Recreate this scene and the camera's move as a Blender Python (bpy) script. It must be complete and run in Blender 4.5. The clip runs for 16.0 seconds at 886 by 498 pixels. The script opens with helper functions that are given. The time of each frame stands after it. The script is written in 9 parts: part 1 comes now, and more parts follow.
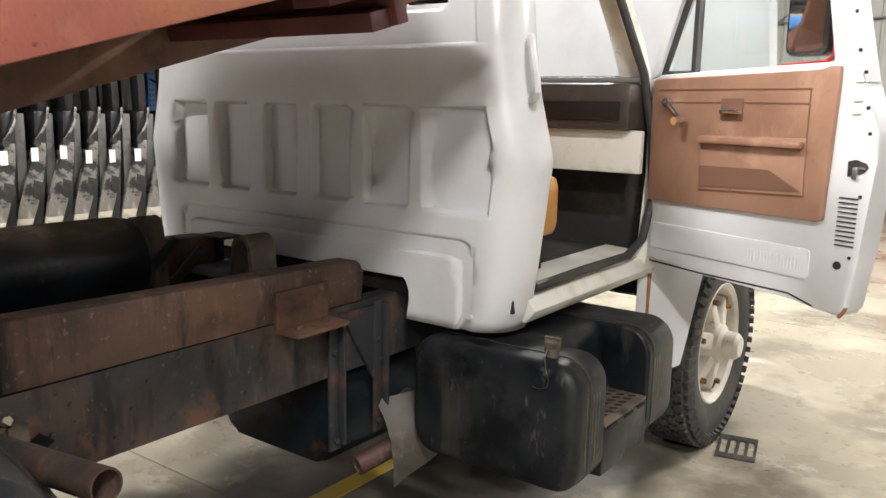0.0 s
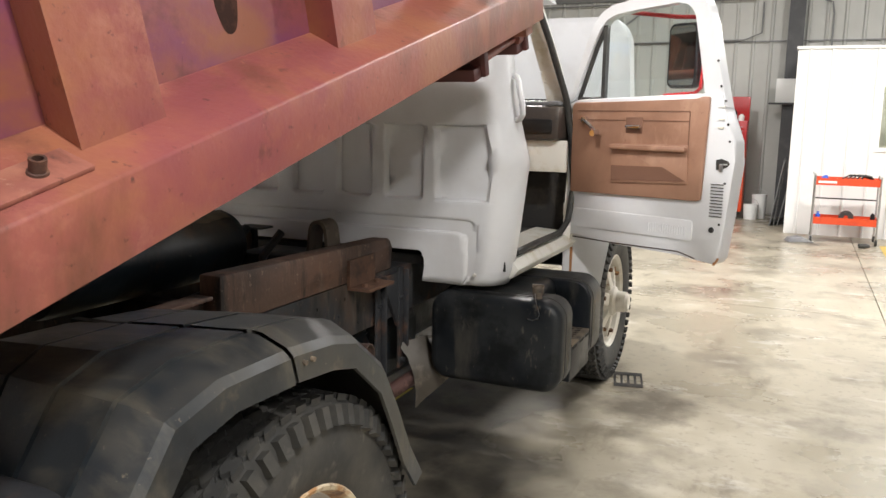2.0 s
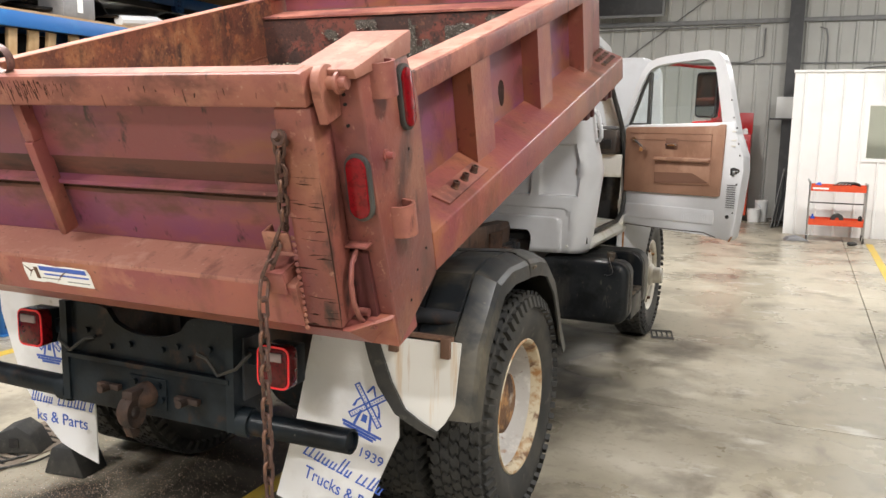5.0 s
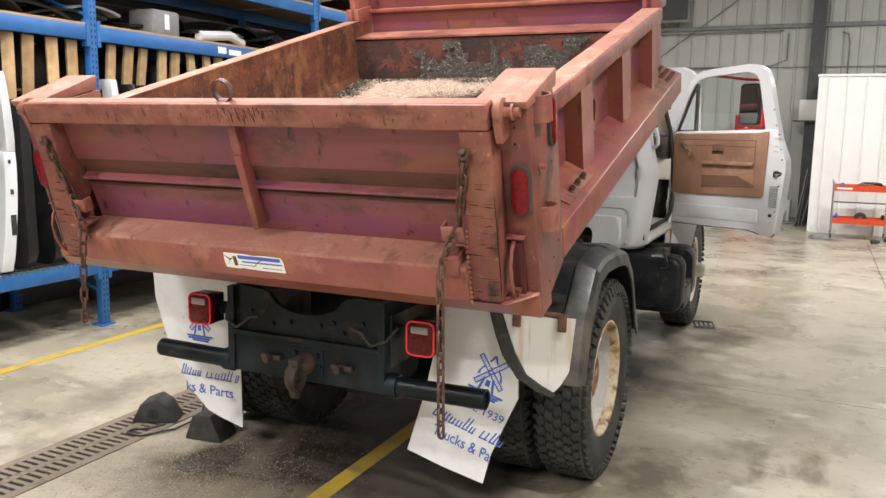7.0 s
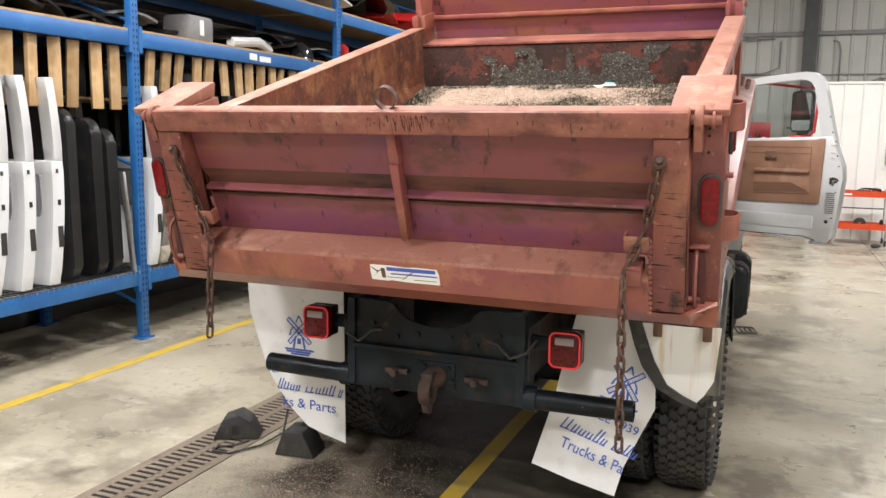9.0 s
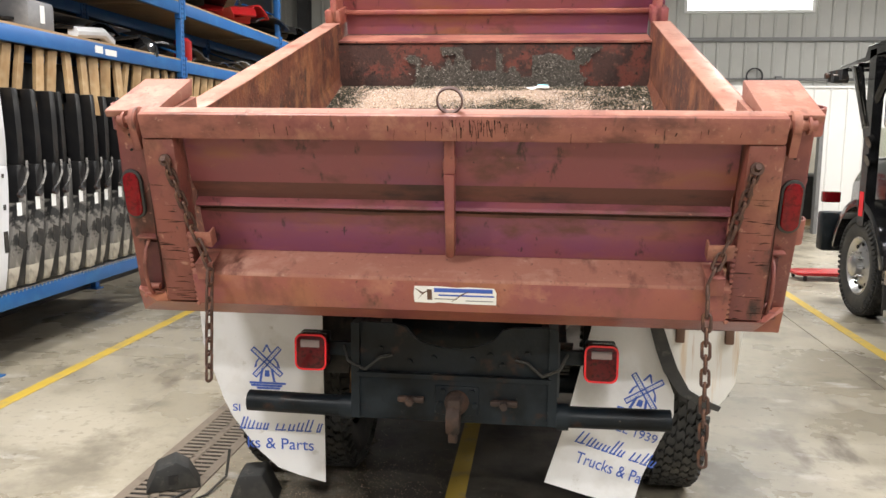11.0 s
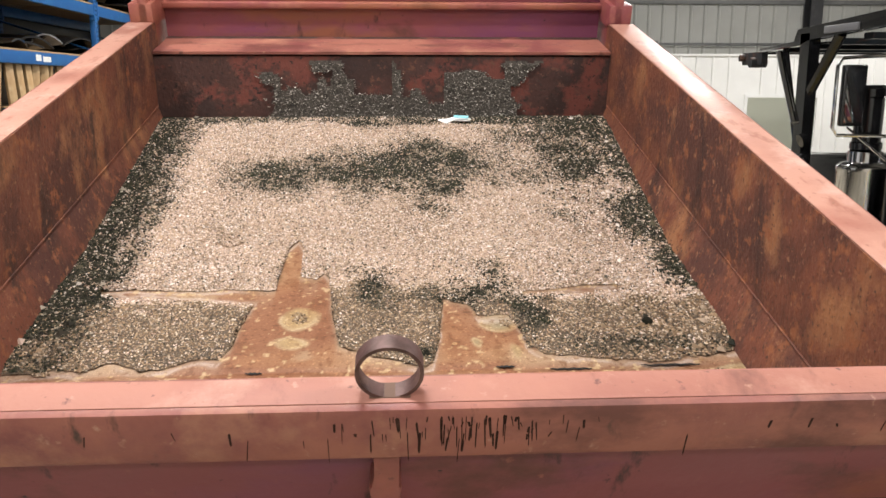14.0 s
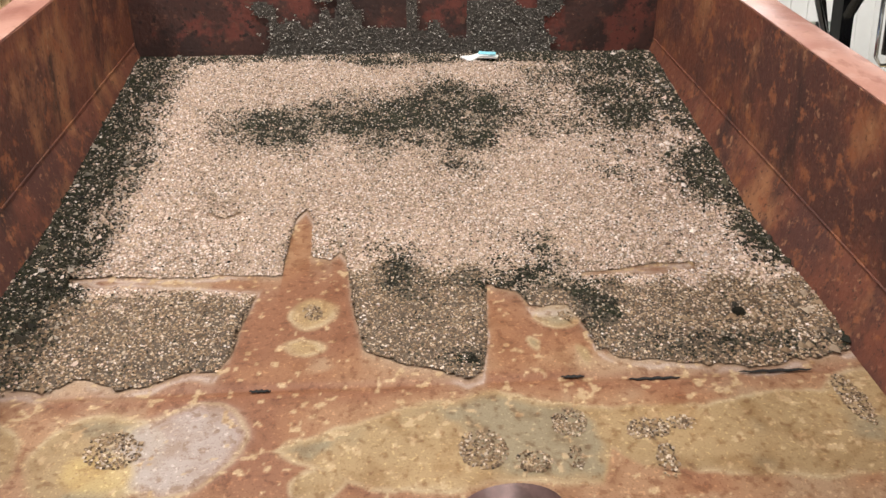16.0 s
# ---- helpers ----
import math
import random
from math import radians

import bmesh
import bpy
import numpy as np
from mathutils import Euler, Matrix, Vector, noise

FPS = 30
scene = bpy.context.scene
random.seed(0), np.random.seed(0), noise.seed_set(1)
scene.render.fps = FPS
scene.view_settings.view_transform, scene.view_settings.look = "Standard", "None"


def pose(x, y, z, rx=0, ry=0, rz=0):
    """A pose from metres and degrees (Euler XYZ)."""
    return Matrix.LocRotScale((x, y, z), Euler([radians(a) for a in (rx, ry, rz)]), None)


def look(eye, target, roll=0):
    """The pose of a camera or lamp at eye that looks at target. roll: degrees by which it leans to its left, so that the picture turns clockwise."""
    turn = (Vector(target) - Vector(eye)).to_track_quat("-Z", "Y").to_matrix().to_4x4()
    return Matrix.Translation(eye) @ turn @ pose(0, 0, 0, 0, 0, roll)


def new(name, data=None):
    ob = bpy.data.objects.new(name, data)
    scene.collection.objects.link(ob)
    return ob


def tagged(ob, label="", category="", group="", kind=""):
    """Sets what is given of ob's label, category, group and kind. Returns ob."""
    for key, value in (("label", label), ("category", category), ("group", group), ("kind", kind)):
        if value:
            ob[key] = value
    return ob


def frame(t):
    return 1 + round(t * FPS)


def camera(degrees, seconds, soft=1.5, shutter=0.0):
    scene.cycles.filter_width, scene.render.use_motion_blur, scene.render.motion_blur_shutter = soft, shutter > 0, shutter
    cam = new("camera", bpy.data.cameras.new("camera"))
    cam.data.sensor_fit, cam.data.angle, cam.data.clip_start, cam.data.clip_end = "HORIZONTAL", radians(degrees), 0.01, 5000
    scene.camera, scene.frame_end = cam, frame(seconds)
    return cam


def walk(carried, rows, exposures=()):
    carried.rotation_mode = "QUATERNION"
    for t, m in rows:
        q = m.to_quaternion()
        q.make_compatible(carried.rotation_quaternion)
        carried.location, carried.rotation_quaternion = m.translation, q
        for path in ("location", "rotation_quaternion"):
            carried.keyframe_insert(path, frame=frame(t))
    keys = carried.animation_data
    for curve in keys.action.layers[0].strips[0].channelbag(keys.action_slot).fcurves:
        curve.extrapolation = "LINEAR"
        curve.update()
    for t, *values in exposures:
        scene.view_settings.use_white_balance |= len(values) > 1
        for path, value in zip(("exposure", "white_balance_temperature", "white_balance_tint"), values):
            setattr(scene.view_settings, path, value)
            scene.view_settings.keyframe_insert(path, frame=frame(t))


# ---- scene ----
cam = camera(57.5, 16.0)
PATH = [
    (0, (2.234, 1.436, 1.665), (1.072, 3.025, 1.313), 1.1),
    (0.5, (2.185, 1.182, 1.647), (1.159, 2.866, 1.314), 0.9),
    (1, (2.107, 0.876, 1.676), (1.179, 2.616, 1.342), 1.0),
    (1.5, (2.056, 0.475, 1.649), (1.245, 2.278, 1.345), 1.2),
    (2, (2.11, 0.193, 1.691), (1.319, 2.002, 1.369), 1.0),
    (2.5, (2.127, -0.073, 1.773), (1.335, 1.733, 1.437), 1.1),
    (3, (2.152, -0.404, 1.771), (1.361, 1.407, 1.467), 1.2),
    (3.5, (2.195, -0.8, 1.755), (1.402, 1.011, 1.456), 1.2),
    (6, (2.203, -2.062, 1.782), (1.398, -0.256, 1.48), 0.9),
    (6.5, (2.161, -2.238, 1.81), (1.35, -0.435, 1.507), 0.8),
    (7, (2.044, -2.4, 1.812), (1.219, -0.603, 1.512), 0.9),
    (7.5, (1.927, -2.534, 1.811), (1.084, -0.745, 1.518), 0.8),
    (8, (1.777, -2.582, 1.802), (0.921, -0.798, 1.514), 0.9),
    (10.5, (0.549, -2.671, 1.815), (0.189, -0.723, 1.538), 0.6),
    (11, (0.33, -2.6, 1.817), (0.096, -0.633, 1.54), 0.6),
    (11.5, (0.211, -2.461, 1.792), (0.107, -0.483, 1.513), 0.5),
    (12, (0.154, -2.176, 1.844), (0.156, -0.197, 1.56), 0.5),
    (12.5, (0.105, -1.85, 1.968), (0.159, 0.129, 1.683), 0.5),
    (13, (0.072, -1.501, 2.122), (0.156, 0.476, 1.834), 0.5),
    (13.5, (0.048, -1.202, 2.212), (0.153, 0.769, 1.888), 0.3),
    (14, (0.05, -0.957, 2.276), (0.16, 1.001, 1.879), 0.0),
    (14.5, (0.037, -0.817, 2.283), (0.147, 1.124, 1.817), -0.2),
    (15, (-0.02, -0.687, 2.283), (0.094, 1.248, 1.793), -0.2),
    (15.5, (-0.032, -0.569, 2.302), (0.088, 1.362, 1.796), -0.3),
    (16, (-0.044, -0.498, 2.297), (0.079, 1.416, 1.731), -0.5),
]
walk(cam, [(t, look(eye, target, roll)) for t, eye, target, roll in PATH], [(0.0, 0.44), (0.5, 0.22), (1.0, 0.22), (2.0, 0.22), (3.5, 0.12), (6.0, -0.14), (10.5, -0.2), (12.5, -0.1), (13.5, -0.5), (14.0, -0.58), (14.5, -0.54), (15.0, -0.74), (16.0, -0.82)])

# ---- body ----
# world, lamps and exposure
world = bpy.data.worlds.new("world")
scene.world = world
world.use_nodes = True
world.node_tree.nodes["Background"].inputs[0].default_value = (0.9, 0.95, 1.0, 1)
world.node_tree.nodes["Background"].inputs[1].default_value = 0.035
LAMP_SPOTS = [(-0.3, 0.65, 280.0), (-2.55, 1.3, 260.0), (4.5, -0.6, 400.0), (-3.4, -3.6, 400.0), (3.9, 9.0, 400.0), (-0.6, 8.6, 400.0), (8.5, 11.0, 400.0), (0.9, -7.0, 470.0), (7.5, -4.8, 460.0)]
CEILING = 6.4
for lx, ly, watts in LAMP_SPOTS:
    lamp = bpy.data.lights.new("high_bay", "AREA")
    lamp.shape, lamp.size, lamp.size_y, lamp.energy, lamp.color = "RECTANGLE", 0.9, 0.35, watts, (1.0, 0.97, 0.945)
    ob = new("high_bay_lamp", lamp)
    ob.matrix_basis = pose(lx, ly, CEILING - 0.62)


# materials
def material(name, color, rough=0.5, metal=0.0, layers=(), bump=(), stretch=(1, 1, 1), rough2=None, emit=0.0, random_tint=0.0, coat=0.0):
    m = bpy.data.materials.new(name)
    m.use_nodes = True
    nt = m.node_tree
    bsdf = nt.nodes["Principled BSDF"]
    co = nt.nodes.new("ShaderNodeTexCoord")
    last = None
    for n, layer in enumerate(layers):
        col, size, lo, hi = layer[:4]
        mp = nt.nodes.new("ShaderNodeMapping")
        mp.inputs["Scale"].default_value = layer[4] if len(layer) > 4 else stretch
        k = layer[6] if len(layer) > 6 else n
        mp.inputs["Location"].default_value = (3.1 * k, 7.7 * k, 1.3 * k)
        nt.links.new(co.outputs["Object"], mp.inputs[0])
        tx = nt.nodes.new("ShaderNodeTexNoise")
        tx.inputs["Scale"].default_value, tx.inputs["Detail"].default_value, tx.inputs["Roughness"].default_value = size, layer[7] if len(layer) > 7 else 7, 0.62
        nt.links.new(mp.outputs[0], tx.inputs["Vector"])
        mr = nt.nodes.new("ShaderNodeMapRange")
        mr.inputs[1].default_value, mr.inputs[2].default_value = lo, hi
        nt.links.new(tx.outputs["Fac"], mr.inputs[0])
        if len(layer) > 5 and layer[5]:
            # a thin line along one level of the noise, as a dried stain's rim
            mr.inputs[1].default_value, mr.inputs[2].default_value = lo, (lo + hi) / 2
            dn = nt.nodes.new("ShaderNodeMapRange")
            dn.inputs[1].default_value, dn.inputs[2].default_value = hi, (lo + hi) / 2
            nt.links.new(tx.outputs["Fac"], dn.inputs[0])
            mm = nt.nodes.new("ShaderNodeMath")
            mm.operation = "MINIMUM"
            nt.links.new(mr.outputs[0], mm.inputs[0])
            nt.links.new(dn.outputs[0], mm.inputs[1])
            mr = mm
        mix = nt.nodes.new("ShaderNodeMix")
        mix.data_type = "RGBA"
        nt.links.new(mr.outputs[0], mix.inputs["Factor"])
        if last is None:
            mix.inputs["A"].default_value = (*color, 1)
        else:
            nt.links.new(last, mix.inputs["A"])
        mix.inputs["B"].default_value = (*col, 1)
        last = mix.outputs["Result"]
        if n == 0 and rough2 is not None:
            rr = nt.nodes.new("ShaderNodeMapRange")
            rr.inputs[3].default_value, rr.inputs[4].default_value = rough, rough2
            nt.links.new(mr.outputs[0], rr.inputs[0])
            nt.links.new(rr.outputs[0], bsdf.inputs["Roughness"])
    if random_tint:
        info = nt.nodes.new("ShaderNodeObjectInfo")
        hs = nt.nodes.new("ShaderNodeHueSaturation")
        mr = nt.nodes.new("ShaderNodeMapRange")
        mr.inputs[3].default_value, mr.inputs[4].default_value = 1 - random_tint, 1 + random_tint
        nt.links.new(info.outputs["Random"], mr.inputs[0])
        nt.links.new(mr.outputs[0], hs.inputs["Value"])
        if last is None:
            hs.inputs["Color"].default_value = (*color, 1)
        else:
            nt.links.new(last, hs.inputs["Color"])
        last = hs.outputs[0]
    if last is None:
        bsdf.inputs["Base Color"].default_value = (*color, 1)
    else:
        nt.links.new(last, bsdf.inputs["Base Color"])
    if rough2 is None:
        bsdf.inputs["Roughness"].default_value = rough
    bsdf.inputs["Metallic"].default_value = metal
    bsdf.inputs["Coat Weight"].default_value = coat
    if emit:
        bsdf.inputs["Emission Color"].default_value = (*color, 1)
        bsdf.inputs["Emission Strength"].default_value = emit
    if bump:
        tx = nt.nodes.new("ShaderNodeTexNoise")
        tx.inputs["Scale"].default_value, tx.inputs["Detail"].default_value = bump[0], 6
        nt.links.new(co.outputs["Object"], tx.inputs["Vector"])
        bp = nt.nodes.new("ShaderNodeBump")
        bp.inputs["Strength"].default_value, bp.inputs["Distance"].default_value = bump[1], bump[2] if len(bump) > 2 else 0.01
        nt.links.new(tx.outputs["Fac"], bp.inputs["Height"])
        nt.links.new(bp.outputs[0], bsdf.inputs["Normal"])
    return m


def glass(name, color=(0.9, 0.97, 0.95), rough=0.02):
    m = material(name, color, rough)
    b = m.node_tree.nodes["Principled BSDF"]
    b.inputs["Transmission Weight"].default_value = 1.0
    b.inputs["IOR"].default_value = 1.45
    return m


RED = material("faded_red_paint", (0.285, 0.090, 0.066), 0.42, 0.0, [((0.225, 0.062, 0.066), 1.8, 0.45, 0.60), ((0.31, 0.118, 0.064), 2.6, 0.48, 0.62), ((0.38, 0.155, 0.105), 5.0, 0.56, 0.70), ((0.15, 0.056, 0.036), 3.4, 0.55, 0.68, (1, 1, 0.45)), ((0.05, 0.022, 0.017), 7.0, 0.63, 0.74, (1, 1, 0.6)), ((0.34, 0.16, 0.115), 34.0, 0.65, 0.78), ((0.08, 0.03, 0.024), 48.0, 0.63, 0.74)], (60, 0.3, 0.004), rough2=0.36)
MAUVE = material("faded_mauve_paint", (0.222, 0.064, 0.070), 0.42, 0.0, [((0.185, 0.054, 0.104), 1.5, 0.45, 0.58, (0.6, 1, 1.6)), ((0.25, 0.090, 0.052), 2.4, 0.50, 0.63, (0.5, 1, 1.8)), ((0.12, 0.042, 0.036), 4.5, 0.55, 0.68, (0.8, 1, 1.5)), ((0.022, 0.012, 0.011), 24.0, 0.68, 0.72), ((0.045, 0.018, 0.018), 8.0, 0.62, 0.70, (2, 2, 0.4)), ((0.27, 0.10, 0.08), 42.0, 0.65, 0.75)], (60, 0.16, 0.004), rough2=0.36)
# dark brown that paints shade into the gate's folds and joints
CREASE = material("brown_crease_shade", (0.105, 0.038, 0.028), 0.55, 0.0, [((0.17, 0.058, 0.040), 3.0, 0.5, 0.64, (0.5, 1, 2)), ((0.045, 0.020, 0.016), 6.0, 0.52, 0.66, (0.6, 1, 2))], (60, 0.16, 0.004))
POST_RED = material("rust_rubbed_post_paint", (0.205, 0.064, 0.046), 0.5, 0.0, [((0.145, 0.043, 0.042), 2.2, 0.45, 0.60), ((0.245, 0.095, 0.058), 4.0, 0.53, 0.66), ((0.08, 0.030, 0.022), 5.0, 0.52, 0.64, (1, 1, 0.35)), ((0.030, 0.014, 0.012), 7.0, 0.57, 0.66, (1, 1, 0.45)), ((0.36, 0.18, 0.13), 30.0, 0.62, 0.72), ((0.09, 0.034, 0.026), 55.0, 0.60, 0.70)], (50, 0.4, 0.005), rough2=0.38)
RED_WORN = material("worn_red_edge", (0.30, 0.11, 0.078), 0.60, 0.0, [((0.18, 0.052, 0.048), 2.6, 0.46, 0.60), ((0.36, 0.16, 0.105), 6.0, 0.53, 0.68), ((0.13, 0.045, 0.034), 6.0, 0.51, 0.66, (0.6, 1.6, 1)), ((0.055, 0.026, 0.020), 15.0, 0.61, 0.73, (1.6, 1.6, 0.35)), ((0.41, 0.23, 0.165), 36.0, 0.63, 0.74)], (70, 0.3, 0.004), rough2=0.46)
# worn rail tops; overhead light is painted in as extra paleness
PALE_TOP = material("worn_paint_top_lit", (0.43, 0.225, 0.17), 0.5, 0.0, [((0.33, 0.145, 0.11), 3.0, 0.45, 0.60), ((0.50, 0.31, 0.25), 8.0, 0.54, 0.68), ((0.30, 0.13, 0.095), 14.0, 0.56, 0.66, (1.5, 0.6, 1)), ((0.20, 0.085, 0.06), 40.0, 0.62, 0.72)], (70, 0.25, 0.003), rough2=0.35)
# worn red with overhead light painted in, for caps and ledge tops
PALE_RAIL = material("top_lit_rail_paint", (0.335, 0.142, 0.102), 0.66, 0.0, [((0.29, 0.115, 0.085), 3.0, 0.45, 0.62), ((0.42, 0.22, 0.165), 7.0, 0.52, 0.66), ((0.19, 0.075, 0.055), 9.0, 0.56, 0.68, (1.5, 0.6, 1)), ((0.42, 0.23, 0.17), 40.0, 0.62, 0.74), ((0.12, 0.05, 0.04), 60.0, 0.62, 0.72)], (70, 0.3, 0.004), rough2=0.58)
RUST_IN = material("rusted_bed_steel", (0.165, 0.055, 0.032), 0.58, 0.1, [((0.085, 0.031, 0.022), 2.6, 0.45, 0.56), ((0.30, 0.13, 0.06), 4.0, 0.54, 0.66, (1, 1, 0.8)), ((0.050, 0.021, 0.016), 5.0, 0.56, 0.66, (1, 1, 0.4)), ((0.25, 0.090, 0.040), 18.0, 0.55, 0.64), ((0.34, 0.17, 0.09), 30.0, 0.60, 0.70), ((0.28, 0.13, 0.075), 70.0, 0.60, 0.72), ((0.05, 0.021, 0.015), 75.0, 0.57, 0.67)], (60, 0.6, 0.006), rough2=0.75)
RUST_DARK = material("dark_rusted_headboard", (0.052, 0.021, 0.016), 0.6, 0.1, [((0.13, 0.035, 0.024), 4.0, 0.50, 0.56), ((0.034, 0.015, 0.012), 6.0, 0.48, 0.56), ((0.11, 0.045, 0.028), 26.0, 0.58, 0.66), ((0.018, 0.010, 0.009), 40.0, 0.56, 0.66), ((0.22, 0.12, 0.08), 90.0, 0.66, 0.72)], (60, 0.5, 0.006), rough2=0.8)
RUST_FLOOR = material("wet_rust_floor", (0.20, 0.088, 0.038), 0.62, 0.0, [((0.24, 0.14, 0.065), 2.0, 0.48, 0.60, (1, 1, 1), 0, 0, 6), ((0.12, 0.048, 0.026), 3.5, 0.52, 0.68), ((0.28, 0.19, 0.10), 8.0, 0.58, 0.70), ((0.075, 0.032, 0.02), 14.0, 0.57, 0.68), ((0.34, 0.22, 0.11), 45.0, 0.58, 0.68), ((0.07, 0.03, 0.02), 80.0, 0.60, 0.68)], (60, 0.4, 0.003), rough2=0.48)
WHITE = material("white_truck_paint", (0.66, 0.67, 0.69), 0.28, 0.0, [((0.58, 0.58, 0.59), 2.5, 0.45, 0.7), ((0.42, 0.40, 0.36), 28.0, 0.71, 0.84)], (30, 0.05, 0.002))
WHITE_DIRTY = material("grimy_white_paint", (0.72, 0.71, 0.66), 0.4, 0.0, [((0.50, 0.45, 0.33), 7.0, 0.5, 0.75), ((0.25, 0.18, 0.10), 18.0, 0.66, 0.8)], (40, 0.1, 0.003))
BLACK = material("black_chassis_paint", (0.007, 0.011, 0.015), 0.36, 0.0, [((0.015, 0.021, 0.026), 5.0, 0.48, 0.62), ((0.004, 0.005, 0.006), 3.0, 0.50, 0.62), ((0.040, 0.022, 0.015), 9.0, 0.58, 0.68), ((0.09, 0.085, 0.075), 26.0, 0.68, 0.74)], (50, 0.25, 0.004), rough2=0.6)
BLACK.node_tree.nodes["Principled BSDF"].inputs["Specular IOR Level"].default_value = 0.22
DUSTY_BLACK = material("dusty_black_tank", (0.014, 0.015, 0.016), 0.45, 0.0, [((0.22, 0.185, 0.125), 2.6, 0.40, 0.56), ((0.03, 0.03, 0.03), 7.0, 0.5, 0.7)], (50, 0.15, 0.003), rough2=0.8)
RUSTY_BLACK = material("rusty_frame_steel", (0.028, 0.03, 0.034), 0.55, 0.0, [((0.12, 0.06, 0.038), 5.0, 0.52, 0.64), ((0.02, 0.02, 0.023), 9.0, 0.5, 0.7), ((0.10, 0.095, 0.085), 14.0, 0.62, 0.74)], (50, 0.25, 0.004), (1, 1, 1))
FRAME_STEEL = material("streaked_frame_steel", (0.028, 0.031, 0.036), 0.55, 0.0, [((0.070, 0.048, 0.036), 2.6, 0.46, 0.60), ((0.085, 0.080, 0.070), 9.0, 0.54, 0.68, (1, 1, 0.22)), ((0.014, 0.014, 0.015), 13.0, 0.52, 0.64, (1, 1, 0.25)), ((0.13, 0.066, 0.042), 4.0, 0.56, 0.66), ((0.15, 0.10, 0.07), 30.0, 0.62, 0.72), ((0.02, 0.015, 0.012), 26.0, 0.62, 0.70)], (50, 0.35, 0.004), rough2=0.7)
SLEEPER = material("streaked_brown_rust", (0.105, 0.060, 0.042), 0.62, 0.0, [((0.15, 0.080, 0.052), 2.2, 0.46, 0.62), ((0.026, 0.019, 0.017), 11.0, 0.54, 0.66, (1, 1, 0.18)), ((0.20, 0.13, 0.09), 14.0, 0.58, 0.70, (1, 1, 0.3)), ((0.055, 0.034, 0.026), 3.0, 0.52, 0.66), ((0.23, 0.16, 0.11), 45.0, 0.62, 0.72)], (60, 0.3, 0.004), rough2=0.75)
DUST_LIGHT = material("tan_dust_and_light", (0.17, 0.135, 0.092), 0.85, 0.0, [((0.11, 0.088, 0.060), 4.0, 0.45, 0.62), ((0.21, 0.17, 0.12), 9.0, 0.54, 0.68), ((0.08, 0.064, 0.046), 30.0, 0.60, 0.72)], (90, 0.2, 0.002))
LUG = material("dusty_brown_lug", (0.085, 0.066, 0.050), 0.7, 0.0, [((0.16, 0.125, 0.09), 6.0, 0.46, 0.62), ((0.03, 0.025, 0.02), 12.0, 0.54, 0.66)], (60, 0.3, 0.003))
RUST_BROWN = material("brown_rust", (0.115, 0.06, 0.038), 0.7, 0.0, [((0.20, 0.105, 0.065), 3.0, 0.5, 0.66, (1, 1, 0.5)), ((0.035, 0.022, 0.02), 7.0, 0.54, 0.68), ((0.24, 0.15, 0.10), 26.0, 0.62, 0.74)], (60, 0.25, 0.004))
DARK_RUST = material("dark_pitted_rust", (0.040, 0.024, 0.018), 0.75, 0.1, [((0.080, 0.042, 0.028), 9.0, 0.50, 0.62), ((0.022, 0.016, 0.014), 14.0, 0.50, 0.62)], (60, 0.5, 0.006))
DARK_PIPE = material("dark_mauve_pipe_rust", (0.115, 0.062, 0.055), 0.5, 0.3, [((0.06, 0.030, 0.025), 20.0, 0.48, 0.62), ((0.20, 0.12, 0.10), 30.0, 0.56, 0.70)], (80, 0.3, 0.002))
CHAIN = material("rusty_chain_steel", (0.09, 0.05, 0.04), 0.6, 0.4, [((0.2, 0.1, 0.06), 40.0, 0.5, 0.7)], (90, 0.3, 0.003))
RUBBER = material("tyre_rubber", (0.028, 0.028, 0.027), 0.7, 0.0, [((0.060, 0.056, 0.048), 5.0, 0.46, 0.68), ((0.10, 0.092, 0.078), 16.0, 0.60, 0.74)], (80, 0.15, 0.003))
PLASTIC = material("black_fender_plastic", (0.018, 0.022, 0.026), 0.36, 0.0, [((0.046, 0.044, 0.038), 3.0, 0.44, 0.62), ((0.115, 0.10, 0.072), 2.2, 0.52, 0.68, (0.5, 2.0, 1)), ((0.010, 0.012, 0.014), 5.0, 0.52, 0.66), ((0.10, 0.085, 0.06), 9.0, 0.62, 0.74), ((0.13, 0.11, 0.08), 60.0, 0.66, 0.74)], (90, 0.08, 0.002), rough2=0.6)
TANKM = material("dark_blue_tank", (0.006, 0.008, 0.011), 0.38, 0.0, [((0.016, 0.018, 0.020), 3.0, 0.44, 0.62), ((0.040, 0.038, 0.034), 8.0, 0.53, 0.68, (1, 1, 0.25)), ((0.003, 0.004, 0.005), 5.0, 0.52, 0.64), ((0.075, 0.068, 0.058), 26.0, 0.62, 0.72, (1, 1, 0.4)), ((0.16, 0.145, 0.12), 60.0, 0.68, 0.74)], (40, 0.2, 0.003), rough2=0.6)
TANKM.node_tree.nodes["Principled BSDF"].inputs["Specular IOR Level"].default_value = 0.3
RIM_RUST = material("rusty_cream_rim", (0.50, 0.48, 0.45), 0.5, 0.0, [((0.34, 0.17, 0.08), 9.0, 0.58, 0.68), ((0.72, 0.70, 0.65), 12.0, 0.5, 0.7), ((0.22, 0.10, 0.05), 30.0, 0.64, 0.72)], (70, 0.2, 0.003))
RIM_CREAM = material("worn_cream_rim_paint", (0.70, 0.67, 0.60), 0.4, 0.0, [((0.56, 0.51, 0.42), 5.0, 0.48, 0.64), ((0.30, 0.16, 0.08), 9.0, 0.64, 0.70), ((0.22, 0.11, 0.06), 34.0, 0.67, 0.73)], (60, 0.2, 0.003))
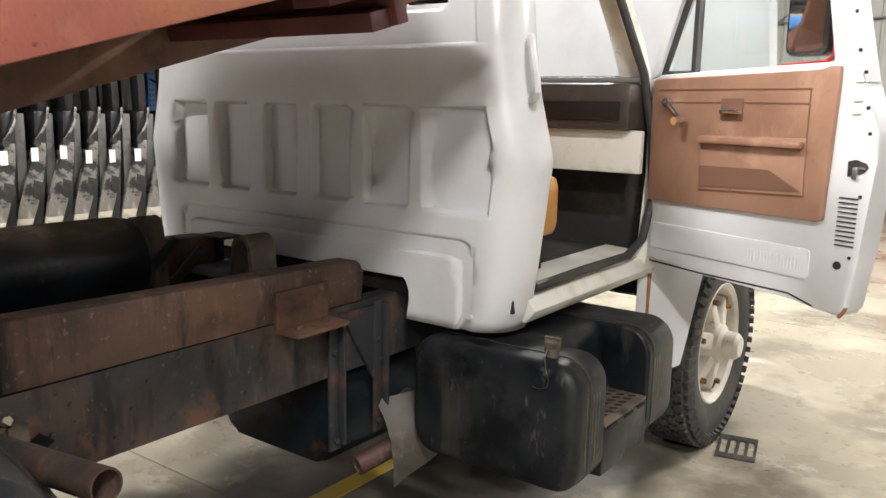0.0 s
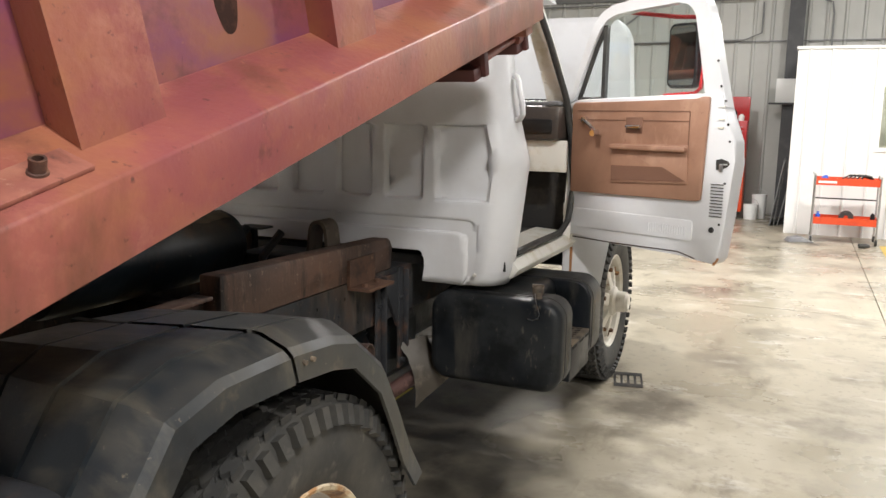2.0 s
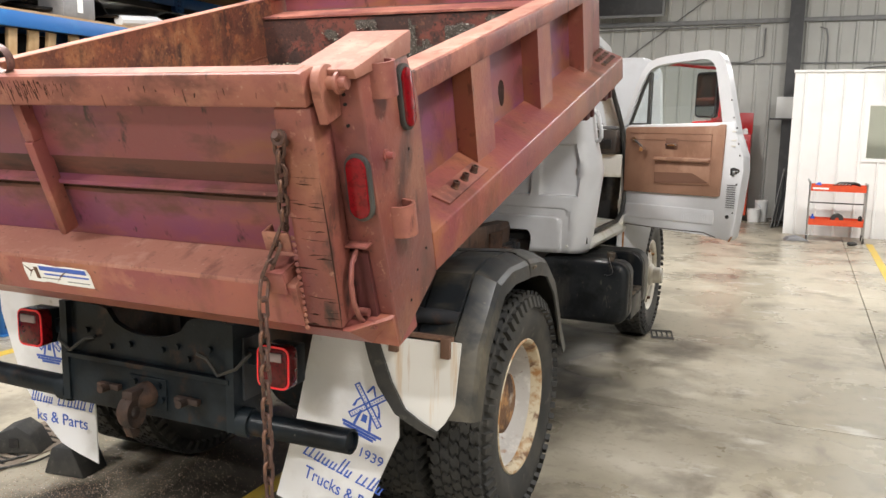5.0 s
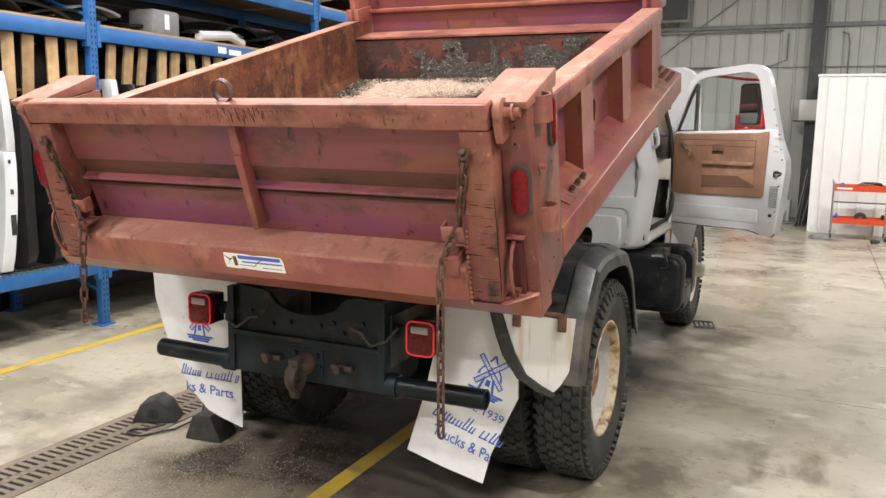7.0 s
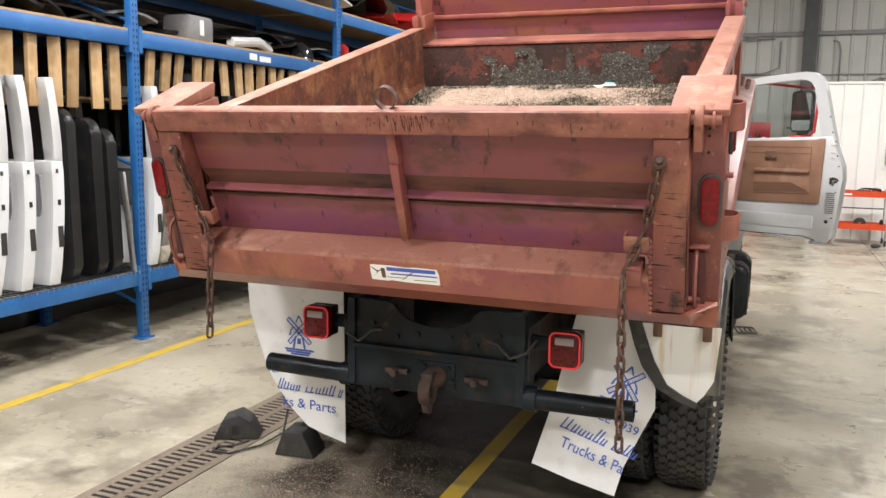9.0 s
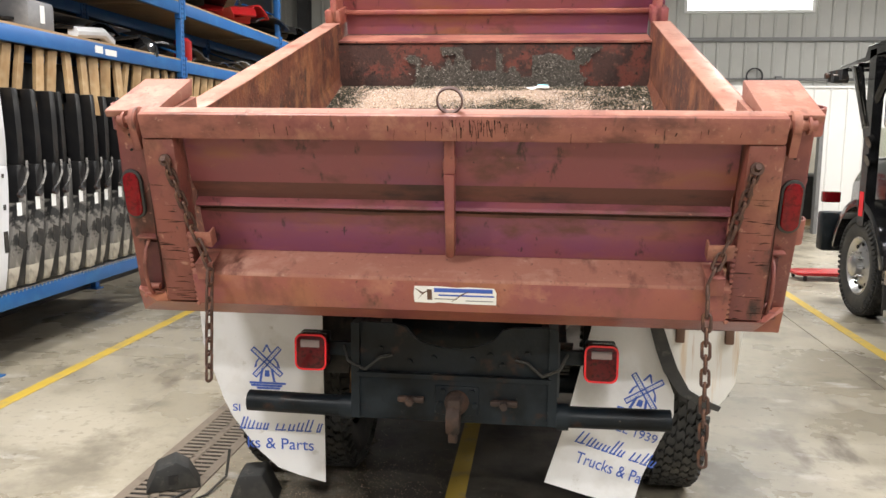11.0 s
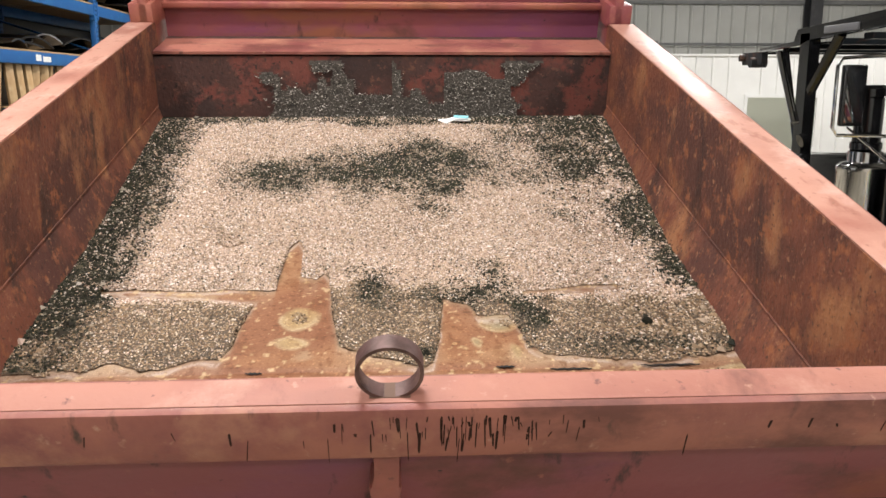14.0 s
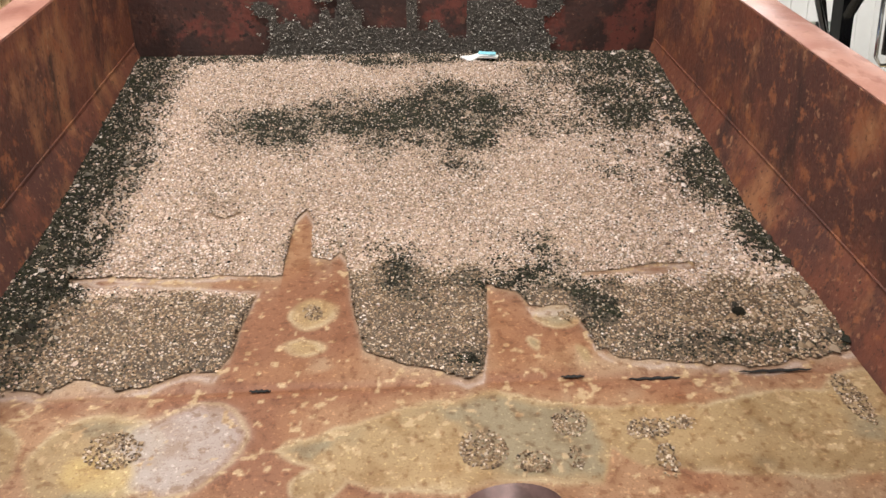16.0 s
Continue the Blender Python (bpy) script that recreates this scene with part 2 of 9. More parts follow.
RIM_FLANGE = material("rusty_rim_flange", (0.55, 0.47, 0.33), 0.6, 0.0, [((0.34, 0.17, 0.06), 8.0, 0.47, 0.58), ((0.16, 0.08, 0.04), 14.0, 0.55, 0.66)], (70, 0.3, 0.003))
HUB_RUST = material("crusted_orange_rust", (0.16, 0.085, 0.045), 0.85, 0.0, [((0.36, 0.19, 0.075), 16.0, 0.48, 0.60), ((0.05, 0.03, 0.022), 9.0, 0.50, 0.62), ((0.45, 0.40, 0.33), 5.0, 0.60, 0.70)], (45, 0.8, 0.012))
CHROME = material("chrome", (0.75, 0.75, 0.76), 0.12, 1.0)
# stained concrete, darker to hold the painted shade below the truck
STAIN_SHADE = material("stained_shaded_concrete", (0.105, 0.093, 0.072), 0.4, 0.0, [((0.17, 0.15, 0.115), 4.0, 0.52, 0.68), ((0.032, 0.028, 0.023), 2.0, 0.44, 0.60)], (35, 0.05, 0.003), rough2=0.6)
STEEL = material("brushed_aluminium", (0.6, 0.6, 0.6), 0.35, 1.0, [((0.45, 0.45, 0.45), 20, 0.5, 0.7)])
TAN = material("tan_vinyl_trim", (0.35, 0.195, 0.13), 0.5, 0.0, [((0.27, 0.145, 0.095), 3.0, 0.45, 0.66), ((0.42, 0.25, 0.17), 7.0, 0.56, 0.72, (1, 1, 0.5)), ((0.18, 0.095, 0.06), 22.0, 0.66, 0.76)], (260, 0.12, 0.002))
TAN_DARK = material("dark_tan_pocket", (0.17, 0.085, 0.055), 0.6)
ORANGE = material("orange_seat_vinyl", (0.50, 0.24, 0.06), 0.5, 0.0, [((0.38, 0.17, 0.05), 8, 0.5, 0.7)])
DASH = material("dark_dash_plastic", (0.045, 0.035, 0.03), 0.5, 0.0, [((0.08, 0.06, 0.045), 10, 0.5, 0.7)])
DARK = material("dark_interior", (0.02, 0.019, 0.018), 0.8, 0.0, [((0.06, 0.05, 0.04), 8.0, 0.5, 0.7)])
RED_LENS = material("red_lamp_lens", (0.19, 0.005, 0.009), 0.14, 0.0, [((0.12, 0.004, 0.006), 60, 0.5, 0.6)])
STOP_LENS = material("dark_red_stop_lens", (0.10, 0.003, 0.006), 0.14, 0.0, [((0.04, 0.002, 0.003), 60, 0.5, 0.6)])
for lens_paint in (RED_LENS, STOP_LENS):
    lens_paint.node_tree.nodes["Principled BSDF"].inputs["Specular IOR Level"].default_value = 0.3
RED_RIM = material("bright_red_reflector", (0.85, 0.022, 0.035), 0.25, 0.0)
CLEAR_LENS = material("clear_lamp_lens", (0.26, 0.20, 0.20), 0.12)
FLAP = material("white_mud_flap", (0.80, 0.80, 0.81), 0.4, 0.0, [((0.69, 0.68, 0.67), 5.0, 0.5, 0.7), ((0.42, 0.39, 0.34), 10.0, 0.64, 0.78)], (6, 0.35, 0.03))
FLAP_RUSTY = material("white_sheet_rust_streaks", (0.72, 0.71, 0.68), 0.45, 0.0, [((0.55, 0.36, 0.17), 5.0, 0.54, 0.68, (3, 3, 0.18)), ((0.40, 0.22, 0.09), 9.0, 0.62, 0.72, (3, 3, 0.14))])
BLUE_INK = material("blue_print", (0.05, 0.12, 0.50), 0.5, 0.0, [((0.2, 0.27, 0.6), 30, 0.6, 0.75)])
CONCRETE = material("polished_concrete", (0.32, 0.285, 0.215), 0.26, 0.0, [((0.41, 0.37, 0.29), 0.9, 0.44, 0.60), ((0.22, 0.195, 0.15), 1.7, 0.50, 0.64), ((0.16, 0.135, 0.10), 3.0, 0.58, 0.70, (1, 0.35, 1)), ((0.48, 0.45, 0.39), 6.0, 0.58, 0.72, (0.5, 1, 1)), ((0.15, 0.13, 0.10), 0.7, 0.60, 0.68), ((0.25, 0.22, 0.175), 16.0, 0.55, 0.72)], (35, 0.05, 0.003), rough2=0.48, random_tint=0.04)
JOINT = material("floor_joint_filler", (0.16, 0.14, 0.11), 0.8)
YELLOW = material("worn_yellow_line", (0.55, 0.38, 0.05), 0.5, 0.0, [((0.40, 0.31, 0.12), 6.0, 0.5, 0.68)])
IRON = material("cast_iron_grate", (0.21, 0.17, 0.13), 0.65, 0.1, [((0.13, 0.10, 0.08), 10, 0.5, 0.7)], (60, 0.2, 0.003))
PIT = material("drain_pit", (0.008, 0.007, 0.006), 0.9)
WALL_METAL = material("grey_metal_wall_panel", (0.50, 0.50, 0.47), 0.45, 0.0, [((0.43, 0.43, 0.40), 0.8, 0.45, 0.7)], (12, 0.03, 0.004))
WALL_WHITE = material("white_ribbed_steel", (0.80, 0.80, 0.78), 0.4, 0.0, [((0.73, 0.73, 0.71), 1.2, 0.45, 0.7)])
GIRT = material("grey_girt_steel", (0.22, 0.22, 0.22), 0.5, 0.2, [((0.16, 0.16, 0.16), 5, 0.5, 0.7)])
COLUMN = material("dark_column_paint", (0.045, 0.045, 0.048), 0.5, 0.0, [((0.07, 0.07, 0.07), 5, 0.5, 0.7)])
CEIL = material("grey_ceiling_liner", (0.22, 0.22, 0.21), 0.6, 0.0, [((0.18, 0.18, 0.17), 0.7, 0.45, 0.7)])
BLUE = material("blue_rack_paint", (0.02, 0.12, 0.36), 0.4, 0.0, [((0.03, 0.17, 0.42), 4.0, 0.5, 0.7), ((0.10, 0.10, 0.11), 25.0, 0.70, 0.8)])
WOOD = material("pine_stud", (0.55, 0.36, 0.18), 0.65, 0.0, [((0.42, 0.25, 0.11), 9.0, 0.5, 0.66, (1, 1, 0.12)), ((0.62, 0.45, 0.26), 3.0, 0.5, 0.7)], random_tint=0.12)
PLY = material("plywood_deck", (0.42, 0.28, 0.15), 0.7, 0.0, [((0.34, 0.21, 0.10), 6, 0.5, 0.7)])
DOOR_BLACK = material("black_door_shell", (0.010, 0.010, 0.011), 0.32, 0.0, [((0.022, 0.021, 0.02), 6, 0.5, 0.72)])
DOOR_GREY = material("dusty_grey_shell", (0.19, 0.18, 0.165), 0.4, 0.0, [((0.020, 0.020, 0.020), 4.0, 0.49, 0.55, (1, 1, 1.6)), ((0.46, 0.43, 0.39), 5.0, 0.54, 0.64, (1, 1, 0.6))], (14, 0.4, 0.012))
DUST_EDGE = material("beige_dusty_edge", (0.42, 0.38, 0.31), 0.7, 0.0, [((0.20, 0.18, 0.15), 7.0, 0.48, 0.62)])
PAPER = material("white_label_paper", (0.85, 0.85, 0.83), 0.6)
DARK_RED = material("dark_red_primer", (0.085, 0.022, 0.022), 0.55, 0.0, [((0.13, 0.04, 0.03), 6.0, 0.5, 0.7), ((0.04, 0.02, 0.018), 14.0, 0.58, 0.72)], (60, 0.15, 0.003))
SHIELD = material("grey_brown_sheet", (0.065, 0.056, 0.045), 0.55, 0.2, [((0.17, 0.145, 0.115), 6.0, 0.54, 0.66), ((0.05, 0.042, 0.034), 9.0, 0.5, 0.66)], (40, 0.15, 0.004))
RUST_ORANGE = material("orange_rust", (0.33, 0.15, 0.05), 0.8, 0.0, [((0.20, 0.09, 0.04), 20.0, 0.5, 0.7)])
GRIME = material("dark_grime", (0.035, 0.018, 0.014), 0.8, 0.0, [((0.075, 0.035, 0.026), 40.0, 0.5, 0.7)])
GRIME.node_tree.nodes["Principled BSDF"].inputs["Specular IOR Level"].default_value = 0.1
CART_RED = material("red_orange_enamel", (0.62, 0.07, 0.02), 0.35, 0.0, [((0.5, 0.05, 0.02), 6, 0.5, 0.7)])
TOOL_RED = material("red_tool_enamel", (0.40, 0.012, 0.015), 0.3, 0.0, [((0.32, 0.01, 0.012), 4, 0.5, 0.7)])
SEMI_BLACK = material("gloss_black_paint", (0.010, 0.010, 0.011), 0.15, 0.0, [((0.02, 0.02, 0.022), 3, 0.5, 0.7)], coat=0.6)
GREEN_INK = material("green_lettering", (0.25, 0.62, 0.10), 0.5)
AMBER = material("amber_marker_lens", (0.75, 0.30, 0.05), 0.2)
GLOW = material("daylight_panel", (0.95, 1.0, 0.97), 0.5, emit=4.0)
TUBE = material("lamp_diffuser", (1.0, 0.97, 0.9), 0.5, emit=6.0)
GLASS = glass("window_glass")
MIRROR = material("mirror_glass", (0.8, 0.82, 0.82), 0.02, 1.0)
GREY_PLASTIC = material("grey_plastic", (0.2, 0.2, 0.21), 0.5, 0.0, [((0.28, 0.28, 0.28), 6, 0.5, 0.7)])
BOARD = material("dull_grey_board", (0.12, 0.12, 0.115), 0.55, 0.0, [((0.17, 0.165, 0.155), 3.0, 0.46, 0.64), ((0.06, 0.058, 0.055), 8.0, 0.56, 0.70)])
BLUE_PLASTIC = material("blue_plastic", (0.03, 0.1, 0.5), 0.4)
CREAM = material("cream_wall", (0.70, 0.66, 0.55), 0.6, 0.0, [((0.62, 0.58, 0.48), 1.5, 0.5, 0.7)])


def fading(mat):
    """Lets a thin layer thin out to nothing by its mesh's own soak values."""
    nt = mat.node_tree
    at, clear, mix = nt.nodes.new("ShaderNodeAttribute"), nt.nodes.new("ShaderNodeBsdfTransparent"), nt.nodes.new("ShaderNodeMixShader")
    at.attribute_name = "fade"
    nt.links.new(at.outputs["Fac"], mix.inputs[0])
    nt.links.new(clear.outputs[0], mix.inputs[1])
    nt.links.new(nt.nodes["Principled BSDF"].outputs[0], mix.inputs[2])
    nt.links.new(mix.outputs[0], nt.nodes["Material Output"].inputs[0])


fading(STAIN_SHADE)
fading(DUST_LIGHT)


# mesh helpers
def box(bm, x0, x1, y0, y1, z0, z1, bevel=0.0, m=None):
    vs = [bm.verts.new((x, y, z)) for x in (x0, x1) for y in (y0, y1) for z in (z0, z1)]
    fs = [bm.faces.new([vs[i] for i in q]) for q in ((0, 1, 3, 2), (4, 6, 7, 5), (0, 4, 5, 1), (2, 3, 7, 6), (0, 2, 6, 4), (1, 5, 7, 3))]
    if bevel:
        es = {e for f in fs for e in f.edges}
        r = bmesh.ops.bevel(bm, geom=list(es), offset=bevel, segments=2, profile=0.5, affect="EDGES")
        vs = list({v for f in r["faces"] for v in f.verts} | {v for v in vs if v.is_valid})
    if m is not None:
        bmesh.ops.transform(bm, matrix=m, verts=vs)
    return vs


def prism(bm, pts, a0, a1, axis="x", m=None, bevel=0.0):
    """A polygon of two coordinates, drawn out along an axis."""
    def at(p, a):
        return {"x": (a, p[0], p[1]), "y": (p[0], a, p[1]), "z": (p[0], p[1], a)}[axis]
    v0 = [bm.verts.new(at(p, a0)) for p in pts]
    v1 = [bm.verts.new(at(p, a1)) for p in pts]
    n = len(pts)
    fs = [bm.faces.new(v0), bm.faces.new(v1[::-1])]
    fs += [bm.faces.new((v0[(i + 1) % n], v0[i], v1[i], v1[(i + 1) % n])) for i in range(n)]
    vs = v0 + v1
    if bevel:
        es = {e for f in fs for e in f.edges}
        r = bmesh.ops.bevel(bm, geom=list(es), offset=bevel, segments=2, profile=0.5, affect="EDGES")
        vs = list({v for f in r["faces"] for v in f.verts} | {v for v in vs if v.is_valid})
    if m is not None:
        bmesh.ops.transform(bm, matrix=m, verts=vs)
    return vs


def lathe(bm, profile, seg=24, m=None):
    """Profile of (radius, height) turned round z."""
    rings = []
    for r, h in profile:
        rings.append([bm.verts.new((r * math.cos(2 * math.pi * i / seg), r * math.sin(2 * math.pi * i / seg), h)) for i in range(seg)] if r > 1e-5 else [bm.verts.new((0, 0, h))])
    for a, b in zip(rings, rings[1:]):
        for i in range(seg):
            j = (i + 1) % seg
            if len(a) == 1 and len(b) == 1:
                continue
            q = [a[0], b[j], b[i]] if len(a) == 1 else [a[i], a[j], b[0]] if len(b) == 1 else [a[i], a[j], b[j], b[i]]
            bm.faces.new(q)
    vs = [v for r in rings for v in r]
    if m is not None:
        bmesh.ops.transform(bm, matrix=m, verts=vs)
    return vs


def along(p0, p1):
    """A pose at p0 whose z runs to p1."""
    d = Vector(p1) - Vector(p0)
    return Matrix.Translation(p0) @ d.to_track_quat("Z", "Y").to_matrix().to_4x4()


def rod(bm, p0, p1, r, seg=12, r1=None):
    n = (Vector(p1) - Vector(p0)).length
    return lathe(bm, [(0, 0), (r, 0), (r1 or r, n), (0, n)], seg, along(p0, p1))


def hollow(bm, p0, p1, r, wall=0.006, seg=20):
    n = (Vector(p1) - Vector(p0)).length
    return lathe(bm, [(r - wall, 0), (r, 0), (r, n), (r - wall, n), (r - wall, 0)], seg, along(p0, p1))


def pipe(bm, pts, r, seg=8, closed=False):
    """A round bar along a line of points."""
    pts = [Vector(p) for p in pts]
    n, rings, up = len(pts), [], None
    for i, p in enumerate(pts):
        a = pts[(i - 1) % n] if closed or i else p
        b = pts[(i + 1) % n] if closed or i < n - 1 else p
        t = (b - a).normalized()
        if up is None:
            up = t.orthogonal().normalized()
        up = (up - t * up.dot(t)).normalized()
        side = t.cross(up)
        rings.append([bm.verts.new(p + r * (math.cos(2 * math.pi * k / seg) * up + math.sin(2 * math.pi * k / seg) * side)) for k in range(seg)])
    for i in range(n if closed else n - 1):
        a, b = rings[i], rings[(i + 1) % n]
        for k in range(seg):
            bm.faces.new((a[k], a[(k + 1) % seg], b[(k + 1) % seg], b[k]))
    if not closed:
        bm.faces.new(rings[0][::-1])
        bm.faces.new(rings[-1])
    return [v for r_ in rings for v in r_]


def arc(cx, cy, r, a0, a1, n):
    return [(cx + r * math.cos(math.radians(a0 + (a1 - a0) * i / n)), cy + r * math.sin(math.radians(a0 + (a1 - a0) * i / n))) for i in range(n + 1)]


def round_rect(x0, x1, y0, y1, r, n=4):
    return arc(x1 - r, y1 - r, r, 0, 90, n) + arc(x0 + r, y1 - r, r, 90, 180, n) + arc(x0 + r, y0 + r, r, 180, 270, n) + arc(x1 - r, y0 + r, r, 270, 360, n)


def mesh_of(name, bm, mat, smooth=35):
    bmesh.ops.recalc_face_normals(bm, faces=bm.faces)
    me = bpy.data.meshes.new(name)
    bm.to_mesh(me)
    bm.free()
    me.materials.append(mat)
    if smooth:
        me.shade_smooth()
        me.set_sharp_from_angle(angle=radians(smooth))
    return me


def part(name, bm, mat, parent, label="", m=None, smooth=35):
    ob = new(name, mesh_of(name, bm, mat, smooth) if isinstance(bm, bmesh.types.BMesh) else bm)
    ob.parent = parent
    if m is not None:
        ob.matrix_basis = m
    return tagged(ob, label)


def thing(name, label, category, group="", m=None, kind=""):
    ob = new(name)
    if m is not None:
        ob.matrix_basis = m
    return tagged(ob, label, category, group, kind)


def lone(name, bm, mat, label="", category="", group="", kind="", m=None, smooth=35):
    ob = new(name, mesh_of(name, bm, mat, smooth))
    if m is not None:
        ob.matrix_basis = m
    return tagged(ob, label, category, group, kind)


def B_():
    return bmesh.new()


def boxes(*rows, bevel=0.0):
    bm = B_()
    for r in rows:
        box(bm, *r, bevel=bevel)
    return bm


def words(name, text, size, mat, parent, m, label="", extrude=0.0008):
    cu = bpy.data.curves.new(name, "FONT")
    cu.body, cu.size, cu.extrude, cu.align_x = text, size, extrude, "CENTER"
    tmp = bpy.data.objects.new(name, cu)
    me = bpy.data.meshes.new_from_object(tmp)
    bpy.data.objects.remove(tmp)
    me.materials.clear()
    me.materials.append(mat)
    ob = new(name, me)
    ob.parent = parent
    ob.matrix_basis = m
    return tagged(ob, label)


# ---- the workshop shell ----
X0, X1, Y0, Y1 = -9.0, 13.0, -9.5, 16.4
floor = lone("floor", boxes((X0 - 0.3, X1 + 0.3, Y0 - 0.3, Y1 + 0.3, -0.3, -0.012)), JOINT, "dark joint bed under the concrete slabs", "floor", kind="structure")


def ribbed(length, height, pitch, depth, flat, thick=0.05):
    """A sheet of trapezoid-ribbed steel, drawn up from z = 0; it faces -y."""
    pts, x = [], 0.0
    while x < length - 1e-6:
        pts += [(x, 0), (x + flat, 0), (x + flat + 0.02, -depth), (x + flat + 0.05, -depth), (x + flat + 0.07, 0)]
        x += pitch
    pts.append((x, 0))
    bm = B_()
    lo = [bm.verts.new((px, py, 0)) for px, py in pts]
    hi = [bm.verts.new((px, py, height)) for px, py in pts]
    for i in range(len(pts) - 1):
        bm.faces.new((lo[i], lo[i + 1], hi[i + 1], hi[i]))
    box(bm, 0, x, 0.012, thick, 0, height)
    return bm


def wall(name, m, length, mat=None, label="ribbed grey steel wall panels of the workshop"):
    lone(name, ribbed(length, CEILING, 0.3, 0.028, 0.23, 0.2), mat or WALL_METAL, label, "wall", kind="structure", m=m, smooth=0)


wall("wall_north", pose(X0, Y1, 0), X1 - X0 + 0.1)
wall("wall_south", pose(X1, Y0, 0, 0, 0, 180), X1 - X0 + 0.1)
wall("wall_west", pose(X0, Y0, 0, 0, 0, 90), Y1 - Y0 + 0.1)
wall("wall_east", pose(X1, Y1, 0, 0, 0, -90), Y1 - Y0 + 0.1)
# out of view; its grey is darkened to weaken the bounced light
lone("ceiling", boxes((X0 - 0.3, X1 + 0.3, Y0 - 0.3, Y1 + 0.3, CEILING, CEILING + 0.2)), CEIL, "unseen ceiling, grey kept dark to cut bounced light", "ceiling", kind="structure")


def column(x, y, m=None):
    bm = B_()
    prism(bm, [(-0.13, -0.15), (0.13, -0.15), (0.13, -0.135), (0.012, -0.135), (0.012, 0.135), (0.13, 0.135), (0.13, 0.15), (-0.13, 0.15), (-0.13, 0.135), (-0.012, 0.135), (-0.012, -0.135), (-0.13, -0.135)], 0, CEILING, "z")
    lone("steel_column", bm, COLUMN, "dark painted steel H column against the wall", "column", "wall columns", "structure", pose(x, y, 0), 0)


for cx in (-5.2, 1.87, 8.8):
    column(cx, Y1 - 0.22)
for gz in (3.95, 5.2):
    lone("trim", boxes((X0, X1, Y1 - 0.075, Y1 - 0.03, gz, gz + 0.09), bevel=0.004), GIRT, "horizontal grey steel girt along the wall", "girt", "wall girts", "structure")
lone("trim", boxes((X0, X1, Y1 - 0.05, Y1 - 0.03, 3.14, 3.165)), GIRT, "thin grey conduit line along the wall", "conduit", kind="structure")


def conduits():
    bm = B_()
    pipe(bm, [(-6, Y1 - 0.1, 3.86), (1.2, Y1 - 0.1, 3.9)], 0.014)
    pipe(bm, [(1.3, Y1 - 0.1, 3.84), (1.30, Y1 - 0.1, 3.3), (1.0, Y1 - 0.1, 3.18), (-4, Y1 - 0.1, 3.12)], 0.014)
    pipe(bm, [(2.3, Y1 - 0.1, 3.84), (2.42, Y1 - 0.1, 3.8), (2.46, Y1 - 0.1, 3.6), (2.46, Y1 - 0.1, 2.9)], 0.016)
    pipe(bm, [(2.6, Y1 - 0.1, 2.8), (3.2, Y1 - 0.1, 3.05), (4.5, Y1 - 0.1, 3.13), (9.5, Y1 - 0.1, 3.1)], 0.014)
    pipe(bm, [(-2.4, Y1 - 0.06, 2.6), (0.3, Y1 - 0.06, 4.6)], 0.012)
    box(bm, -2.02, -1.9, Y1 - 0.14, Y1 - 0.04, 2.95, 3.08)
    box(bm, 5.42, 5.55, Y1 - 0.14, Y1 - 0.04, 3.07, 3.2)
    lone("conduit", bm, GIRT, "grey electrical conduit runs with junction boxes on the wall", "conduit", kind="structure")
    bm = B_()
    for k in range(3):
        pipe(bm, [(4.97 + 0.17 * math.cos(a), Y1 - 0.1 - 0.02 * k, 3.2 + 0.17 * math.sin(a)) for a in np.linspace(0, 2 * math.pi, 20, endpoint=False)], 0.014, 6, True)
    lone("cable_coil", bm, COLUMN, "coil of dark cable hung on the wall conduit", "cable coil")


conduits()


def high_window():
    w = thing("window_1", "bright white daylight window high in the wall", "window", kind="structure")
    part("window_frame", boxes((3.40, 6.16, 16.30, 16.37, 4.56, 4.62), (3.40, 6.16, 16.30, 16.37, 5.72, 5.78), (3.40, 3.46, 16.30, 16.37, 4.62, 5.72), (6.10, 6.16, 16.30, 16.37, 4.62, 5.72)), WALL_WHITE, w, smooth=0)
    part("pane", boxes((3.46, 6.10, 16.33, 16.35, 4.62, 5.72)), GLOW, w, "pane glowing with daylight", smooth=0)


high_window()


def wall_heater():
    t = thing("unit_heater", "black box unit heater hung high on the wall", "heater")
    part("body", boxes((-2.25, -0.7, 16.0, 16.25, 4.14, 4.75), bevel=0.02), COLUMN, t)
    part("rim", boxes((-2.28, -0.67, 15.98, 16.0, 4.11, 4.16), (-2.28, -0.67, 15.98, 16.0, 4.73, 4.78), (-2.28, -2.23, 15.98, 16.0, 4.16, 4.73), (-0.72, -0.67, 15.98, 16.0, 4.16, 4.73)), GIRT, t)
    [part("bracket", boxes((x, x + 0.1, 16.25, 16.37, 4.3, 4.4)), GIRT, t) for x in (-2.0, -1.0)]


wall_heater()


# white partition with a doorway and two windows
PY = 13.8


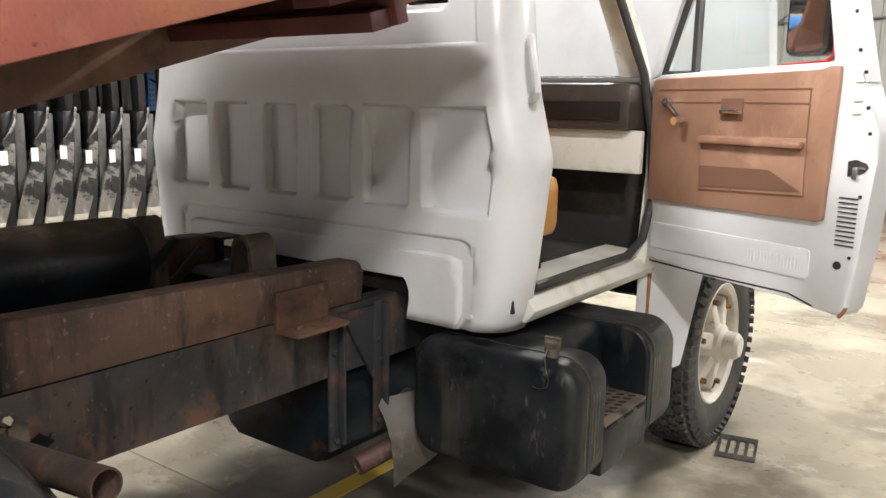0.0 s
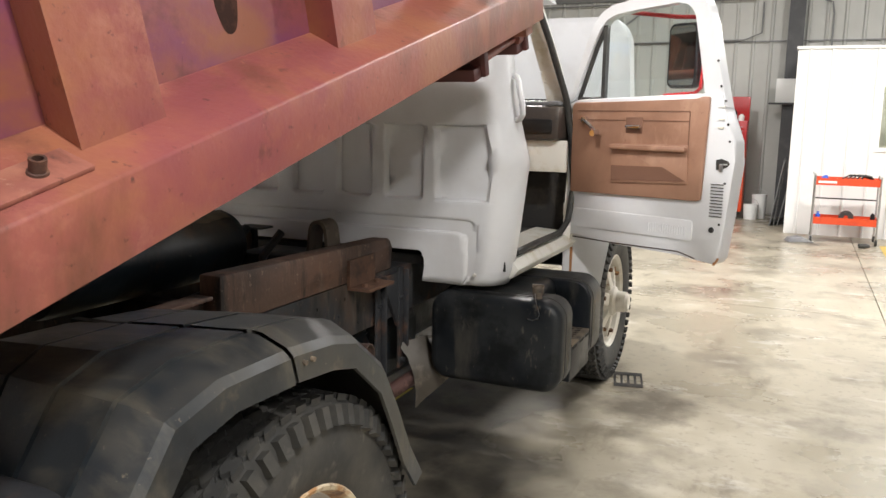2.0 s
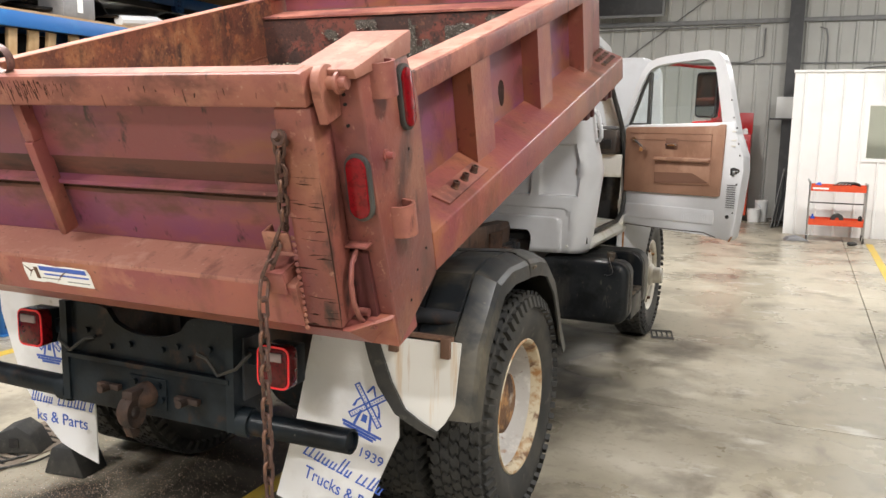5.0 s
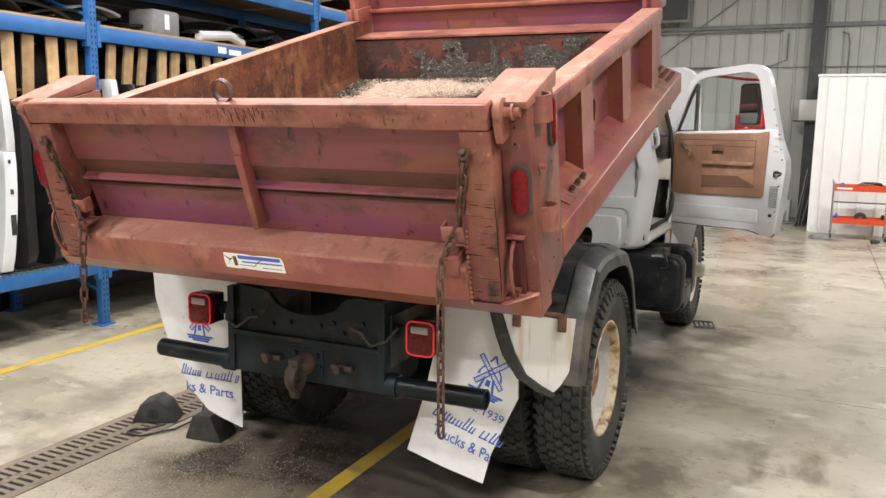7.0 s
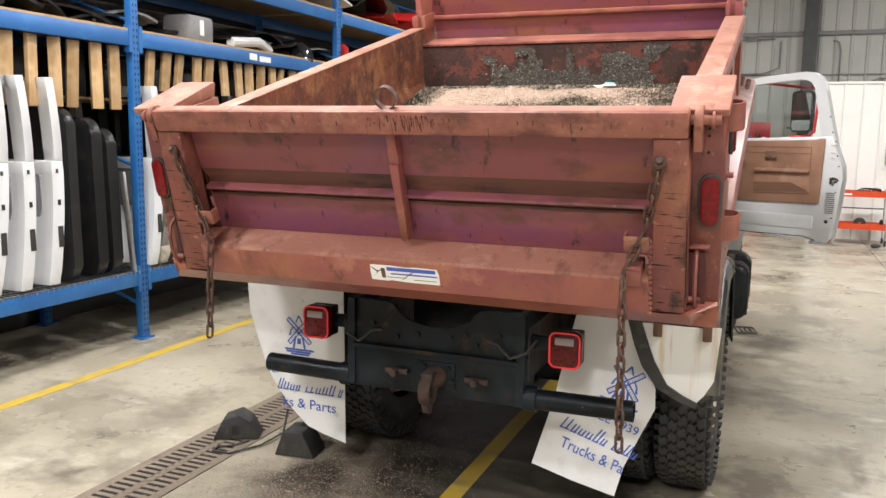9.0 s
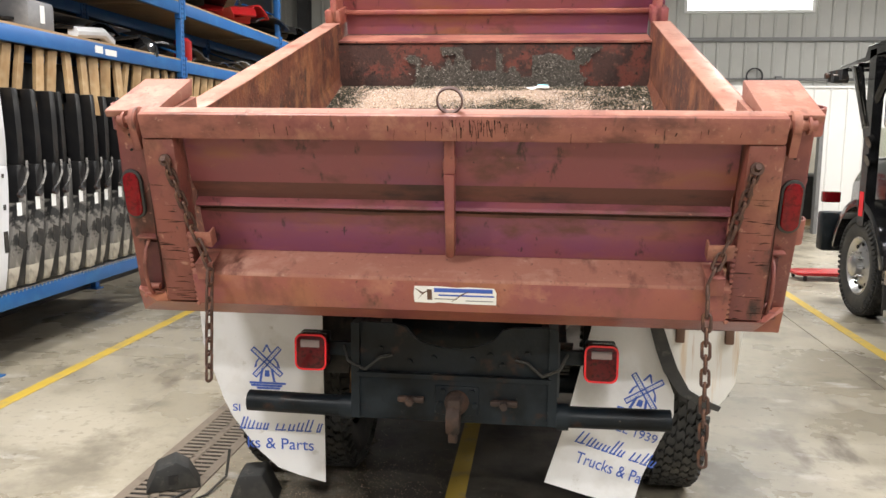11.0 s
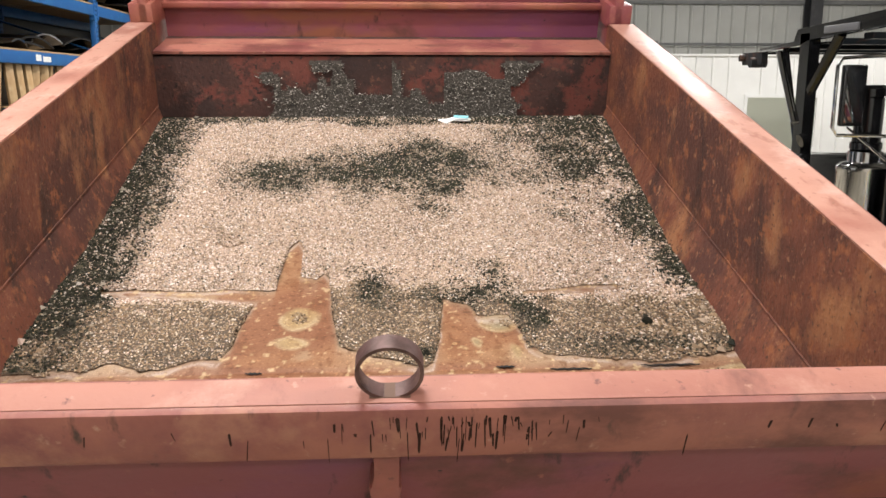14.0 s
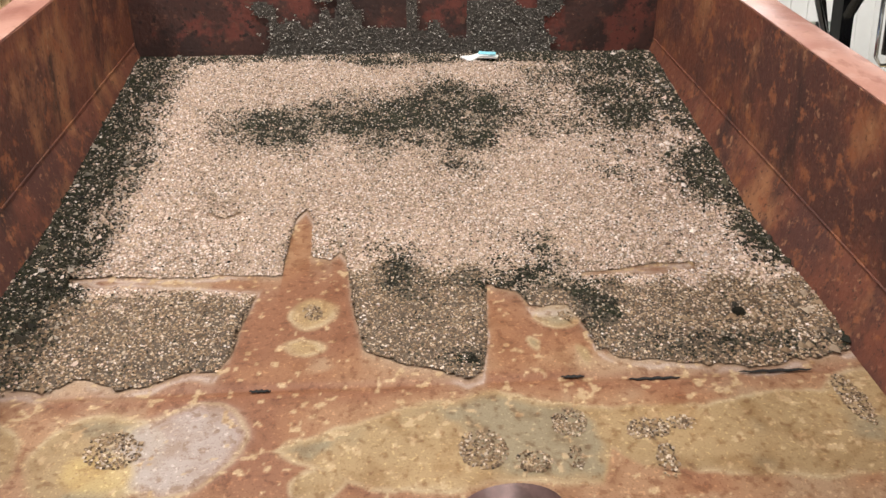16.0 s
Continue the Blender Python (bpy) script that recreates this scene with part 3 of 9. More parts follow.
def partition():
    pieces = [(1.96, 3.10, 0, 2.80), (3.10, 4.05, 0, 1.30), (3.10, 4.05, 2.30, 2.80), (4.05, 4.72, 0, 2.80), (4.72, 5.70, 2.12, 2.80), (5.70, 6.42, 0, 2.80), (6.42, 7.85, 0, 1.05), (6.42, 7.85, 2.12, 2.80), (7.85, X1 - 0.05, 0, 2.80)]
    bm = B_()
    for x0, x1, z0, z1 in pieces:
        box(bm, x0, x1, PY, PY + 0.12, z0, z1)
        x = math.ceil(x0 / 0.305) * 0.305
        while x < x1 - 0.03:
            prism(bm, [(x - 0.022, PY), (x - 0.010, PY - 0.02), (x + 0.010, PY - 0.02), (x + 0.022, PY)], z0, z1, "z")
            x += 0.305
    lone("wall_partition", bm, WALL_WHITE, "white ribbed steel partition wall of the office", "wall", kind="structure", smooth=0)
    lone("wall_office_end", boxes((1.96, 2.08, PY + 0.12, Y1 - 0.25, 0, 2.80)), WALL_WHITE, "white end wall of the office", "wall", kind="structure", smooth=0)
    lone("trim", boxes((1.94, X1, PY - 0.03, PY + 0.13, 2.80, 2.84)), WALL_WHITE, "white cap along the partition top", "trim", kind="structure")
    d = thing("door_1", "open doorway with a pale grey steel frame", "doorway", kind="structure")
    part("door_frame", boxes((4.72, 4.79, PY - 0.025, PY + 0.145, 0, 2.12), (5.63, 5.70, PY - 0.025, PY + 0.145, 0, 2.12), (4.79, 5.63, PY - 0.025, PY + 0.145, 2.05, 2.12)), GIRT, d, "pale grey steel door frame", smooth=0)
    for n, (x0, x1, z0, z1) in enumerate(((3.10, 4.05, 1.30, 2.30), (6.42, 7.85, 1.05, 2.12))):
        w = thing("window_%d" % (n + 2), "office window with a white frame in the partition", "window", kind="structure")
        part("window_frame", boxes((x0, x1, PY - 0.02, PY + 0.14, z0, z0 + 0.06), (x0, x1, PY - 0.02, PY + 0.14, z1 - 0.06, z1), (x0, x0 + 0.06, PY - 0.02, PY + 0.14, z0 + 0.06, z1 - 0.06), (x1 - 0.06, x1, PY - 0.02, PY + 0.14, z0 + 0.06, z1 - 0.06)), WALL_WHITE, w, smooth=0)
        part("pane", boxes((x0 + 0.06, x1 - 0.06, PY + 0.055, PY + 0.061, z0 + 0.06, z1 - 0.06)), GLASS, w, smooth=0).visible_shadow = False
    lone("wall_office_back", boxes((2.08, X1, Y1 - 0.3, Y1 - 0.24, 0, 2.80)), CREAM, "cream painted wall inside the office", "wall", kind="structure")
    cab = thing("base_cabinet", "black cabinet with a dark worktop inside the office", "cabinet")
    part("body", boxes((4.4, 6.3, 15.35, 16.05, 0.14, 1.05), bevel=0.01), DOOR_BLACK, cab)
    part("worktop", boxes((4.35, 6.35, 15.3, 16.08, 1.05, 1.10), bevel=0.008), GREY_PLASTIC, cab)
    part("plinth", boxes((4.45, 6.25, 15.42, 16.0, 0, 0.14)), PLY, cab)
    for n, (x, h, r, mt) in enumerate(((4.95, 0.22, 0.08, DOOR_BLACK), (5.2, 0.26, 0.05, PAPER), (5.36, 0.22, 0.05, PAPER), (5.6, 0.24, 0.06, PAPER))):
        bm = B_()
        lathe(bm, [(0, 0), (r, 0), (r, h * 0.7), (r * 0.4, h * 0.85), (r * 0.4, h), (0, h)], 14)
        lone("bottle" if n else "coffee_pot", bm, mt, "white plastic bottle on the office cabinet" if n else "black coffee pot on the office cabinet", "bottle" if n else "pot", m=pose(x, 15.6, 1.10))


partition()

# ---- floor markings and drain ----
for x, y0, y1, w in ((-3.22, -9.0, 16.0, 0.1), (-0.055, -9.0, 4.6, 0.1), (3.28, -9.0, 13.0, 0.1)):
    lone("floor_line", boxes((x - w / 2, x + w / 2, y0, y1, 0.0, 0.003)), YELLOW, "worn yellow parking line painted on the concrete", "floor marking", "yellow floor lines", "structure", smooth=0)


def drain():
    d = thing("floor_drain", "rusty cast iron trench drain grating in the floor", "drain", kind="structure")
    part("pit", boxes((-1.70, -1.42, -9.0, 5.5, -0.011, 0.001)), PIT, d, "dark trench under the grating", smooth=0)
    part("frame", boxes((-1.75, -1.695, -9.0, 5.5, -0.011, 0.006), (-1.425, -1.37, -9.0, 5.5, -0.011, 0.006), (-1.583, -1.537, -9.0, 5.5, 0.001, 0.0055)), IRON, d, smooth=0)
    bar = mesh_of("bar", boxes((-0.065, 0.065, -0.014, 0.014, 0.0012, 0.0055)), IRON, 0)
    for n in range(110):
        for x in (-1.637, -1.483):
            part("bar", bar, IRON, d, m=pose(x, -1.5 + n * 0.052, 0))


drain()

# ---- the dump truck ----
truck = thing("dump_truck", "old white dump truck with a raised faded red bed, door open", "truck")
BED = pose(0, 0.33, 1.136, 15.8)


def bed_part(name, bm, mat, label="", parent=None, smooth=35):
    bm.transform(BED)
    return part(name, bm, mat, parent or truck, label, smooth=smooth)


def mirrored(bm):
    bmesh.ops.transform(bm, matrix=Matrix.Diagonal((-1, 1, 1, 1)), verts=bm.verts)
    bmesh.ops.reverse_faces(bm, faces=bm.faces)
    return bm


def leaning(bm):
    mirrored(bm)
    for v in bm.verts:
        v.co.x += 0.052 * max(0.0, v.co.z)
    return bm


def capsule(w, h, n=8):
    r = w / 2
    return arc(0, h / 2 - r, r, 0, 180, n) + arc(0, -h / 2 + r, r, 180, 360, n)


def marker_light(m):
    """Oval red lamp in a black grommet; it faces -y before m."""
    bm = B_()
    prism(bm, capsule(0.076, 0.185), -0.014, 0.004, "y", m, 0.005)
    g = part("marker_light", bm, RUBBER, truck, "black rubber grommet of an oval lamp")
    bm = B_()
    prism(bm, capsule(0.060, 0.166), -0.022, -0.010, "y", m, 0.006)
    part("lens", bm, RED_LENS, g, "red oval lens")


def bed_side(s):
    f = (lambda b: b) if s > 0 else mirrored
    bm = B_()
    prism(bm, [(1.19, 0.107), (1.19, 0.234), (1.03, 0.302), (1.022, 0.302), (1.022, 0.107)], 0.2885, 3.02, "y", bevel=0.006)
    rail = bed_part("lower_rail", f(bm), RED, "faded red sloped lower side rail")
    bed_part("side_wall", f(boxes((1.0, 1.02, 0.12, 2.72, 0.10, 0.698))), RUST_IN, "rust stained side wall sheet")
    bed_part("side_skin", f(boxes((1.0205, 1.028, 0.26, 2.70, 0.296, 0.63))), MAUVE, "faded mauve outer side sheet")
    bed_part("top_rail", f(boxes((1.0205, 1.12, 0.20, 2.72, 0.62, 0.70), bevel=0.010)), RED_WORN, "worn pale red top rail")
    # worn strip whose pale colour also carries the light from above
    bed_part("lit_rail_top", f(boxes((1.003, 1.108, 0.26, 2.69, 0.6985, 0.7018), bevel=0.001)), PALE_TOP, "worn rail top, paled in colour for overhead light")
    for u in (0.877, 1.656, 2.43):
        bm = B_()
        prism(bm, [(u + 0.02, 1.026), (u, 1.112), (u + 0.19, 1.112), (u + 0.17, 1.026)], 0.24, 0.622, "z")
        bmesh.ops.transform(bm, matrix=Matrix(((0, 1, 0, 0), (1, 0, 0, 0), (0, 0, 1, 0), (0, 0, 0, 1))), verts=bm.verts)
        bed_part("rib", f(bm), RED)
    bm = B_()
    prism(bm, [(1.39 + 0.035 * math.cos(a) * (1 + 0.1 * math.sin(3 * a)), 0.405 + 0.055 * math.sin(a)) for a in np.linspace(0, 6.283, 20, endpoint=False)], 1.0275, 1.0288, "x")
    bed_part("burn_mark", f(bm), GRIME, "dark oval scorch on the side sheet")
    # front upper corner plates beside the headboard
    bed_part("corner_plate", f(boxes((1.02, 1.06, 2.70, 3.0, 0.28, 0.98), (1.0, 1.10, 2.70, 2.95, 0.68, 0.78), bevel=0.005)), RED)
    # rear corner post; the one on the driver's side leans in a little
    f = (lambda b: b) if s > 0 else leaning
    bm = B_()
    prism(bm, [(0.0, 0.0), (0.286, 0.10), (0.286, 0.66), (0.24, 0.80), (-0.03, 0.80), (-0.025, 0.5)], 1.055, 1.19, "x", bevel=0.008)
    post = bed_part("corner_post", f(bm), POST_RED, "rust rubbed red rear corner post")
    for w in (0.735, 0.71, 0.655):
        bm = B_()
        rod(bm, (1.14, -0.0335, w), (1.14, -0.024, w), 0.0045, 8)
        bed_part("bolt_hole", f(bm), PIT, "dark bolt hole", parent=post)
    bm = B_()
    prism(bm, [(1.09, 0.085), (1.085, 0.30), (1.14, 0.30), (1.145, 0.085)], -0.026, 0.0, "y")
    bed_part("latch_pocket", f(bm), DARK_RED, "dark recess behind the latch lever", parent=post)
    bed_part("ledge", f(boxes((1.075, 1.155, -0.052, -0.01, 0.322, 0.329), bevel=0.002)), RED_WORN, parent=post)
    bm = B_()
    prism(bm, [(-0.06, 0.780), (0.245, 0.785), (0.262, 0.838), (0.255, 0.846), (-0.068, 0.806), (-0.068, 0.800)], 1.018, 1.20, "x", bevel=0.003)
    box(bm, 1.005, 1.055, 0.03, 0.25, 0.64, 0.779)
    cap = bed_part("post_cap", f(bm), PALE_RAIL, "worn red sloped cap of the corner post, paled for overhead light")
    # split tube brackets on the post's side
    for u, w in ((0.085, 0.362), (0.062, 0.755)):
        bm = B_()
        prism(bm, [(1.186, u - 0.040)] + arc(1.206, u, 0.036, -90, 90, 12) + [(1.186, u + 0.040), (1.186, u + 0.030)] + arc(1.206, u, 0.028, 90, -90, 12) + [(1.186, u - 0.030)], w - 0.045, w + 0.045, "z")
        bed_part("tube_bracket", f(bm), RED_WORN)
    bm = B_()
    rod(bm, (1.19, 0.055, 0.553), (1.215, 0.055, 0.553), 0.010, 12)
    rod(bm, (1.189, 0.055, 0.553), (1.195, 0.055, 0.553), 0.017, 12)
    bed_part("pin", f(bm), RED)
    for u, w in ((0.16, 0.17), (0.23, 0.21), (0.10, 0.10), (0.19, 0.53)):
        bm = B_()
        rod(bm, (1.19, u, w), (1.1915, u, w), 0.0045, 8)
        bed_part("rivet", f(bm), PIT)
    # latch lever at the foot of the post
    bm = B_()
    pipe(bm, [(1.115, -0.035, 0.31), (1.115, -0.07, 0.285), (1.115, -0.088, 0.24), (1.115, -0.09, 0.18), (1.115, -0.075, 0.13), (1.115, -0.045, 0.09)], 0.0075, 8)
    rod(bm, (1.07, -0.045, 0.09), (1.15, -0.045, 0.09), 0.014, 12)
    rod(bm, (1.09, -0.042, 0.125), (1.13, -0.042, 0.125), 0.012, 12)
    bed_part("latch_lever", f(bm), RED_WORN, "worn steel tailgate latch lever")
    f = (lambda b: b) if s > 0 else mirrored
    # bolted plate on the lower rail
    tilt = Matrix.Translation((1.11, 0, 0.268)) @ pose(0, 0, 0, 0, 22, 0)
    bm = B_()
    box(bm, -0.014, 0.054, 0.49, 0.85, -0.001, 0.008, 0.002, m=tilt)
    bp = bed_part("bolt_plate", f(bm), RED_WORN)
    for u in (0.605, 0.69, 0.775):
        bm = B_()
        lathe(bm, [(0.016, 0.007), (0.015, 0.012), (0.0125, 0.013), (0.0125, 0.032), (0.008, 0.032), (0.008, 0.010), (0, 0.010)], 14, tilt @ pose(0.022, u, 0))
        bed_part("bolt", f(bm), CHAIN, "dark steel bolt", parent=bp)
    # raised step buttons at the front end
    for k in range(15):
        bm = B_()
        lathe(bm, [(0.016, 0), (0.014, 0.010), (0.008, 0.010), (0.007, 0.004), (0, 0.004)], 8, Matrix.Translation((1.148 - 0.04 * (k % 3), 2.71 + 0.055 * (k // 3) + 0.02 * (k % 3), 0.250 + 0.0165 * (k % 3))) @ pose(0, 0, 0, 0, 22, 0))
        bed_part("step_button", f(bm), RUST_BROWN, parent=rail)
    q = Matrix.Diagonal((s, 1, 1, 1))
    flip = BED @ q
    marker_light(BED @ Matrix.Translation((s * 1.150 + (0.025 if s < 0 else 0), -0.027, 0.49)) @ pose(0, 0, 0, -3))
    marker_light(BED @ Matrix.Translation((s * 1.19 + (0.036 if s < 0 else 0), 0.195, 0.675)) @ pose(0, 0, 0, 0, 0, 90 * s))


for side in (1, -1):
    bed_side(side)

bed_part("bed_floor", boxes((-1.0, 1.0, 0.79, 2.60, 0.185, 0.209)), RUST_FLOOR, "rust stained steel bed floor, damp and scaled")
bed_part("rear_floor_plate", boxes((-1.0, 1.0, 0.02, 0.79, 0.185, 0.209)), RUST_FLOOR, "rust orange steel floor plate")
bm = B_()
ends = [[(0.0, 0.0), (-0.112 * k, 0.098), (0.0, 0.106), (0.12, 0.106), (0.12, 0.0)] for k in (0.15, 1, 1, 0.15)]
loops = [[bm.verts.new((x, u, w)) for u, w in pts] for x, pts in zip((-1.187, -1.07, 1.10, 1.187), ends)]
for a, b in zip(loops, loops[1:]):
    for k in range(5):
        bm.faces.new((a[k], a[(k + 1) % 5], b[(k + 1) % 5], b[k]))
bm.faces.new(loops[0])
bm.faces.new(loops[-1][::-1])
bed_part("rear_sill", bm, RED, "faded red rear sill of the bed", smooth=0)
bm = B_()
prism(bm, [(2.56, 0.10), (2.61, 0.575), (2.885, 0.60), (2.885, 0.55), (2.66, 0.53), (2.62, 0.10)], -0.999, 0.999, "x")
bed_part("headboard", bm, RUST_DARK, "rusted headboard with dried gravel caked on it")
bed_part("headboard_ledge", boxes((-0.998, 0.998, 2.605, 2.90, 0.585, 0.597)), RED_WORN, "orange rusted ledge on the headboard")
bed_part("headboard_top", boxes((-1.0, 1.0, 2.89, 2.93, 0.597, 0.73)), MAUVE)
bed_part("headboard_rail", boxes((-1.12, 1.12, 2.86, 2.94, 0.73, 0.757), bevel=0.005), RED)
# the shield's unseen upper part is added height that shades the cab's back
bed_part("cab_shield", boxes((-1.10, 1.10, 2.90, 2.97, 0.757, 1.22), bevel=0.004), MAUVE)
for s in (1, -1):
    bed_part("bed_sill", boxes(((0.33 if s > 0 else -0.43), (0.43 if s > 0 else -0.33), 0.15, 2.95, -0.06, 0.12), bevel=0.004), RUST_BROWN)
for u in (0.5, 1.0, 1.5, 2.0, 2.5):
    bed_part("cross_member", boxes((-0.98, 0.98, u - 0.03, u + 0.03, 0.152, 0.184)), RED)
bed_part("front_beam", boxes((-1.0, 1.15, 2.92, 3.0, 0.06, 0.15), bevel=0.004), RED)
for u in (2.58, 3.02):
    cm = bed_part("cross_beam", boxes((-1.11, 1.11, u - 0.10, u, -0.005, 0.035), (-1.11, 1.11, u - 0.012, u, 0.035, 0.07), bevel=0.003), DARK_RED, "dark red channel across under the bed")
    for s in (1, -1):
        bed_part("end_post", boxes((*sorted((s * 1.075, s * 1.125)), u - 0.035, u + 0.002, -0.003, 0.110), (*sorted((s * 1.0, s * 1.10)), u - 0.2, u - 0.03, 0.065, 0.105), bevel=0.003), DARK_RED, parent=cm)
bm = B_()
rod(bm, (1.09, 2.57, 0.04), (1.09, 2.95, 0.05), 0.014)
rod(bm, (1.09, 2.93, 0.05), (1.09, 2.99, 0.05), 0.03)
bed_part("tie_rod", bm, RED_WORN, "rusty threaded rod between the brackets")

# tailgate, leaning back from the sill
GATE = BED @ pose(0.033, -0.03, 0.078, 6.1)


def gate_part(name, bm, mat, label="", parent=None, smooth=35):
    bm.transform(GATE)
    return part(name, bm, mat, parent or truck, label, smooth=smooth)


bm = B_()
prism(bm, [(0.05, 0.66), (0.05, 0.462), (0.085, 0.395), (0.085, 0.388), (0.048, 0.378), (0.043, 0.368), (0.072, 0.350), (0.072, 0.172), (0.080, 0.172), (0.080, 0.66)], -0.935, 0.935, "x")
# the folds take the darker brown, so their shade is in the colour
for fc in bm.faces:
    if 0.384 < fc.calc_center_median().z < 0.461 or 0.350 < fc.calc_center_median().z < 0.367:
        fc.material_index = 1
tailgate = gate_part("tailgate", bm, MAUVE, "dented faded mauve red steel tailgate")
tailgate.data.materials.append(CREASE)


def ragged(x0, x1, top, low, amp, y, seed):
    """A thin band of painted shade with an uneven lower edge."""
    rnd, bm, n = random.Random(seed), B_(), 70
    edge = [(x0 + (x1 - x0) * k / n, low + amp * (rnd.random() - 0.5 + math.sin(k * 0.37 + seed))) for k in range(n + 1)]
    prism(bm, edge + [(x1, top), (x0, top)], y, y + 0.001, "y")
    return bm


# shade below the lip and the top rail, painted as thin strips
gate_part("shade_band", ragged(-0.93, 0.93, 0.351, 0.331, 0.003, 0.0705, 2), CREASE, "brown shade painted under the pressed lip", tailgate, smooth=0)
gate_part("shade_band", ragged(-0.93, 0.93, 0.350, 0.3425, 0.0012, 0.0700, 7), GRIME, "dark shade line painted under the pressed lip", tailgate, smooth=0)
gate_part("shade_band", ragged(-0.93, 0.93, 0.659, 0.632, 0.002, 0.0485, 4), CREASE, "dark shade line painted under the top rail", tailgate, smooth=0)
bm = B_()
prism(bm, [(0.0725, 0.170), (-0.074, 0.171), (-0.084, 0.168), (-0.090, 0.158), (-0.090, 0.036), (0.09, 0.036), (0.09, 0.1715)], -0.935, 0.935, "x")
# the ledge's top stays pale as if lit from above, its front plain red
for fc in bm.faces:
    if fc.calc_center_median().y < -0.088:
        fc.material_index = 1
shelf = gate_part("gate_shelf", bm, PALE_RAIL, "boxed lower ledge of the tailgate", tailgate)
shelf.data.materials.append(RED)


def lean(bm):
    """Slopes what was built on the columns' upright front out to the ledge below."""
    for v in bm.verts:
        v.co.y += -0.004 - 0.123 * (0.648 - v.co.z)
    return bm


# weld beads down the inner edges of the columns
for s in (1, -1):
    bm = B_()
    for k in range(15):
        lathe(bm, [(0, 0.004), (0.006, 0.003), (0.009, 0), (0, 0)], 6, pose(s * 0.938, -0.006, 0.03 + 0.019 * k, 90))
    tagged(gate_part("weld_beads", lean(bm), RED_WORN, "", tailgate), kind="stuff")
# the gate rail's worn top, paled to hold overhead light
gate_part("lit_rail_top", boxes((-1.03, 1.03, -0.006, 0.042, 0.7375, 0.7395), bevel=0.001), PALE_RAIL, "worn rail top, paled in colour for overhead light", tailgate)
gate_part("gate_rail", boxes((-1.050, 1.052, -0.018, 0.052, 0.647, 0.738), bevel=0.011), RED_WORN, "worn top rail of the tailgate", tailgate)
for s in (1, -1):
    x0, x1 = sorted((s * 0.940, s * 1.056))
    gate_part("gate_column", lean(boxes((x0, x1, -0.008, 0.09, 0.036, 0.648), bevel=0.012)), POST_RED, "", tailgate)
    bm = B_()
    rod(bm, (s * 1.03, 0.036, 0.695), (s * 1.145, 0.036, 0.695), 0.017)
    rod(bm, (s * 1.118, 0.036, 0.695), (s * 1.126, 0.036, 0.695), 0.028)
    prism(bm, arc(0.036, 0.695, 0.047, -30, 210, 14) + [(-0.004, 0.60), (0.07, 0.60)], *sorted((s * 1.066, s * 1.092)), "x", bevel=0.004)
    gate_part("hinge", bm, RED_WORN, "", tailgate)
    # angle brackets that hold the chains
    bm = boxes((*sorted((s * 0.850, s * 0.935)), -0.066, -0.058, 0.258, 0.316), (*sorted((s * 0.850, s * 0.858)), -0.058, -0.020, 0.258, 0.316), bevel=0.002)
    gate_part("chain_bracket", bm, RED_WORN, "", tailgate)
    bm = boxes((*sorted((s * 0.848, s * 0.912)), -0.104, -0.01, 0.205, 0.212), (*sorted((s * 0.848, s * 0.912)), -0.104, -0.097, 0.145, 0.205), (*sorted((s * 0.905, s * 0.912)), -0.097, -0.01, 0.172, 0.205), bevel=0.002)
    gate_part("chain_bracket", bm, RED_WORN, "", tailgate)
bm = B_()
lathe(bm, [(0.0382, -0.0125), (0.043, -0.0125), (0.043, 0.0125), (0.0382, 0.0125), (0.0382, -0.0125)], 40, pose(0.004, 0.016, 0.778, 90))
gate_part("lifting_ring", bm, DARK_PIPE, "rusty pipe ring welded on the rail", tailgate)
tagged(gate_part("weld_plate", boxes((-0.022, 0.030, 0.002, 0.030, 0.7375, 0.7405), bevel=0.001), RUST_BROWN, "", tailgate))
rs = np.random.RandomState(3)
bm = B_()
for k in range(90):
    near = k < 66
    x = 0.09 + 0.09 * rs.randn() if near else rs.uniform(-0.9, 0.95)
    h = (0.008 + 0.05 * rs.rand() ** 1.5) * (1 if near else 0.7)
    top = 0.726 - 0.045 * rs.rand() ** 2 if near else 0.71 - 0.03 * rs.rand()
    wd = 0.0005 + 0.0016 * rs.rand() ** 2
    d = 0.0015 * rs.randn()
    prism(bm, [(x - wd, top - 0.1 * h), (x, top), (x + wd, top - 0.05 * h), (x + d + 0.8 * wd, top - 0.9 * h), (x + d, top - h), (x + d - 0.8 * wd, top - 0.85 * h)], -0.0184, -0.0176, "y")
tagged(gate_part("scuff", bm, GRIME, "dark drip stains below the ring", tailgate, smooth=0), kind="stuff")
for s in (1, -1):
    bm = B_()
    for k in range(24):
        z = 0.03 + 0.46 * rs.rand() ** 1.2
        x = 1.058 - 0.10 * rs.rand() ** 2
        n = 0.03 + 0.06 * rs.rand()
        wd = 0.0007 + 0.0012 * rs.rand() ** 2
        prism(bm, [(s * x, z), (s * (x - 0.5 * n), z + wd + 0.002 * rs.randn()), (s * (x - n), z + 0.003 * rs.randn()), (s * (x - 0.5 * n), z - wd)], -0.0086, -0.0078, "y")
    prism(bm, [(s * 1.052, 0.46), (s * 1.058, 0.30), (s * 1.057, 0.10), (s * 1.052, 0.03), (s * 1.054, 0.14), (s * 1.053, 0.30)], -0.0088, -0.0078, "y")
    tagged(gate_part("scuff", lean(bm), GRIME, "dark scratches across the column", tailgate, smooth=0), kind="stuff")
bm = B_()
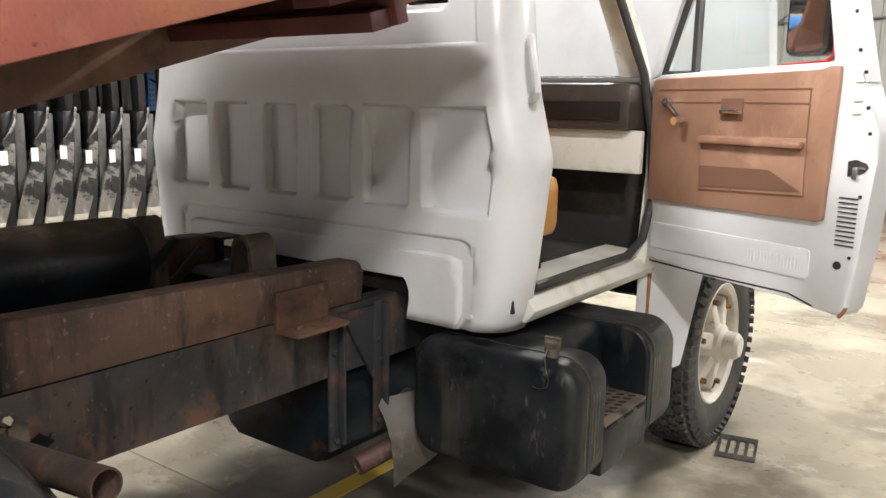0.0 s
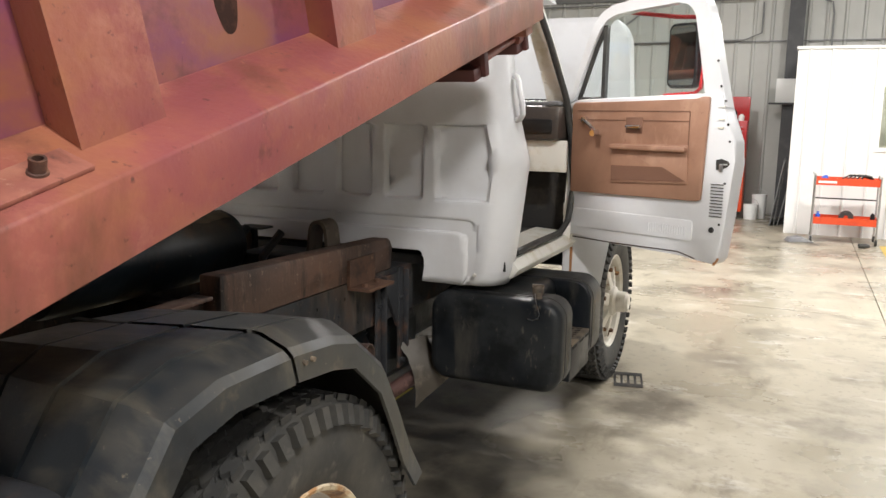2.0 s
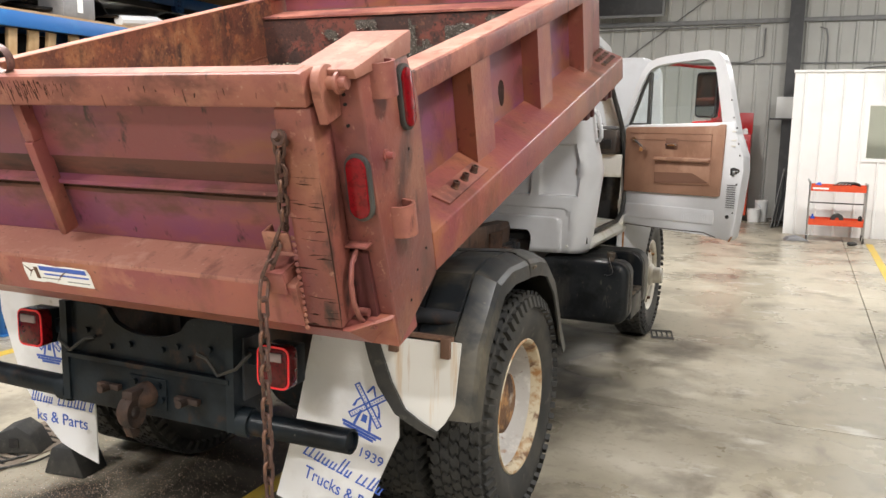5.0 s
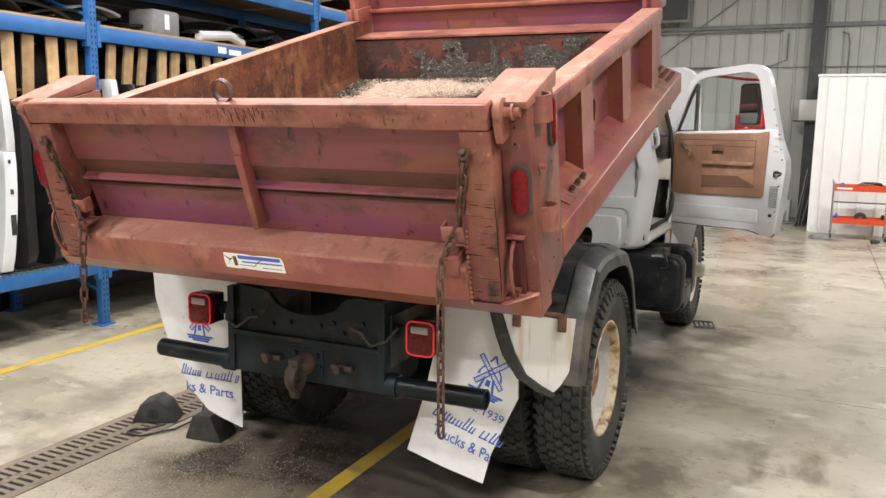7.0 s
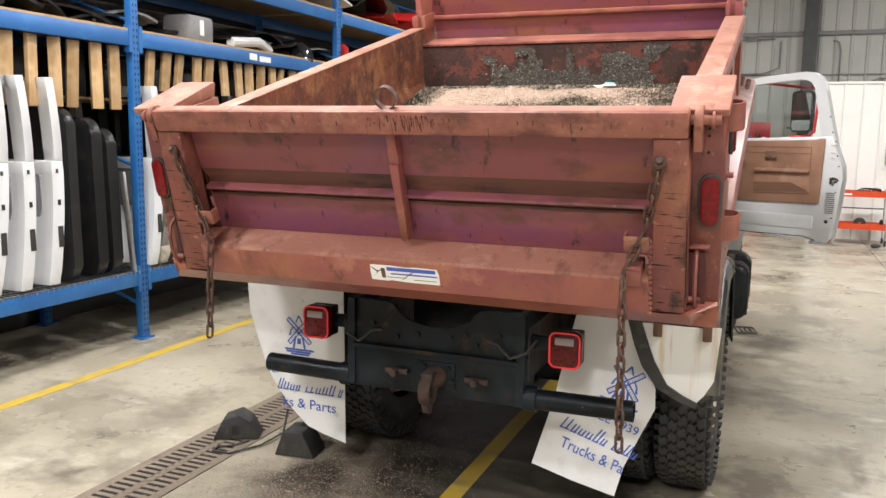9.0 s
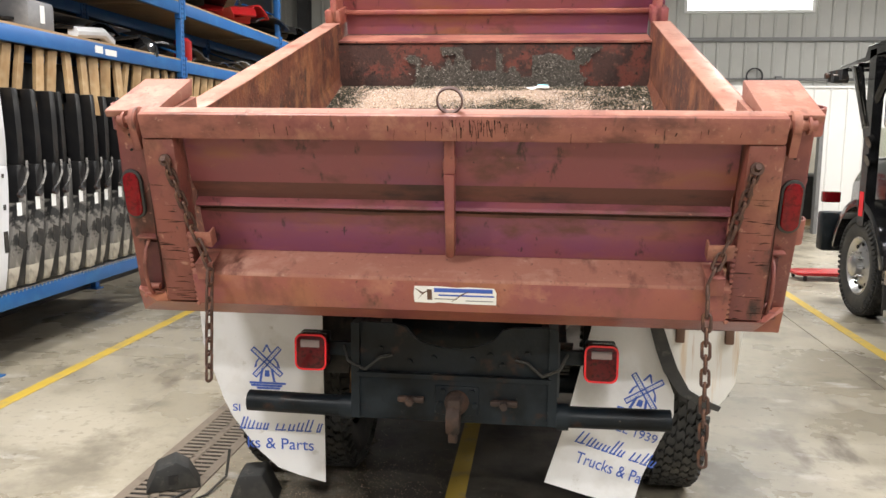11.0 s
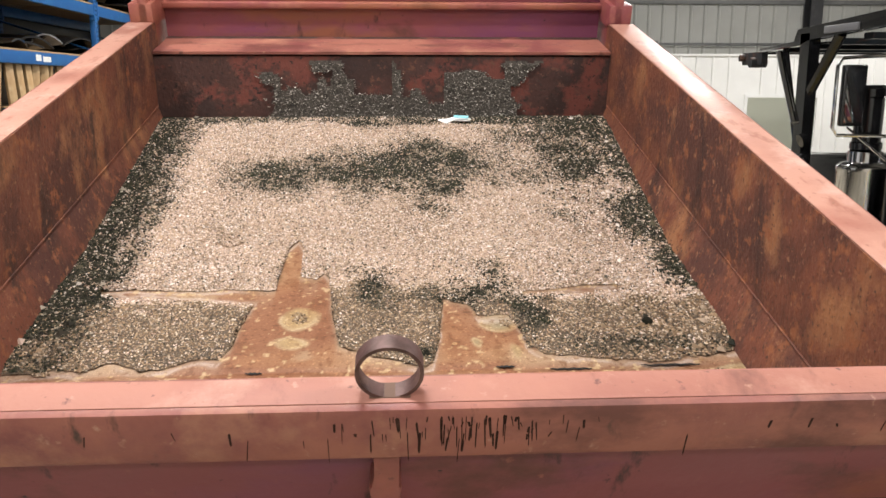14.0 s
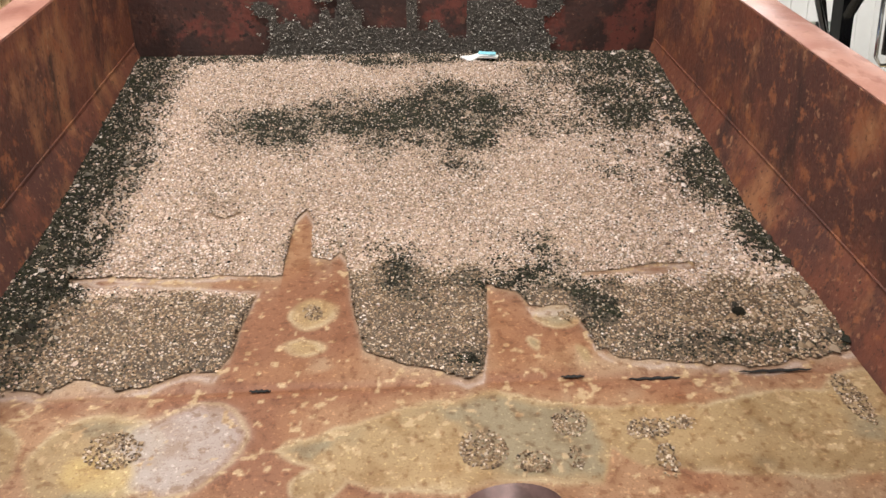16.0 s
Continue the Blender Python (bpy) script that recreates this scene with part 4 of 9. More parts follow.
prism(bm, [(-0.027, 0.205), (-0.018, 0.198), (-0.003, 0.199), (0.004, 0.208), (0.012, 0.52), (-0.024, 0.52)], 0.004, 0.060, "y", bevel=0.004)
prism(bm, [(-0.024, 0.520), (0.014, 0.520), (0.018, 0.560), (0.010, 0.585), (0.020, 0.640), (-0.024, 0.640), (-0.016, 0.585), (-0.028, 0.560)], 0.010, 0.060, "y", bevel=0.004)
gate_part("strap", bm, RED, "", tailgate)
bm = B_()
prism(bm, [(-0.131, 0.073), (-0.060, 0.071), (-0.048, 0.075), (0.02, 0.071), (0.157, 0.070), (0.158, 0.118), (0.150, 0.137), (0.06, 0.139), (0.02, 0.136), (-0.04, 0.140), (-0.128, 0.139), (-0.133, 0.110)], -0.0925, -0.0895, "y")
st = gate_part("sticker", bm, PAPER, "torn white and blue dealer sticker", tailgate, smooth=0)
for x0, x1, z0, z1, mt in ((-0.060, 0.145, 0.118, 0.134, BLUE_INK), (-0.045, 0.150, 0.102, 0.108, BLUE_INK), (-0.060, 0.02, 0.088, 0.091, GREY_PLASTIC), (0.05, 0.145, 0.083, 0.086, GREY_PLASTIC), (-0.085, -0.068, 0.085, 0.128, RUST_BROWN)):
    gate_part("print_bar", boxes((x0, x1, -0.0934, -0.0924, z0, z1)), mt, "", st, smooth=0)
for pts in ([(-0.128, 0.132), (-0.10, 0.115), (-0.075, 0.125), (-0.098, 0.11), (-0.118, 0.088), (-0.103, 0.108)], [(0.0, 0.078), (0.035, 0.105), (0.07, 0.128), (0.034, 0.110)]):
    bm = B_()
    prism(bm, pts, -0.0938, -0.0926, "y")
    gate_part("tear", bm, RUST_BROWN, "rusty tear in the sticker", st, smooth=0)


def link_mesh():
    bm = B_()
    pts = [(0.013 * math.cos(a), 0, 0.018 * math.copysign(1, math.sin(a)) + 0.013 * math.sin(a)) for a in np.linspace(0.05, 2 * math.pi + 0.05, 16, endpoint=False)]
    pipe(bm, pts, 0.0056, 6, True)
    return mesh_of("link", bm, CHAIN)


LINK = link_mesh()


def chain(points, parent, label):
    """Links hung along a line of world points."""
    pts = [Vector(p) for p in points]
    c = new("chain", bpy.data.meshes.new("chain"))
    bm = B_()
    lathe(bm, [(0.011, -0.006), (0.021, -0.006), (0.021, 0.006), (0.011, 0.006), (0.011, -0.006)], 14, Matrix.Translation(pts[0]) @ pose(0, 0, 0, 90))
    c.data = mesh_of("chain", bm, CHAIN)
    c.parent = parent
    tagged(c, label)
    bm = B_()
    rod(bm, pts[0] + Vector((0, 0.05, -0.02)), pts[0] + Vector((0, -0.018, 0.007)), 0.010, 10)
    part("pin", bm, CHAIN, c)
    k = 0
    for a, b in zip(pts, pts[1:]):
        n = max(1, round((b - a).length / 0.046))
        for i in range(n):
            p = a.lerp(b, (i + 0.5) / n)
            part("link", LINK, CHAIN, c, m=Matrix.Translation(p) @ (b - a).to_track_quat("Z", "Y").to_matrix().to_4x4() @ pose(0, 0, 0, 0, 0, 90 * (k % 2) + 20))
            k += 1


for s, low in ((1, 0.72), (-1, 0.94)):
    top, mid, hold = (GATE @ Vector((s * 0.967, -0.045, 0.582)), GATE @ Vector((s * 0.918, -0.048, 0.330)), GATE @ Vector((s * 0.856, -0.108, 0.195)))
    chain([top, mid, hold, hold + Vector((0, -0.01, -0.06)), (hold.x + 0.012 * s, hold.y - 0.01, low)], truck, "rusty tailgate chain hanging loose")


# chassis
def chassis():
    for s in (1, -1):
        xs = sorted((s * 0.36, s * 0.43))
        xf = sorted((s * 0.355, s * 0.4175))
        bm = boxes((xs[1] - 0.012 if s > 0 else xs[0], xs[1] if s > 0 else xs[0] + 0.012, 0.60, 7.0, 0.77, 1.0), (*xf, 0.60, 7.0, 0.985, 1.0), (*xf, 0.60, 7.0, 0.77, 0.785))
        for k in range(26):
            y, z = 2.3 + 0.21 * (k % 9) + 0.05 * (k // 9), 0.815 + 0.062 * (k // 9)
            rod(bm, (s * 0.43, y, z), (s * 0.434, y, z), 0.007, 6)
        part("frame_rail", bm, FRAME_STEEL, truck, "black frame rail with patches of rust")
        bm = B_()
        prism(bm, [(2.24, 1.003), (2.24, 1.174), (3.40, 1.147)] + [(3.40 + 0.04 * math.sin(math.radians(a)), 1.107 + 0.04 * math.cos(math.radians(a))) for a in (25, 50, 75, 90)] + [(3.44, 1.001)], *sorted((s * 0.345, s * 0.435)), "x", bevel=0.011)
        part("frame_sleeper", bm, SLEEPER, truck, "brown rusted sleeper beam on the frame rail")
        # older channel behind the sleeper
        bm = boxes((*sorted((s * 0.355, s * 0.425)), 0.9, 2.215, 1.004, 1.018), (*sorted((s * 0.355, s * 0.425)), 0.9, 2.215, 1.098, 1.112), (*sorted((s * 0.355, s * 0.385)), 0.9, 2.215, 1.018, 1.098), bevel=0.003)
        part("hoist_channel", bm, SLEEPER, truck, "rusted channel behind the sleeper beam")
        # bracket with two nuts
        bm = boxes((*sorted((s * 0.435, s * 0.447)), 3.04, 3.26, 0.985, 1.10), (*sorted((s * 0.435, s * 0.54)), 3.04, 3.26, 0.975, 0.987))
        for y in (3.09, 3.2):
            lathe(bm, [(0, 0.014), (0.013, 0.014), (0.013, 0), (0, 0)], 6, pose(s * 0.49, y, 0.987))
        part("mount_bracket", bm, RUST_BROWN, truck, "rusty bolted mount bracket")
        bm = B_()
        for y in (3.28, 3.50):
            box(bm, *sorted((s * 0.446, s * 0.458)), y - 0.024, y + 0.024, 0.52, 1.0, 0.003)
            box(bm, *sorted((s * 0.458, s * 0.486)), y + 0.014, y + 0.024, 0.54, 0.99, 0.003)
            rod(bm, (s * 0.458, y - 0.006, 0.56), (s * 0.474, y - 0.006, 0.56), 0.011, 6)
            rod(bm, (s * 0.458, y - 0.006, 0.86), (s * 0.470, y - 0.006, 0.86), 0.011, 6)
        prism(bm, [(3.32, 0.98), (3.48, 0.98), (3.48, 0.72)], *sorted((s * 0.436, s * 0.45)), "x")
        part("hanger", bm, RUSTY_BLACK, truck)
    # rear cross member
    bm = boxes((-0.40, 0.40, 0.56, 0.64, 0.655, 0.845), bevel=0.008)
    box(bm, -0.40, 0.40, 0.545, 0.565, 0.838, 0.856)
    part("rear_channel", bm, BLACK, truck, "black rear cross channel")
    dip = [(-0.385, 0.856)] + [(-0.385, 1.06), (-0.24, 1.055)] + [(-0.2 + 0.4 * i / 10, 1.045 - 0.085 * math.sin(math.pi * i / 10) ** 0.5) for i in range(11)] + [(0.24, 1.055), (0.385, 1.06), (0.385, 0.856)]
    bm = B_()
    prism(bm, dip, 0.575, 0.60, "y")
    for x, z in [(-0.30, 0.95), (-0.18, 0.90), (-0.08, 0.92), (0.08, 0.92), (0.2, 0.90), (0.3, 0.95), (0.15, 0.94)]:
        rod(bm, (x, 0.575, z), (x, 0.562, z), 0.012, 8)
    part("rear_plate", bm, BLACK, truck, "dark blue-black rear plate with a dipped top edge")
    for s in (1, -1):
        bm = boxes((*sorted((s * 0.385, s * 0.42)), 0.55, 0.72, 0.66, 1.06))
        part("rear_gusset", bm, BLACK, truck)
        bm = B_()
        hollow(bm, (s * 0.43, 0.60, 0.69), (s * 0.875, 0.60, 0.695), 0.044, 0.007)
        rod(bm, (s * 0.40, 0.60, 0.69), (s * 0.86, 0.60, 0.694), 0.036)
        lathe(bm, [(0.044, 0), (0.055, 0), (0.055, 0.05), (0.044, 0.05)], 20, along((s * 0.42, 0.60, 0.69), (s * 0.9, 0.60, 0.69)))
        part("bumper_tube", bm, BLACK, truck, "short black steel bumper tube with open end")
        # stop lamp
        c = s * 0.59
        bm = B_()
        prism(bm, round_rect(c - 0.068, c + 0.068, 0.852, 1.006, 0.03), 0.552, 0.60, "y", bevel=0.004)
        l = part("stop_lamp", bm, STOP_LENS, truck, "boxy red stop lamp with a bright rim")
        bm = B_()
        prism(bm, round_rect(c - 0.067, c + 0.067, 0.853, 1.005, 0.03), 0.5485, 0.5525, "y")
        part("reflector_rim", bm, RED_RIM, l, "bright red reflecting rim")
        bm = B_()
        prism(bm, round_rect(c - 0.059, c + 0.059, 0.861, 0.997, 0.023), 0.545, 0.553, "y", bevel=0.003)
        part("lens", bm, STOP_LENS, l, "dark red ribbed lens")
        part("clear_lens", boxes((c - 0.040, c + 0.040, 0.539, 0.546, 0.952, 0.984), bevel=0.003), CLEAR_LENS, l, "clear reversing lens")
        part("lamp_housing", boxes((c - 0.06, c + 0.06, 0.60, 0.66, 0.86, 1.0), (*sorted((s * 0.42, s * 0.55)), 0.62, 0.65, 0.90, 0.96), bevel=0.006), BLACK, l)
        bm = B_()
        pipe(bm, [(s * 0.46, 0.60, 0.95), (s * 0.43, 0.55, 0.90), (s * 0.36, 0.54, 0.87), (s * 0.30, 0.555, 0.92), (s * 0.25, 0.56, 0.93)], 0.007, 6)
        part("cable", bm, RUBBER, truck)
    # tow hook
    bm = B_()
    lathe(bm, [(0.022, -0.020), (0.050, -0.026), (0.058, 0), (0.050, 0.026), (0.022, 0.020), (0.018, 0), (0.022, -0.020)], 22, pose(0.012, 0.475, 0.700, 0, 90, 0) @ Matrix.Diagonal((1.15, 0.95, 1, 1)))
    prism(bm, [(0.44, 0.655), (0.50, 0.63), (0.49, 0.60), (0.46, 0.605)], -0.006, 0.030, "x", bevel=0.006)
    lathe(bm, [(0, 0.075), (0.028, 0.07), (0.045, 0.04), (0.052, 0.0), (0, 0)], 16, pose(0.018, 0.555, 0.745, 90))
    box(bm, -0.012, 0.042, 0.45, 0.53, 0.745, 0.785, 0.010)
    tow = part("tow_hook", bm, DARK_RUST, truck, "rusty pintle tow hook")
    part("mount_plate", boxes((-0.072, 0.108, 0.552, 0.562, 0.690, 0.812), bevel=0.004), BLACK, tow)
    for x, z in ((-0.052, 0.735), (0.092, 0.735), (-0.04, 0.79), (0.08, 0.79)):
        bm = B_()
        rod(bm, (x, 0.553, z), (x, 0.538, z), 0.012, 6)
        part("bolt", bm, BLACK, tow)
    for x in (-0.17, 0.21):
        bm = boxes((x - 0.055, x + 0.055, 0.535, 0.562, 0.738, 0.762), bevel=0.006)
        rod(bm, (x, 0.55, 0.75), (x, 0.50, 0.75), 0.016, 10)
        part("chain_eye", bm, DARK_RUST, truck)
    # muffler between the rails
    bm = B_()
    prism(bm, round_rect(-0.22, 0.36, 0.40, 0.76, 0.08, 7), 3.36, 3.86, "y", bevel=0.02)
    part("muffler", bm, BLACK, truck, "dark rusted muffler box under the frame")
    # axle and springs
    bm = B_()
    rod(bm, (-0.95, 1.67, 0.525), (0.95, 1.67, 0.525), 0.075, 16)
    lathe(bm, [(0, -0.2), (0.12, -0.18), (0.2, -0.06), (0.2, 0.06), (0.12, 0.18), (0, 0.2)], 24, along((0, 1.67, 0.525), (0, 1, 0.525)))
    part("rear_axle", bm, BLACK, truck, "rusty black rear axle and differential")
    for s in (1, -1):
        bm = B_()
        for k in range(7):
            n = 9
            for a, b in zip(range(n), range(1, n + 1)):
                ya, yb = (-0.65 + 1.3 * a / n) * (1 - 0.08 * k), (-0.65 + 1.3 * b / n) * (1 - 0.08 * k)
                za, zb = 0.68 + 0.2 * (ya / 0.65) ** 2 - 0.0145 * k, 0.68 + 0.2 * (yb / 0.65) ** 2 - 0.0145 * k
                prism(bm, [(1.67 + ya, za), (1.67 + yb, zb), (1.67 + yb, zb + 0.012), (1.67 + ya, za + 0.012)], s * 0.46 - 0.04, s * 0.46 + 0.04, "x")
        part("leaf_spring", bm, RUSTY_BLACK, truck)
    # air tank, hoist cylinder and driveshaft between the rails
    bm = B_()
    lathe(bm, [(0, 0), (0.09, 0.01), (0.135, 0.05), (0.14, 0.09), (0.14, 0.95), (0.135, 0.99), (0.09, 1.03), (0, 1.04)], 28, along((-0.09, 1.90, 1.165), (-0.09, 2.9, 1.155)))
    air = part("air_tank", bm, BLACK, truck, "dusty black air tank between the rails")
    # dust with painted top light on its upper side, thinning out towards a ragged edge
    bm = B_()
    fade = bm.verts.layers.float.new("fade")
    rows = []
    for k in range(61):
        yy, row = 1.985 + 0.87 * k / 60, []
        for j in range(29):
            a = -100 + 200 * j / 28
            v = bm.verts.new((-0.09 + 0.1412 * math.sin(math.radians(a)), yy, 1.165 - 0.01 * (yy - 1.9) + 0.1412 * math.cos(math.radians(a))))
            v[fade] = max(0, min(1, (74 + 16 * noise.noise((yy * 5, a * 0.03, 3)) - abs(a + 4)) / 40)) * (0.8 + 0.3 * noise.noise((yy * 14, a * 0.1, 7)))
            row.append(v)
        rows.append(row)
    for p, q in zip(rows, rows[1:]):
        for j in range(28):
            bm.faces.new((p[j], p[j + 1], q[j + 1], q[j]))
    part("dust_and_light", bm, DUST_LIGHT, air, "tan dust on the tank, paled for light from above")
    bm = B_()
    rod(bm, (0.15, 2.2, 0.98), (0.08, 3.3, 1.02), 0.05, 16)
    rod(bm, (-0.2, 1.9, 0.75), (-0.05, 4.0, 0.72), 0.055, 16)
    part("driveshaft", bm, BLACK, truck)
    bm = boxes((-0.22, 0.20, 3.16, 3.42, 0.92, 1.07), bevel=0.02)
    part("battery_box", bm, BLACK, truck, "dusty black boxes behind the cab")
    for x, y in ((0.29, 3.09), (-0.29, 3.09)):
        bm = B_()
        rise = [(x - 0.07, 0.98), (x - 0.045, 1.21)] + arc(x, 1.215, 0.043, 172, 8, 8) + [(x + 0.045, 1.21), (x + 0.07, 0.98)]
        fall = [(x + 0.055, 0.98), (x + 0.031, 1.205)] + arc(x, 1.212, 0.030, 8, 172, 8) + [(x - 0.031, 1.205), (x - 0.055, 0.98)]
        prism(bm, rise + fall, y - 0.05, y + 0.05, "y")
        part("lift_bracket", bm, LUG, truck, "arched dusty steel lug")
    bm = boxes((-0.40, -0.26, 3.40, 3.50, 1.135, 1.145), (-0.36, -0.33, 3.44, 3.47, 0.96, 1.135))
    part("clamp_plate", bm, RUSTY_BLACK, truck)
    for k, (x, y) in enumerate(((0.07, 2.93), (-0.15, 2.99))):
        bm = B_()
        pipe(bm, [(x, y, 0.95), (x + 0.01, y + 0.02, 1.1), (x + 0.05, y + 0.1, 1.2)], 0.018, 8)
        lathe(bm, [(0.026, 0), (0.026, 0.03), (0, 0.03)], 6, pose(x, y, 1.04))
        part("hose_fitting", bm, RUSTY_BLACK, truck)
    for y in (1.2, 2.6, 3.6):
        part("cross_tube", boxes((-0.36, 0.36, y - 0.05, y + 0.05, 0.80, 0.96), bevel=0.006), BLACK, truck)
    # exhaust with its curled heat shield
    bm = B_()
    hollow(bm, (0.55, 3.66, 0.50), (0.452, 3.39, 0.425), 0.036, 0.004)
    rod(bm, (0.55, 3.66, 0.50), (0.46, 3.42, 0.433), 0.032)
    ex = part("exhaust_pipe", bm, DARK_PIPE, truck, "rusty exhaust outlet under the frame")
    bm = B_()
    rod(bm, (0.30, 3.80, 0.55), (0.56, 3.66, 0.495), 0.044, 16)
    part("outlet_cone", bm, DARK_RUST, ex)
    bm = B_()
    left = [(0.44, 3.50, 0.63), (0.50, 3.485, 0.57), (0.535, 3.475, 0.50), (0.548, 3.475, 0.42), (0.545, 3.48, 0.335)]
    mid = [(0.50, 3.54, 0.65), (0.545, 3.53, 0.59), (0.585, 3.53, 0.52), (0.60, 3.54, 0.46), (0.57, 3.52, 0.37)]
    right = [(0.54, 3.60, 0.66), (0.58, 3.59, 0.60), (0.64, 3.61, 0.53), (0.68, 3.64, 0.49), (0.62, 3.58, 0.42)]
    rows = [[[bm.verts.new((q[0], q[1] + d, q[2])) for q in line] for line in (left, mid, right)] for d in (0, 0.004)]
    for lay in rows:
        for a, c in zip(lay, lay[1:]):
            for i in range(4):
                bm.faces.new((a[i], a[i + 1], c[i + 1], c[i]))
    for a, c in ((rows[0][0], rows[1][0]), (rows[0][2], rows[1][2])):
        for i in range(4):
            bm.faces.new((a[i], a[i + 1], c[i + 1], c[i]))
    part("heat_shield", bm, SHIELD, ex, "bent grey brown heat shield")
    bm = B_()
    hollow(bm, (0.50, 1.09, 1.04), (1.07, 1.072, 1.04), 0.032, 0.004)
    rod(bm, (0.43, 1.093, 1.04), (1.04, 1.073, 1.04), 0.029)
    part("fender_tube", bm, RUSTY_BLACK, truck, "rusty black fender support tube with open end")
    bm = B_()
    hollow(bm, (0.45, 2.09, 0.98), (1.05, 2.12, 1.03), 0.031, 0.004)
    rod(bm, (0.43, 2.09, 0.98), (1.02, 2.118, 1.027), 0.028)
    part("fender_tube", bm, DARK_RUST, truck, "dark brown fender support tube with open end")
    bm = boxes((0.437, 0.47, 2.16, 2.20, 0.84, 1.0), (0.437, 0.62, 2.165, 2.177, 0.93, 1.0), (0.60, 0.612, 2.12, 2.21, 0.90, 1.0))
    br = part("tube_hanger", bm, LUG, truck, "dusty black tube hanger bolted to the frame")
    for y, z in ((2.23, 0.96), (2.23, 0.88)):
        bm = B_()
        rod(bm, (0.437, y, z), (0.475, y, z), 0.013, 6)
        part("bolt", bm, STEEL, br)
    # muffler-side plates under the cab floor
    part("transmission", boxes((-0.22, 0.22, 3.5, 4.9, 0.45, 0.95), bevel=0.08), BLACK, truck)
    bm = B_()
    rod(bm, (-0.95, 5.38, 0.50), (0.95, 5.38, 0.50), 0.06, 12)
    part("front_axle", bm, BLACK, truck)


chassis()


# wheels
def tyre_mesh(r, w, rim):
    """A truck tyre on the x axis, centred."""
    h = w / 2
    prof = [(rim, -h * 0.72), (rim + 0.02, -h * 0.86), (rim + 0.09, -h), (r - 0.10, -h * 0.99), (r - 0.045, -h * 0.93), (r - 0.012, -h * 0.80), (r - 0.012, h * 0.80), (r - 0.045, h * 0.93), (r - 0.10, h * 0.99), (rim + 0.09, h), (rim + 0.02, h * 0.86), (rim, h * 0.72)]
    bm = B_()
    turn = pose(0, 0, 0, 0, 90, 0)
    lathe(bm, prof, 72, turn)
    n = 54
    for k in range(n):
        a = 360 * k / n
        for row in range(5):
            x = (row - 2) * w * 0.172
            off = 360 / n * (0.5 if row % 2 else 0)
            flip = -1 if row % 2 else 1
            e, d, c = w * 0.079, 0.0205, 0.008 * flip
            edge = [(-e, c), (-e * 0.35, -c), (e * 0.35, c), (e, -c)]
            zig = [(px, py - d) for px, py in edge] + [(px, py + d) for px, py in edge[::-1]]
            m = pose(0, 0, 0, a + off) @ Matrix.Translation((x, 0, r - 0.012))
            prism(bm, zig, -0.004, 0.013, "z", m)
        m = pose(0, 0, 0, a)
        for s in (-1, 1):
            box(bm, -0.012, 0.012, -0.014, 0.014, -0.05, 0.0, m=m @ Matrix.Translation((s * h * 0.93, 0, r - 0.022)) @ pose(0, 0, 0, 0, -s * 18))
    return mesh_of("tyre", bm, RUBBER, 30)


TYRE = tyre_mesh(0.52, 0.25, 0.29)



def rear_wheel(x, s, deep):
    w = part("wheel", TYRE, RUBBER, truck, "worn truck tyre with zigzag tread", Matrix.Translation((x, 1.67, 0.523)))
    h = 0.125
    bm = B_()
    prof = [(0.29, 0.0875), (0.305, 0.105), (0.300, 0.110), (0.290, 0.106), (0.282, 0.088), (0.276, 0.06), (0.272, -0.03), (0.258, -0.066), (0.20, -0.085 if deep else -0.03), (0.15, -0.082), (0.142, -0.05), (0.136, 0.03), (0.11, 0.042), (0, 0.046)]
    lathe(bm, prof[5:9], 48, pose(0, 0, 0, 0, 90 * s))
    part("rim", bm, RIM_RUST, w, "cream painted steel rim with heavy rust")
    bm = B_()
    lathe(bm, prof[8:], 48, pose(0, 0, 0, 0, 90 * s))
    for k in range(8):
        a = math.radians(45 * k)
        lathe(bm, [(0, 0.03), (0.019, 0.03), (0.019, 0), (0, 0)], 6, pose(-0.06 * s, 0.205 * math.cos(a), 0.205 * math.sin(a), 0, 90 * s))
    part("hub", bm, HUB_RUST, w, "hub and nuts crusted with orange rust")
    bm = B_()
    lathe(bm, prof[:6], 48, pose(0, 0, 0, 0, 90 * s))
    part("rim_flange", bm, RIM_FLANGE, w, "rusty yellowed rim flange")


for s in (1, -1):
    rear_wheel(s * 1.02, s, True)
    rear_wheel(s * 0.73, s, False)


